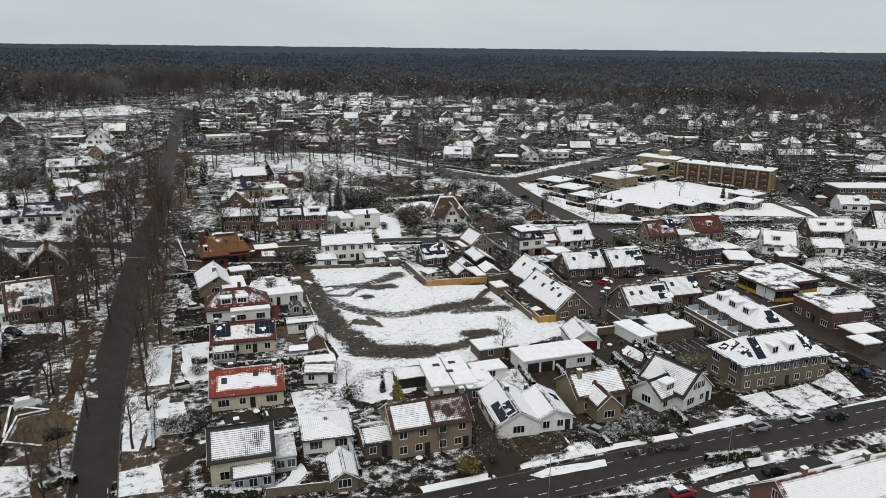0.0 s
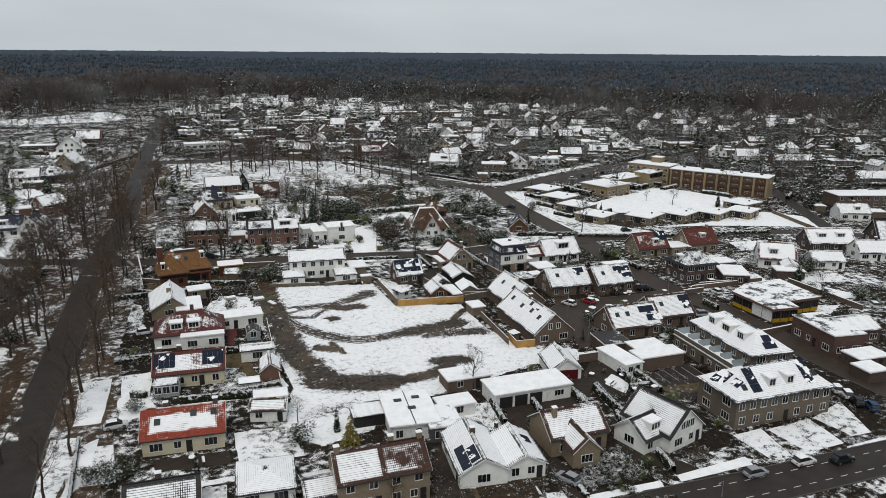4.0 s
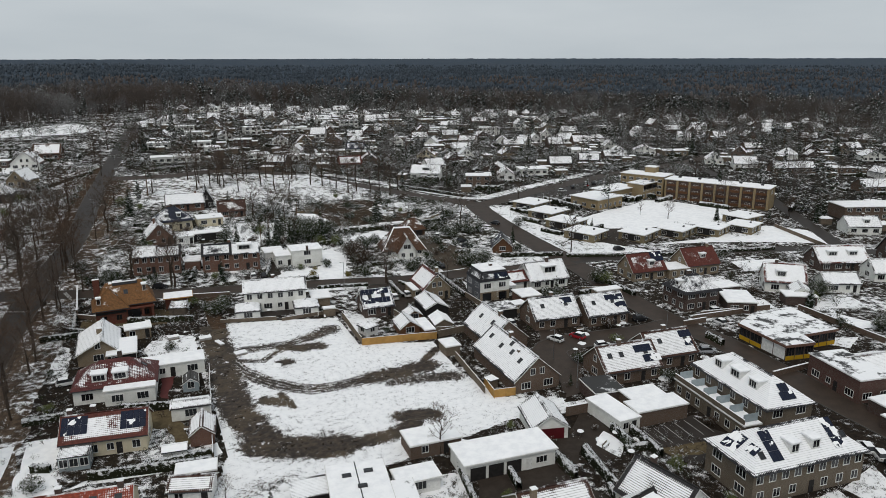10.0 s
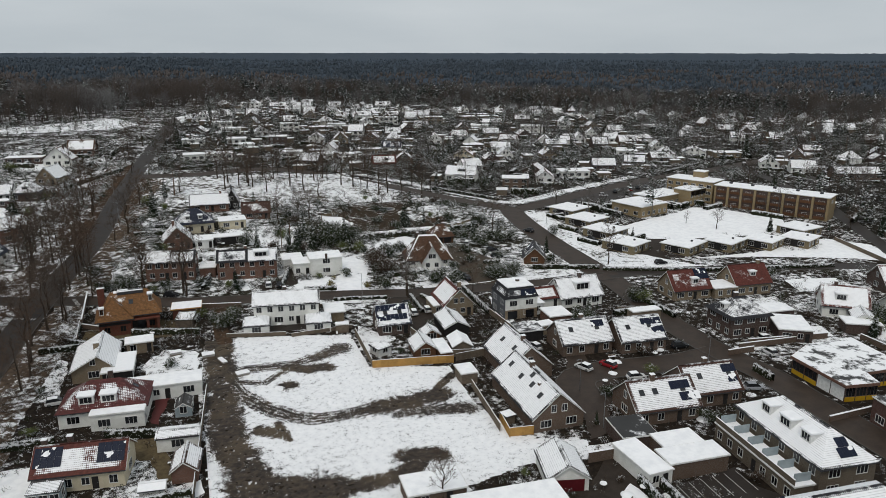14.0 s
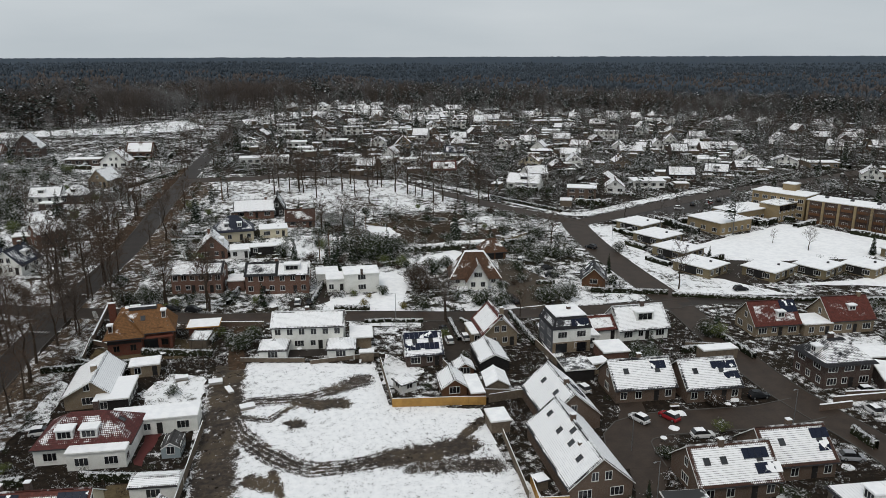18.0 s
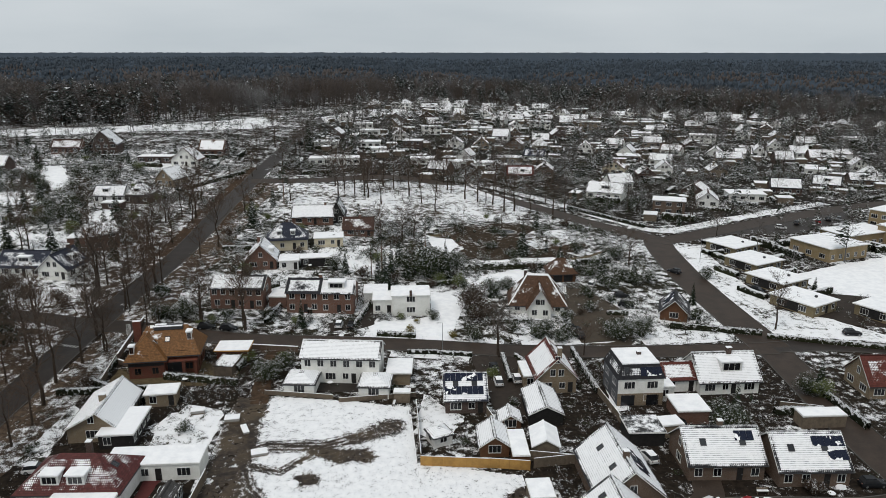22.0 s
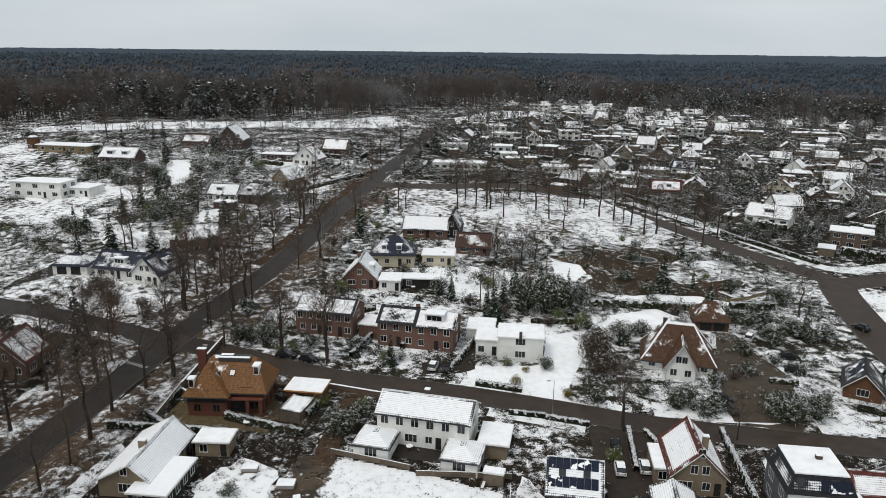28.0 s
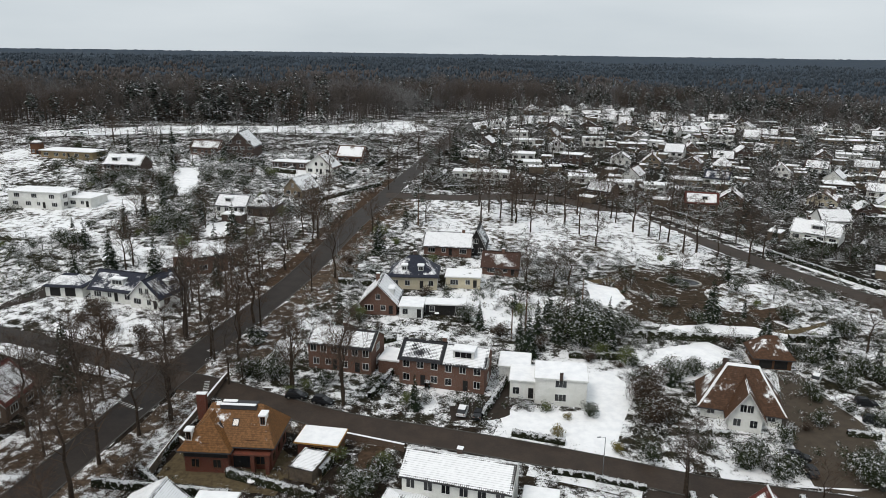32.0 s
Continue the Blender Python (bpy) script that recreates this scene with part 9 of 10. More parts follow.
# small plants in beds and along fences of the yards
tiny = [bush(340 + i, 26, 3, 1.0, 1.3).arrays() for i in range(4)]
for nm, label, mm in (("bed_plants", "small evergreen bed plants dusted with snow", m_hedge), ("bed_stalks", "dead brown bed plants in snow", m_leaf_brown)):
    spots = []
    while len(spots) < 1500:
        x, y = lo_rng.uniform(-4, 200), lo_rng.uniform(86, 232)
        if (within(x, y, YARDS) or within(x, y, CORNER)) and noise.noise((x * 0.09, y * 0.09, 6)) > 0.02 and free(x, y, 0.0):
            s = lo_rng.uniform(0.4, 1.1)
            spots.append((lo_rng.randrange(4), x, y, gz(x, y) - 0.03, s * 1.3, s, lo_rng.uniform(0, 6.28)))
    V, F = scattered(tiny, spots)
    tagged(new(nm, fast_mesh(nm, V, F, mm)), label, "plants", kind="stuff")


# ---- woods ----
wd = random.Random(9)
bare_fine = [far_tree(600 + i, 16, 8, 0.0042) for i in range(5)]
bare_low = [far_tree(640 + i, 10, 5, 0.006) for i in range(5)]
dark_low = [far_pine(700 + i).arrays() for i in range(6)]
stem_low = Soup()
stem_low.limb((0, 0, -0.02), (0, 0, 0.8), 0.011, 0.005, 3)
woods = {"edge": [], "bare": [], "dark": [], "frosted": []}
count = 0
while count < 9500:
    ang = radians(wd.uniform(-46, 62))
    r = 380 + 760 * wd.random()
    x, y = 40 + r * math.sin(ang), 70 + r * math.cos(ang)
    e = edge_of_woods(x)
    deep = y - e
    if deep < 0 or deep > 70 + 230 * wd.random() or abs(x - (30 + (y - 560) * 0.12)) < 5 and y < 700:
        continue
    mix = noise.noise((x * 0.014, y * 0.014, 5)) + (0.12 if x > 120 else -0.06)
    kind = "dark" if wd.random() < 0.2 + mix * 0.9 else "frosted" if noise.noise((x * 0.02, y * 0.02, 51)) > wd.uniform(0.0, 0.8) else "edge" if deep < 45 else "bare"
    h = (19 + 7 * noise.noise((x * 0.017, y * 0.017, 11))) * wd.uniform(0.62, 1.25) * (0.8 if deep < 14 else 1)
    woods[kind].append((wd.randrange(5), x, y, gz(x, y), h * wd.uniform(0.85, 1.3), h, wd.uniform(0, 6.28)))
    count += 1
for kind, temps, mm, label in (("edge", bare_fine, m_twig_far, "leafless trees along the wood's edge"), ("bare", bare_low, m_twig_far, "leafless woodland trees"), ("frosted", bare_fine, m_twig_frost, "frosted leafless trees"), ("dark", dark_low, m_needle_hazed, "snow-dusted conifers of the woods")):
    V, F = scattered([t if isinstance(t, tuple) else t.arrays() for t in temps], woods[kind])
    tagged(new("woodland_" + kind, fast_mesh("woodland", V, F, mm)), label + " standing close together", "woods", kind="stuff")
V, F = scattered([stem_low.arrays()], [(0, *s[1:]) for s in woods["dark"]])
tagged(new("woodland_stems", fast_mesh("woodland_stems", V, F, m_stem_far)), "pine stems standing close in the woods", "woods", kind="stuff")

# trees standing all through the estate and before the woods
spots = {"bare": [], "dark": [], "frosted": []}
while len(spots["bare"]) + len(spots["dark"]) < 1500:
    x, y = wd.uniform(-190, 640), wd.uniform(255, 800)
    if y < 330 and x < 160 or x < 20 and wd.random() < 0.6 or x < 124 and 322 < y < 394 or y < 400 and wd.random() < 0.6 or y > edge_of_woods(x) or not free(x, y, 1.0):
        continue
    clump = noise.noise((x * 0.02, y * 0.02, 14))
    if clump < wd.uniform(-0.6, 0.25):
        continue
    kind = "dark" if wd.random() < 0.42 else "frosted" if wd.random() < 0.3 else "bare"
    h = wd.uniform(7, 17) if kind != "dark" else wd.uniform(6, 15)
    spots[kind].append((wd.randrange(5), x, y, gz(x, y), h * wd.uniform(0.9, 1.4), h, wd.uniform(0, 6.28)))
made = 0
while made < 420:
    x, y = wd.uniform(340, 640), wd.uniform(280, 650)
    if y > edge_of_woods(x) or x + 0.9 * (y - 280) < 520 or noise.noise((x * 0.013, y * 0.013, 31)) < wd.uniform(-0.3, 0.25) or not free(x, y, 1.0):
        continue
    kind = "dark" if wd.random() < 0.3 else "bare"
    h = wd.uniform(11, 20)
    spots[kind].append((wd.randrange(5), x, y, gz(x, y), h * wd.uniform(0.9, 1.3), h, wd.uniform(0, 6.28)))
    made += 1
made = 0
while made < 230:
    x, y = wd.uniform(285, 540), wd.uniform(225, 430)
    if noise.noise((x * 0.022, y * 0.022, 44)) < wd.uniform(-0.3, 0.2) or not free(x, y, 1.0):
        continue
    kind = "dark" if wd.random() < 0.5 else "frosted" if wd.random() < 0.35 else "bare"
    h = wd.uniform(9, 21)
    spots[kind].append((wd.randrange(5), x, y, gz(x, y), h * wd.uniform(0.8, 1.2), h, wd.uniform(0, 6.28)))
    made += 1
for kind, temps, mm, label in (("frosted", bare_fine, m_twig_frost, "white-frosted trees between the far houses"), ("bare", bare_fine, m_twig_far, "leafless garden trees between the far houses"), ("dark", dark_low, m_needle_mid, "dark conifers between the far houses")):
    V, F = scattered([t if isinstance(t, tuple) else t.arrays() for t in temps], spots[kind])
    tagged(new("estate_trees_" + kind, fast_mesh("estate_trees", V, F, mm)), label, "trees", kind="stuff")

# crowns of the woods further out, haze put into their colour
crowns = []
for i in range(6):
    s, q = Soup(), random.Random(900 + i)
    n, conic = 5, i % 2
    ring = [[Vector((math.cos(k * math.tau / n + j) * rr * q.uniform(0.7, 1.3), math.sin(k * math.tau / n + j) * rr * q.uniform(0.7, 1.3), z * q.uniform(0.9, 1.08))) for k in range(n)] for j, (rr, z) in enumerate(((0.2, 0.42), (0.12, 0.74)) if conic else ((0.22, 0.52), (0.22, 0.8)))]
    s.v = [v for r_ in ring for v in r_] + [Vector((0, 0, 1.0))]
    for k in range(n):
        a, b_ = k, (k + 1) % n
        s.f += [(a, b_, b_ + n), (a, b_ + n, a + n)]
    s.f += [(n + k, n + (k + 1) % n, 2 * n) for k in range(n)]
    crowns.append(s.arrays())
spots = []
while len(spots) < 32000:
    ang = radians(wd.uniform(-48, 64))
    r = 560 + 2100 * wd.random() ** 1.1
    x, y = 40 + r * math.sin(ang), 70 + r * math.cos(ang)
    if y < edge_of_woods(x) + 130:
        continue
    h = 14.5 * wd.uniform(0.7, 1.25) + 5 * noise.noise((x * 0.01, y * 0.01, 2)) + (3 if wd.random() < 0.06 else 0)
    spots.append((wd.randrange(6), x, y, gz(x, y), h * wd.uniform(0.5, 1.0), h, wd.uniform(0, 6.28)))
brown = [q for q in spots if q[2] < 1500 and noise.noise((q[1] * 0.008, q[2] * 0.005, 7)) + wd.uniform(-0.2, 0.2) > 0.1]
chosen = set(brown)
for name, some, mm, label in (("far_woodland", [q for q in spots if q not in chosen], m_hazed_crowns, "crowns of dark winter woods, haze in their blue colour"), ("far_bare_woodland", brown, m_crowns_brown, "brown leafless crowns in the far woods")):
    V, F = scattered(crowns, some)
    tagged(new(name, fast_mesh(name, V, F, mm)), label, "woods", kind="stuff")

# leaf-covered floor of the woods
V, F = [], []
for i in range(181):
    x = -420 + 1500 * i / 180
    for j, d in enumerate((0, 40, 120, 260, 420)):
        y = edge_of_woods(x) + d
        V.append((x, y, gz(x, y) + (0.25 if j else -0.3)))
    if i:
        for j in range(4):
            a = (i - 1) * 5 + j
            F += [(a, a + 5, a + 6), (a, a + 6, a + 1)]
tagged(new("forest_floor", fast_mesh("forest_floor", np.array(V), np.array(F), m_forest_floor)), "brown leaf litter and snow under the trees", "forest floor", kind="structure")

# distant canopy up to the horizon, its blue colour standing in for haze
ang_n, rings = 620, []
r = 960.0
while r < 4900:
    rings.append(r)
    r *= 1.0115 if r < 2200 else 1.02
V = []
for r in rings:
    for i in range(ang_n):
        a = radians(-62 + 140 * i / (ang_n - 1))
        x, y = 50 + r * math.sin(a), 60 + r * math.cos(a)
        n = noise.noise((x * 0.05, y * 0.05, 2)) + 0.8 * noise.noise((x * 0.11, y * 0.11, 8)) + 0.8 * noise.noise((x * 0.006, y * 0.006, 4))
        V.append((x + 4 * noise.noise((x, y, 1)), y, gz(x, y) + (8.0 + 5.0 * n if r < 2300 else 11.0 + 2.5 * n if r < 4600 else 4.0)))
F = []
for j in range(len(rings) - 1):
    for i in range(ang_n - 1):
        q = j * ang_n + i
        F += [(q, q + 1, q + ang_n + 1), (q, q + ang_n + 1, q + ang_n)]
tagged(new("distant_woods", fast_mesh("distant_woods", np.array(V), np.array(F), m_hazed_canopy)), "endless dark winter woodland to the horizon, blue haze in its colour", "woods", kind="stuff")

# ---- hedges, fences, walls ----
def line_pose(x0, y0, x1, y1):
    return math.hypot(x1 - x0, y1 - y0), math.degrees(math.atan2(y1 - y0, x1 - x0))


hd = random.Random(4)


def hedge(x0, y0, x1, y1, h, w=0.9):
    """A clipped hedge: an uneven body of leaves with snow on its top."""
    ln, ang = line_pose(x0, y0, x1, y1)
    s = Soup()
    n = int(ln * (h + w) * 26)
    for _ in range(n):
        face = hd.random()
        x = hd.uniform(0, ln)
        if face < 0.42:
            p, d = Vector((x, hd.uniform(-w, w) / 2, h * hd.uniform(0.93, 1.04))), Vector((0, 0, 1))
        else:
            g = 1 if hd.random() < 0.5 else -1
            p, d = Vector((x, g * w / 2 * hd.uniform(0.9, 1.12), hd.uniform(0.05, h))), Vector((0, g, 0.2))
        t = (d * 0.4 + rand_dir(hd)).normalized()
        s.kite(p, p + t * hd.uniform(0.1, 0.22), t.orthogonal().normalized() * hd.uniform(0.04, 0.08))
    k = max(2, int(ln / 1.2))
    i0 = len(s.v)
    for i in range(k + 1):
        x = ln * i / k
        zb = gz(x0 + (x1 - x0) * i / k, y0 + (y1 - y0) * i / k) - gz(x0, y0)
        b = w / 2 * 0.86 * (1 + 0.12 * noise.noise((x * 0.8, x0, 1)))
        t = h * (0.95 + 0.06 * noise.noise((x * 0.6, y0, 4)))
        s.v += [Vector((x, -b, -0.15)), Vector((x, -b * 0.95, t * 0.96)), Vector((x, 0, t)), Vector((x, b * 0.95, t * 0.96)), Vector((x, b, -0.15))]
        if i:
            for j in range(4):
                a = i0 + (i - 1) * 5 + j
                s.f += [(a, a + 5, a + 6), (a, a + 6, a + 1)]
    V, F = s.arrays()
    V[:, 2] += np.array([gz(x0 + (x1 - x0) * q, y0 + (y1 - y0) * q) for q in np.clip(V[:, 0] / ln, 0, 1)]) - gz(x0, y0)
    ob = new("hedge", fast_mesh("hedge", V, F, m_hedge))
    ob.matrix_basis = pose(x0, y0, gz(x0, y0), 0, 0, ang)
    tagged(ob, "dark clipped garden hedge capped with snow", "hedge")


def far_hedges():
    """Hedge rows round the plots of the estate, too many and far to tell apart."""
    q = random.Random(83)
    V, F = [], []
    for x, y, c, s, hw, hd_ in TAKEN:
        if y < 400 and x < 150 or max(hw, hd_) < 3.6 or y > 780 or y < 250:
            continue
        for side in range(4):
            if q.random() < 0.3:
                continue
            out = q.uniform(3.5, 8.0)
            ln = q.uniform(6, 13)
            u0 = q.uniform(-4, 4) - ln / 2
            h, w = q.uniform(1.2, 2.6), q.uniform(0.5, 1.0)
            k = 5
            for i in range(k + 1):
                u = u0 + ln * i / k
                a, b_ = ((u, -hd_ - out), (u, hd_ + out), (-hw - out, u), (hw + out, u))[side]
                n = (0, w) if side < 2 else (w, 0)
                t = h * (1 + 0.25 * noise.noise((x + u, y, 2)))
                for g, z in ((-1, -0.4), (-0.9, t * 0.9), (0, t), (0.9, t * 0.9), (1, -0.4)):
                    la, lb = a + n[0] * g, b_ + n[1] * g
                    X, Y = x + la * c - lb * s, y + la * s + lb * c
                    V.append((X, Y, gz(X, Y) + z))
                if i:
                    for j in range(4):
                        r = len(V) - 10 + j
                        F += [(r, r + 5, r + 6), (r, r + 6, r + 1)]
    tagged(new("estate_hedges", fast_mesh("estate_hedges", np.array(V), np.array(F), m_hedge)), "dark hedges round distant gardens topped with snow", "hedges", kind="stuff")


def fence(x0, y0, x1, y1, h, mm, label):
    """A board fence: posts, and between them panels of boards with a capping rail."""
    ln, ang = line_pose(x0, y0, x1, y1)
    root = thing("fence", label, "fence", pose(x0, y0, gz(x0, y0), 0, 0, ang))
    n = max(1, round(ln / 1.8))
    w = ln / n
    post = shared_mesh(("post", h, mm.name), lambda bm: box(bm, -0.05, 0.05, -0.05, 0.05, -0.3, h + 0.06), mm)

    def boards(bm):
        k = max(4, round(w / 0.2))
        xs = [w * i / (k * 2) for i in range(k * 2 + 1)]
        vs = [[bm.verts.new((x, (-0.03 if (i // 1) % 2 else -0.012) * g, z)) for x, i in zip(xs, range(len(xs)))] for g in (1, -1) for z in (0.06, h)]
        for a, b in ((0, 1), (3, 2)):
            for i in range(len(xs) - 1):
                bm.faces.new((vs[a][i], vs[a][i + 1], vs[b][i + 1], vs[b][i]))
        for i in range(len(xs) - 1):
            bm.faces.new((vs[1][i], vs[1][i + 1], vs[3][i + 1], vs[3][i]))

    panel = shared_mesh(("panel", round(w, 1), h, mm.name), boards, mm)
    ends = []
    for i in range(n + 1):
        q = i / n
        z = gz(x0 + (x1 - x0) * q, y0 + (y1 - y0) * q) - gz(x0, y0)
        again("post", post, root, pose(ln * q, 0, z))
        if i < n:
            again("panel", panel, root, pose(ln * q, 0, z))
            ends.append(z)


    tilt = (gz(x1, y1) - gz(x0, y0)) / ln
    part("capping_rail", boxed(0, ln, -0.06, 0.06, h + 0.01, h + 0.07), m_snow, root, "snow lying on the rail", Matrix.Rotation(-math.atan(tilt), 4, "Y"))


def fencey(x0, y0, x1, y1, h):
    fence(x0, y0, x1, y1, h, m_wood, "fresh yellow timber board fence topped with snow")


def fenced(x0, y0, x1, y1, h):
    fence(x0, y0, x1, y1, h, m_oldwood, "weathered brown board fence topped with snow")


def wall(x0, y0, x1, y1, h):
    ln, ang = line_pose(x0, y0, x1, y1)
    root = thing("garden_wall", "low brick garden wall with snowy coping", "wall", pose(x0, y0, gz(x0, y0), 0, 0, ang))
    part("masonry", boxed(0, ln, -0.12, 0.12, -0.3, h), m_brick_brown, root)
    part("coping", boxed(-0.05, ln + 0.05, -0.2, 0.2, h + 0.003, h + 0.12, bevel=0.04), m_snow, root)


# ---- cars ----
PAINT = {"white": (0.6, 0.6, 0.6), "silver": (0.3, 0.31, 0.33), "black": (0.015, 0.016, 0.018), "red": (0.25, 0.02, 0.025), "blue": (0.02, 0.05, 0.12), "van": (0.62, 0.62, 0.62)}
CARS = {}


def loft(bm, sections):
    """A shell through cross sections, each a list of points."""
    rings = [[bm.verts.new(p) for p in s] for s in sections]
    n = len(rings[0])
    for a, b in zip(rings, rings[1:]):
        for i in range(n):
            bm.faces.new((a[i], a[(i + 1) % n], b[(i + 1) % n], b[i]))
    bm.faces.new(rings[0])
    bm.faces.new(rings[-1][::-1])
    bmesh.ops.recalc_face_normals(bm, faces=bm.faces)


def car(x, y, rot, colour):
    m = pose(x, y, gz(x, y) + 0.075, 0, 0, rot)
    if colour in CARS:
        return copy_thing(CARS[colour], m)
    van = colour == "van"
    hue = plain(colour + "_car_paint", PAINT[colour], tuple(c * 0.9 for c in PAINT[colour]), 2.0, 0.25, 0.0, 0, 0)
    root = thing("van" if van else "car", {"white": "white car with snow on its roof", "silver": "silver car parked at the kerb", "black": "black car parked beside the street", "red": "small red car with snowy roof", "blue": "dark blue car parked by houses", "van": "white delivery van parked by the road"}[colour], "van" if van else "car", m, "parked cars")
    L, w, hb, ht = (4.6, 0.95, 1.0, 1.9) if van else (4.1, 0.86, 0.86, 1.46)

    def sec(px, half, z0, z1):
        return [(px, -half, z0), (px, -half * 1.02, (z0 + z1) / 2), (px, -half * 0.93, z1), (px, half * 0.93, z1), (px, half * 1.02, (z0 + z1) / 2), (px, half, z0)]

    bm = bmesh.new()
    loft(bm, [sec(-L / 2, w * 0.82, 0.36, 0.72), sec(-L / 2 + 0.18, w * 0.97, 0.24, hb - 0.02), sec(-0.9, w, 0.22, hb), sec(0.6, w, 0.22, hb), sec(L / 2 - 0.55, w * 0.97, 0.22, hb - 0.08), sec(L / 2 - 0.1, w * 0.86, 0.26, 0.66), sec(L / 2, w * 0.7, 0.34, 0.56)])
    part("body", bm, hue, root)
    bm = bmesh.new()
    r0, r1 = (-L / 2 + 0.1, 0.95) if van else (-L / 2 + 0.22, 0.75)
    loft(bm, [sec(r0, w * 0.88, hb - 0.05, hb + 0.05), sec(r0 + 0.3, w * 0.84, hb - 0.05, ht - 0.05), sec((r0 + r1) / 2, w * 0.84, hb - 0.05, ht), sec(r1 - 0.55, w * 0.82, hb - 0.05, ht - 0.06), sec(r1 + 0.35, w * 0.86, hb - 0.06, hb + 0.02)])
    part("cabin_glass", bm, m_glass if not van else hue, root)
    part("roof_panel", boxed(r0 + 0.34, r1 - 0.5, -w * 0.74, w * 0.74, ht - 0.04, ht + 0.07, bevel=0.05), m_snow if colour in ("white", "red", "van") else hue, root, "roof with a pad of snow" if colour in ("white", "red", "van") else "")
    for px in (-L / 2 + 0.75, L / 2 - 0.8):
        for py in (-w + 0.08, w - 0.08):
            wh = part("wheel", tubed((px, py - 0.1, 0.31), (px, py + 0.1, 0.31), 0.31, 0.31, 14), m_black, root)
            part("rim", tubed((px, py - 0.106, 0.31), (px, py + 0.106, 0.31), 0.19, 0.19, 10), m_alu, wh)
    for py in (-w * 0.62, w * 0.62):
        part("headlight", boxed(L / 2 - 0.2, L / 2 - 0.04, py - 0.16, py + 0.16, 0.54, 0.68, bevel=0.03), m_clear, root, "clear headlight")
        part("tail_light", boxed(-L / 2 - 0.01, -L / 2 + 0.14, py - 0.12, py + 0.12, 0.62, 0.8, bevel=0.02), m_brick_red, root, "red tail light")
    CARS[colour] = root
    return root


def street_lamp(x, y, h=7.0):
    root = thing("street_lamp", "slim grey street lamp post", "street lamp", pose(x, y, gz(x, y), 0, 0, 200), "street lamps")
    part("post", tubed((0, 0, -0.3), (0, 0, h), 0.08, 0.05, 8), m_steel, root)
    part("arm", tubed((0, 0, h - 0.05), (0.9, 0, h + 0.15), 0.04, 0.03, 6), m_steel, root)
    part("lamp_head", boxed(0.8, 1.4, -0.12, 0.12, h + 0.08, h + 0.2, bevel=0.04), m_steel, root)

# ---- hedges, fences and garden walls ----
far_hedges()
hedge(21.9, 140.6, 32.7, 140.5, 1.6)
hedge(2.1, 164.5, 7.7, 164.4, 1.6)
hedge(13.7, 140.9, 32.1, 137.8, 1.7)
hedge(18.3, 163.6, 27.1, 161.0, 1.6)
fenced(35.7, 175.4, 32.4, 138.4, 1.8)
fenced(41.1, 202.5, 54.4, 199.4, 1.0)
fenced(55.6, 198.0, 70.3, 198.8, 1.0)
hedge(3.0, 164.5, 10.2, 164.2, 1.6)
hedge(3.5, 98.0, 11.4, 94.7, 1.5)
fenced(11.9, 94.2, 26.1, 91.5, 1.6)
hedge(27.6, 108.3, 26.2, 94.1, 1.6)
hedge(-3.0, 134.1, -3.2, 114.1, 0.7, 0.6)
hedge(5.2, 147.2, 8.1, 146.0, 1.4)
fenced(86.2, 160.2, 84.4, 142.3, 1.7)
wall(94.1, 128.3, 98.6, 128.0, 1.9)
hedge(89.5, 116.1, 88.3, 105.3, 1.7)
hedge(101.8, 125.8, 100.7, 109.8, 1.8)
hedge(84.7, 117.5, 84.1, 110.1, 1.5)
hedge(68.5, 120.0, 66.6, 110.4, 1.6)
hedge(76.4, 121.2, 74.5, 111.1, 1.6)
hedge(135.8, 185.5, 145.0, 184.8, 1.6)
fencey(86.1, 146.1, 85.2, 139.8, 1.8)
fencey(85.4, 140.1, 89.6, 139.4, 1.8)
fencey(69.5, 175.5, 80.4, 173.6, 1.8)
fencey(80.4, 173.7, 86.8, 172.3, 1.8)
fenced(70.1, 194.5, 69.6, 176.2, 1.8)
fenced(87.6, 172.9, 96.6, 173.6, 1.8)
wall(146.1, 155.4, 153.0, 155.2, 1.3)
wall(151.0, 157.5, 169.0, 156.1, 1.3)
hedge(149.5, 194.1, 149.3, 178.4, 1.6)
hedge(90.3, 215.0, 89.7, 202.7, 1.2)
hedge(93.1, 214.8, 94.7, 210.4, 1.0)
hedge(106.1, 215.9, 105.8, 196.5, 1.5)
fenced(105.8, 196.5, 106.6, 180.4, 1.6)
fenced(87.4, 175.2, 95.2, 173.1, 1.8)
fenced(82.8, 190.5, 84.2, 181.9, 1.8)
fenced(138.0, 187.4, 145.0, 185.0, 1.5)
hedge(1.3, 205.9, 12.4, 206.0, 1.5)
hedge(12.4, 206.0, 22.4, 205.9, 1.5)
hedge(8.0, 209.1, 8.1, 219.6, 1.4)
fenced(8.1, 219.6, 8.6, 209.2, 1.7)
hedge(34.2, 212.6, 35.3, 217.3, 1.6)
hedge(89.3, 272.0, 101.5, 272.5, 2.0)
hedge(101.5, 272.5, 115.6, 273.0, 2.0)
hedge(124.2, 275.5, 135.5, 276.3, 2.0)
hedge(74.6, 259.5, 85.7, 260.4, 1.5)
hedge(69.7, 218.3, 76.4, 217.7, 1.0)
hedge(76.3, 217.4, 83.8, 215.8, 1.0)
hedge(90.8, 233.3, 100.8, 232.9, 1.2)
hedge(63.3, 228.2, 72.2, 226.6, 1.2)
hedge(46.8, 241.6, 48.7, 252.9, 1.5)
hedge(57.8, 232.3, 61.8, 246.8, 1.5)
hedge(120.9, 236.3, 126.3, 235.9, 1.2)
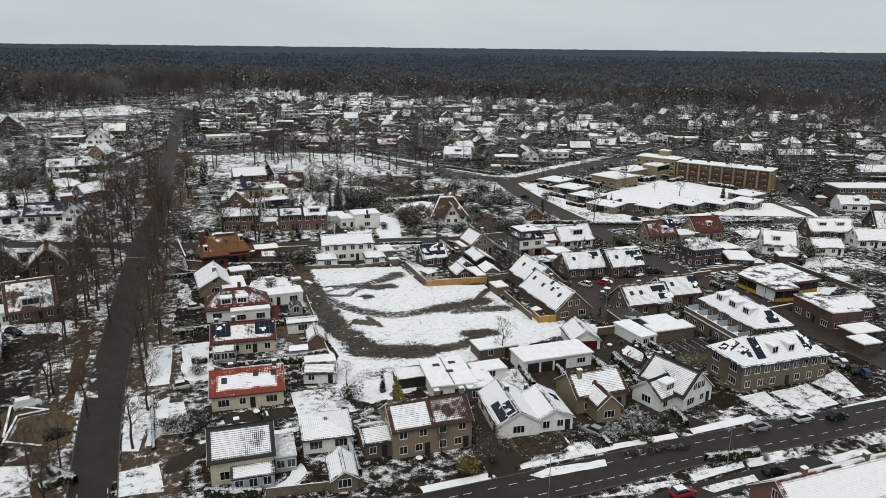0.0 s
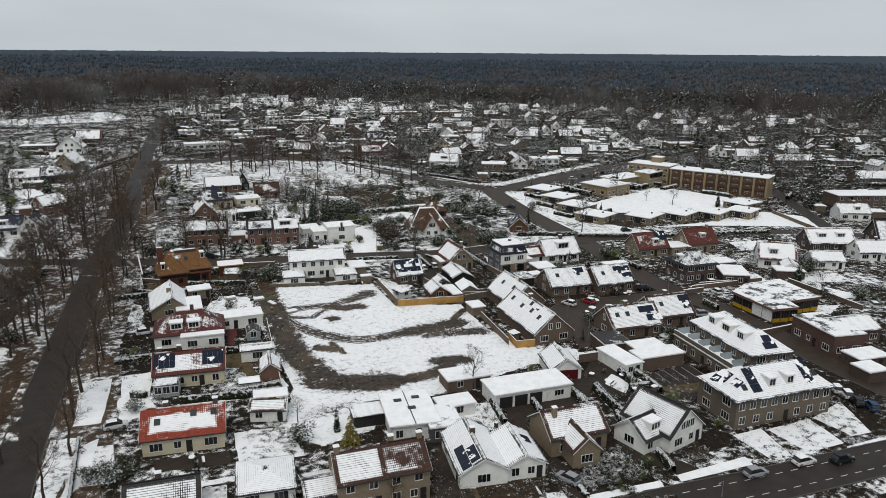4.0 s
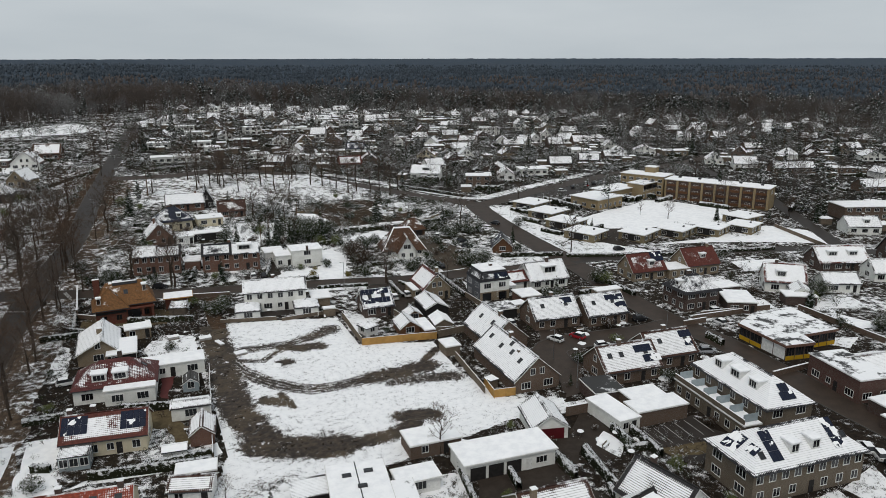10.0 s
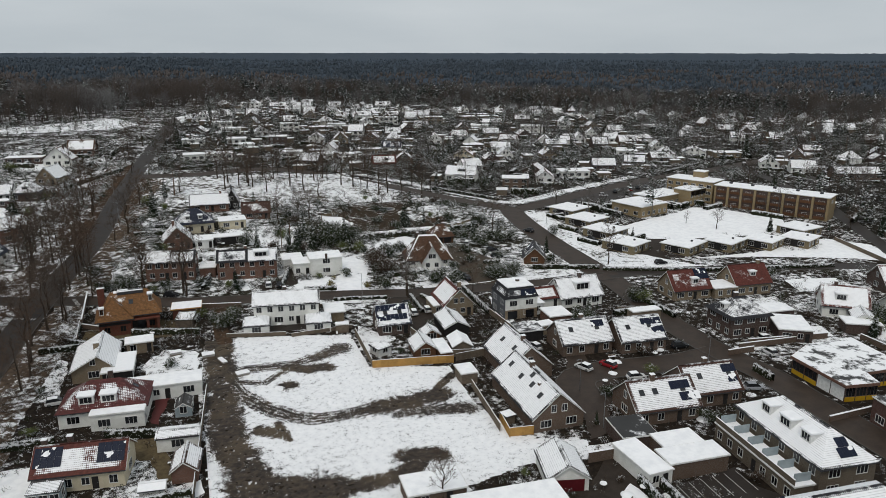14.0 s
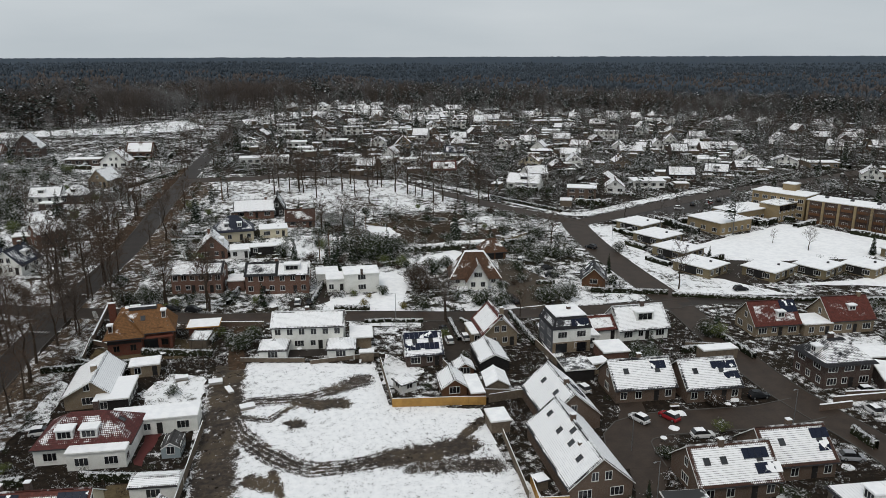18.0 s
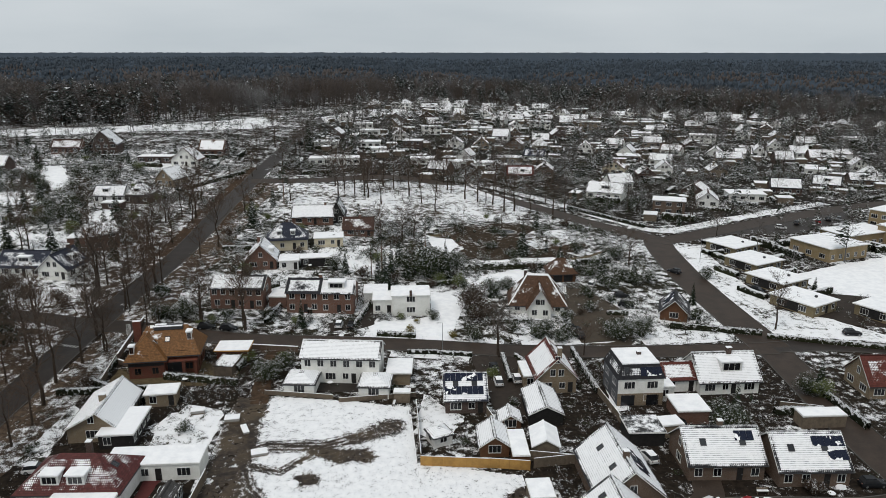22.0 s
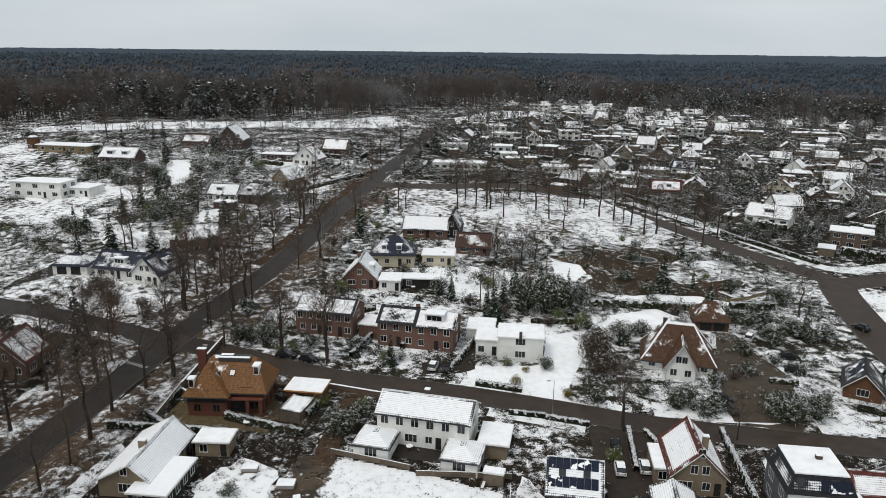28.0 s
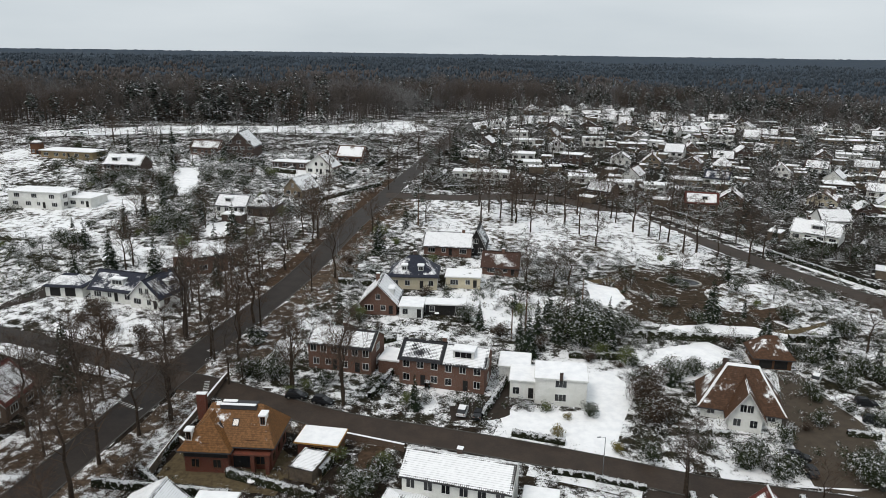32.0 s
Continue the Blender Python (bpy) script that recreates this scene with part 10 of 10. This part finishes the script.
hedge(36.8, 236.6, 39.2, 246.6, 1.4)
hedge(16.6, 292.6, 28.9, 292.3, 1.6)
hedge(-12.3, 362.0, 7.2, 396.5, 1.8)
hedge(23.2, 301.4, 32.1, 297.8, 1.4)
hedge(31.5, 257.2, 37.3, 261.8, 1.6)
hedge(6.0, 210.4, 18.8, 200.9, 1.5)
hedge(20.0, 211.1, 35.1, 207.1, 1.5)
hedge(-18.5, 113.2, -14.4, 108.4, 1.6)
hedge(-19.3, 108.2, -15.0, 109.7, 1.6)
hedge(133.4, 227.1, 153.2, 220.7, 1.5)
hedge(153.6, 219.1, 181.7, 208.7, 1.2)
hedge(181.7, 208.7, 225.0, 198.9, 1.2)
fenced(251.6, 223.0, 241.9, 189.0, 1.4)
hedge(278.1, 356.6, 316.1, 375.9, 1.6)
hedge(145.8, 147.3, 145.5, 141.7, 1.8)
hedge(85.7, 92.4, 84.5, 87.0, 1.6)
hedge(68.3, 89.3, 68.1, 86.8, 0.9)
wall(-27.0, 138.8, -26.5, 126.7, 0.6)
wall(-27.0, 138.8, -20.7, 134.8, 0.6)
wall(-26.3, 125.3, -20.3, 121.6, 0.6)
hedge(87.4, 106.0, 84.0, 94.6, 1.4)
hedge(79.8, 77.2, 89.3, 75.2, 1.6)
hedge(32.2, 398.9, 67.3, 417.6, 1.7)
hedge(115.9, 397.7, 129.1, 379.4, 1.6)
hedge(141.1, 345.8, 161.6, 315.6, 1.6)
wall(7.6, 240.9, 8.6, 218.9, 1.0)
wall(8.6, 218.9, 16.3, 213.2, 1.0)
wall(32.7, 224.1, 45.9, 221.1, 1.1)
hedge(20.2, 210.9, 26.1, 209.4, 1.6)
hedge(90.3, 116.6, 88.2, 105.9, 1.6)
hedge(84.8, 117.0, 84.7, 111.0, 1.5)
hedge(96.3, 113.6, 100.8, 113.1, 1.4)
hedge(98.6, 120.6, 98.1, 114.3, 1.8)
wall(154.6, 158.7, 175.1, 155.5, 1.4)
wall(182.0, 152.4, 181.1, 127.8, 1.4)
wall(142.7, 125.1, 153.0, 125.3, 1.2)
wall(-26.3, 124.9, -25.4, 134.2, 0.6)
wall(-25.4, 134.2, -20.4, 134.8, 0.6)

# ---- parked cars ----
car(67.9, 91.7, 112, "silver")
car(96.3, 81.7, -4, "silver")
car(106.2, 81.2, -4, "white")
car(112.5, 79.2, -4, "black")
car(87.7, 70.5, -4, "black")
car(70.1, 71.4, -4, "red")
car(134.0, 97.8, 60, "white")
car(133.9, 95.4, 60, "white")
car(132.9, 92.4, 60, "black")
car(133.8, 89.9, 60, "blue")
car(8.4, 180.0, 5, "white")
car(2.8, 136.0, 5, "white")
car(-24.2, 138.3, 10, "van")
car(-18.4, 124.8, 20, "black")
car(111.9, 160.0, 112, "white")
car(117.6, 159.4, 112, "red")
car(119.8, 152.3, -8, "white")
car(138.6, 162.7, -5, "black")
car(139.3, 140.2, -20, "silver")
car(155.3, 152.9, 85, "white")
car(160.6, 159.5, -5, "white")
car(54.4, 234.2, 84, "white")
car(57.3, 233.5, 84, "black")
car(123.5, 257.1, 60, "white")
car(127.6, 241.1, -20, "black")
car(110.0, 223.7, 98, "black")
car(28.7, 234.0, -12, "black")
car(38.5, 243.1, 80, "silver")
car(7.3, 259.0, 5, "black")
car(87.4, 209.2, 88, "black")
car(87.2, 202.8, 88, "white")
car(91.1, 203.7, 88, "white")
car(116.0, 183.6, 120, "black")
car(107.0, 173.5, 100, "white")
car(128.9, 247.8, -5, "black")
car(151.5, 266.2, 120, "black")
car(174.6, 218.9, -10, "black")
car(186.6, 128.8, 60, "white")
car(-31.6, 178.0, -40, "black")
car(211.8, 312.1, -26, "white")
car(221.2, 317.5, 64, "black")
car(231.4, 320.1, 64, "red")
car(237.2, 322.7, 64, "black")
car(242.1, 323.5, 64, "silver")
car(179.6, 188.5, -8, "black")
car(167.8, 248.9, -60, "black")
car(23.4, 235.2, 0, "black")
car(109.5, 227.4, -5, "black")
car(40.3, 251.5, 80, "black")
# ---- street lamps ----
street_lamp(50.9, 78.4)
street_lamp(81.9, 74.6)
street_lamp(137.9, 152.2)
street_lamp(102.5, 137.2)
street_lamp(105.8, 151.2)
street_lamp(6.4, 351.8)
street_lamp(10.4, 316.4)
street_lamp(11.1, 311.6)
street_lamp(77.5, 218.3)
street_lamp(163.8, 275.7)

# ---- doors, panels and fittings that set buildings apart ----
def garage_door(root, w, d, u, wide, high, material, label, face="f"):
    part("garage_door", boxed(-wide / 2, wide / 2, -0.06, 0.02, 0.0, high, bevel=0.01), material, root, label, wall_face(face, w, d, u, 0.02))


for u in (-5.7, -2.6, 0.5):
    garage_door(GB, 15.8, 6.6, u, 2.6, 2.25, m_darkwood, "dark garage door")
door(GB, wall_face("f", 15.8, 6.6, 3.2, 0.02), 0.95, 2.1, m_trim)
window(GB, wall_face("f", 15.8, 6.6, 5.4, 0.9), 2.0, 1.2, 2)
m_redpaint = plain("dark_red_paint", (0.10, 0.012, 0.016), None, 2.0, 0.5, 0, 0, 0)
garage_door(RG, 6.4, 8.4, 0.3, 4.4, 2.1, m_redpaint, "dark red garage door")
garage_door(TG, 7.2, 7.2, -1.5, 2.5, 2.1, m_darkwood, "dark stained garage door")
garage_door(TG, 7.2, 7.2, 1.5, 2.5, 2.1, m_darkwood, "dark stained garage door")
garage_door(WG, 9.4, 6.8, -2.2, 2.6, 2.1, m_darkwood, "dark garage door")
garage_door(WG, 9.4, 6.8, 1.6, 2.6, 2.1, m_darkwood, "dark garage door")
# balconies on the terrace block: railing, screens, white tables
for i in range(14):
    part("baluster_panel", boxed(-0.69, 0.69, -0.1, 0.0, 0.0, 0.95), m_brick_grey, BT, "brick parapet piece", pose(-9.1 + i * 1.4, -1.72, 3.3))
for i in range(6):
    part("screen", boxed(-0.04, 0.04, -1.5, 1.5, 0, 1.5), m_clear, BT, "frosted terrace screen", pose(-9.0 + i * 3.6, 0.1, 3.3))
part("coping", boxed(-9.8, 9.8, -1.86, -1.68, 4.254, 4.34), m_snow, BT, "snow on the parapet")
# brown balcony bays of the care home
# thin dark sheets between the piers stand in for shade in recessed galleries
for i in range(8):
    part("gallery_panel", boxed(-2.3, 2.3, -0.03, 0.0, 0.2, 8.7), m_brick_dark, CH, "dark sheet for the shade of the recessed galleries", wall_face("f", 45.0, 11.0, -19.4 + i * 5.55, 0))
for s in range(3):
    for i in range(8):
        part("balcony", boxed(-2.0, 2.0, -0.5, 0.0, 0.0, 1.0, bevel=0.02), m_brownwood, CH, "brown balcony front", wall_face("f", 45.0, 11.0, -19.4 + i * 5.55, 0.35 + s * 2.9))
for i in range(8):
    part("wall_bay", boxed(-0.45, 0.45, -0.62, 0.0, 0, 8.9), m_brick_yel, CH, "", wall_face("f", 45.0, 11.0, -16.6 + i * 5.55, 0))
for i in range(5):
    part("roof_vent", boxed(-0.6, 0.6, -0.6, 0.6, 0, 0.7, bevel=0.04), m_gutter, CH, "dark roof vent", pose(-18 + i * 9, 1.5, 9.28))


# ---- garden furniture and odds and ends ----
def round_table(x, y, r=0.6):
    root = thing("garden_table", "round garden table topped with snow", "table", pose(x, y, gz(x, y) + 0.05))
    part("tabletop", tubed((0, 0, 0.70), (0, 0, 0.76), r, r, 16), m_oldwood, root)
    part("snow_cap", tubed((0, 0, 0.763), (0, 0, 0.86), r, r * 0.9, 16), m_snow, root, "cap of snow")
    for k in range(3):
        a = k * 2.1
        part("leg", tubed((math.cos(a) * r * 0.7, math.sin(a) * r * 0.7, -0.05), (math.cos(a) * 0.15, math.sin(a) * 0.15, 0.7), 0.03, 0.03, 5), m_oldwood, root)


def bench(x, y, rot, ln=1.8):
    root = thing("garden_bench", "wooden garden bench under snow", "bench", pose(x, y, gz(x, y) + 0.05, 0, 0, rot))
    part("seat", boxed(-ln / 2, ln / 2, -0.25, 0.25, 0.42, 0.48, bevel=0.01), m_oldwood, root)
    part("backrest", boxed(-ln / 2, ln / 2, 0.22, 0.28, 0.5, 0.9, bevel=0.01), m_oldwood, root)
    part("snow_cap", boxed(-ln / 2, ln / 2, -0.24, 0.2, 0.483, 0.6, bevel=0.04), m_snow, root, "cushion of snow")
    for px in (-ln / 2 + 0.1, ln / 2 - 0.1):
        for py in (-0.2, 0.22):
            part("leg", boxed(px - 0.04, px + 0.04, py - 0.04, py + 0.04, -0.1, 0.42), m_oldwood, root)


def stack(x, y, rot, w, d, h, label="stack of building slabs covered with snow"):
    root = thing("material_stack", label, "stack", pose(x, y, gz(x, y) + 0.04, 0, 0, rot))
    for k in range(3):
        part("slab", boxed(-w / 2, w / 2, -d / 2, d / 2, k * h / 3, (k + 0.92) * h / 3, bevel=0.01), m_oldwood if k == 0 else m_concrete, root)
    part("snow_cap", boxed(-w / 2 - 0.05, w / 2 + 0.05, -d / 2 - 0.05, d / 2 + 0.05, h, h + 0.14, bevel=0.05), m_snow, root, "cap of snow")


def bin_(x, y):
    root = thing("wheelie_bin", "dark wheeled rubbish bin with snowy lid", "bin", pose(x, y, gz(x, y) + 0.05, 0, 0, 20))
    part("body", boxed(-0.27, 0.27, -0.3, 0.3, 0.05, 0.95, bevel=0.03), m_gutter, root)
    part("lid", boxed(-0.3, 0.3, -0.33, 0.33, 0.952, 1.05, bevel=0.02), m_snow, root, "lid under snow")
    for py in (-0.2, 0.2):
        part("wheel", tubed((0.2, py - 0.03, 0.1), (0.2, py + 0.03, 0.1), 0.1, 0.1, 10), m_black, root)


def snow_heap(x, y, r, h=0.4):
    bm = bmesh.new()
    bmesh.ops.create_icosphere(bm, subdivisions=2, radius=1.0)
    for v in bm.verts:
        k = 1 + 0.25 * noise.noise(v.co * 1.7 + Vector((x, y, 0)))
        v.co = Vector((v.co.x * r * k, v.co.y * r * k, max(v.co.z, -0.1) * h * k))
    tagged(part("snow_mound", bm, m_snow, None, "", pose(x, y, gz(x, y) + 0.02)), "lumpy heap of pushed-up snow", "snow heap")


for x, y in ((98, 118.6), (96.6, 112.5), (92.6, 121.4), (77.6, 187.6), (24.6, 209.2), (112.4, 152.4), (53.6, 205.0), (36.4, 94.6), (87.0, 189.8), (14.4, 119.8), (130.4, 160.6), (44.6, 276.0)):
    round_table(x, y)
for x, y, r in ((94.2, 116.2, 30), (99.4, 114.0, 70), (13.0, 205.9, -4), (29.6, 150.6, -8), (120.6, 162.6, -5), (66.0, 196.2, 80), (16.0, 118.8, 90)):
    bench(x, y, r)
stack(43.0, 181.6, 12, 2.6, 1.7, 0.5)
stack(39.4, 189.4, -70, 3.0, 1.0, 0.4)
stack(36.6, 193.2, 4, 2.6, 1.8, 0.7, "old timber heap covered with snow")
stack(29.8, 196.6, 8, 2.4, 1.4, 0.7, "stack of old boards covered with snow")
stack(71.6, 127.2, 20, 2.2, 1.4, 0.5)
for x, y in ((118.6, 226.2), (119.6, 220.4), (32.6, 208.6), (91.6, 189.4), (65.0, 110.6), (33.0, 220.2), (119.4, 111.6), (44.0, 92.0)):
    bin_(x, y)
for x, y, r in ((58, 163, 0.7), (49.4, 172.6, 0.9), (74, 150, 0.8), (41.6, 126.6, 1.0), (88.6, 134.6, 0.9), (20.6, 205.0, 0.7), (105.4, 136.6, 1.2), (121.4, 133.4, 1.3), (116.6, 156.0, 1.0), (133.6, 163.0, 0.9), (120.6, 160.6, 1.1), (100.4, 116.0, 0.9), (95.0, 118.4, 1.1), (61.6, 88.8, 0.8), (137.0, 138.4, 1.0)):
    snow_heap(x, y, r)
# low planted verge bushes, dome-shaped under snow, in one front garden
fg = random.Random(15)
BED = [(69.8, 91.7), (69.0, 88.0), (80.4, 88.0), (81.0, 96.4), (74.4, 95.0)]
patch("planted_bed", "dark soil bed with snow between clipped shrubs", BED, m_ground, 0.07, "garden bed", rough=0.3)
balls = []
while len(balls) < 38:
    x, y = fg.uniform(69, 81), fg.uniform(88, 96)
    if inside(x, y, BED) and all((x - bx) ** 2 + (y - by) ** 2 > 1.0 for bx, by in balls):
        balls.append((x, y))
        plant("leaff", x, y, fg.uniform(0.7, 1.35))
patch("front_soil", "bare brown front garden with dead twigs", [(52.6, 89.0), (61.0, 88.4), (62.4, 92.4), (64.8, 92.0), (65.4, 95), (54.0, 97.6)], m_earth, 0.075, "garden", rough=0.6)
# dense evergreens before the thatched villa, round the gabled hut and behind the terraced gardens
for kind, x, y, h in (("leaf", 120.8, 229.0, 2.4), ("leaf", 122.7, 226.5, 3.0), ("leaf", 125.4, 226.3, 3.2), ("leaf", 128.1, 227.8, 2.8), ("leaff", 103.3, 223.3, 2.6), ("leaf", 104.8, 221.6, 3.4), ("leafb", 101.4, 226.6, 2.8),
                      ("leaff", 117.0, 239.4, 1.6), ("leaf", 125.0, 185.7, 4.2), ("leaf", 126.9, 184.1, 3.4), ("spruce", 128.8, 186.4, 6.5), ("leaf", 142.0, 231.8, 3.2), ("leaff", 111.6, 236.1, 1.8), ("leaf", 124.7, 244.8, 2.6),
                      ("leaf", 127.8, 240.6, 2.8), ("leafl", 35.6, 217.5, 3.0), ("leaf", 41.6, 209.6, 3.6), ("leafl", 43.4, 217.2, 2.6), ("leafl", 44.0, 236.2, 2.6), ("leaff", 47.4, 236.8, 2.2), ("leafl", 24.4, 238.6, 2.4), ("leaf", 27.0, 240.8, 2.6),
                      ("leafl", 21.6, 236.4, 2.0), ("leaff", 66.4, 238.6, 1.4), ("leafy", 73.0, 234.6, 1.5)):
    plant(kind, x, y, h)
for i in range(30):
    x = fg.uniform(84, 128)
    plant("leafb", x, 74.6 - (x - 84) * 0.08 + fg.uniform(-0.6, 0.6), fg.uniform(0.5, 0.9))
for i in range(16):
    plant("leafb" if i % 3 else "leaf", 68.8 + i * 0.76, 83.2 - i * 0.1 + fg.uniform(-0.5, 0.5), fg.uniform(0.7, 1.2))
strip("island_rim", "snow along the edge of a parking island", [(-26.4, 125.2), (-25.6, 130), (-25.3, 133.8), (-23, 134.6), (-20.4, 134.8)], 0.35, m_lawn, 0.1, 0.3, "verge", 0.5)
patch("verge_corner", "snow on the corner beside the parking place", [(-26.5, 118.3), (-21, 116.4), (-20.6, 107.8), (-25, 109)], m_lawn, 0.07, "verge", rough=0.5)
# pond with a pale rim in the clearing
root = thing("garden_pond", "small oval pond with a pale stone rim", "pond", pose(107.5, 311.6, gz(107.5, 311.6) + 0.12, 4.2, 0, -12))
bm = bmesh.new()
rim = [[bm.verts.new((math.cos(a) * rx, math.sin(a) * ry, z)) for a in (k * math.tau / 36 for k in range(36))] for rx, ry, z in ((5.9, 2.9, -0.3), (5.9, 2.9, 0.22), (5.4, 2.5, 0.22), (5.4, 2.5, -0.3))]
for a, c in zip(rim, rim[1:]):
    for k in range(36):
        bm.faces.new((a[k], a[(k + 1) % 36], c[(k + 1) % 36], c[k]))
bmesh.ops.recalc_face_normals(bm, faces=bm.faces)
part("rim", bm, m_concrete, root)
bm = bmesh.new()
bm.faces.new([bm.verts.new((math.cos(k * math.tau / 36) * 5.42, math.sin(k * math.tau / 36) * 2.52, 0.06)) for k in range(36)])
part("water", bm, m_glass, root, "still dark water")

# roof lights on the modern house, bay lines of the car park
for u, v in ((-1.6, 2.6), (1.8, 3.2), (0.4, -0.6)):
    rl = part("roof_light", boxed(u - 0.7, u + 0.7, v - 0.45, v + 0.45, 3.28, 3.5, bevel=0.03), m_gutter, MO, "grey framed roof light")
    part("pane", boxed(u - 0.6, u + 0.6, v - 0.35, v + 0.35, 3.504, 3.52), m_glass, rl)
part("roof_joint", boxed(-0.08, 0.08, -6.2, 6.2, 3.27, 3.36), m_gutter, MO, "dark joint between two roof levels")
bay = shared_mesh(("bay_line",), lambda bm: box(bm, -0.05, 0.05, -2.7, 2.7, -0.01, 0.006), m_line)
for k in range(6):
    again("bay_line", bay, bpy.data.objects["yard_piece_2"], pose(103.6 + k * 2.3, 115.5, gz(110, 115) + 0.062, 0, 0, -4))
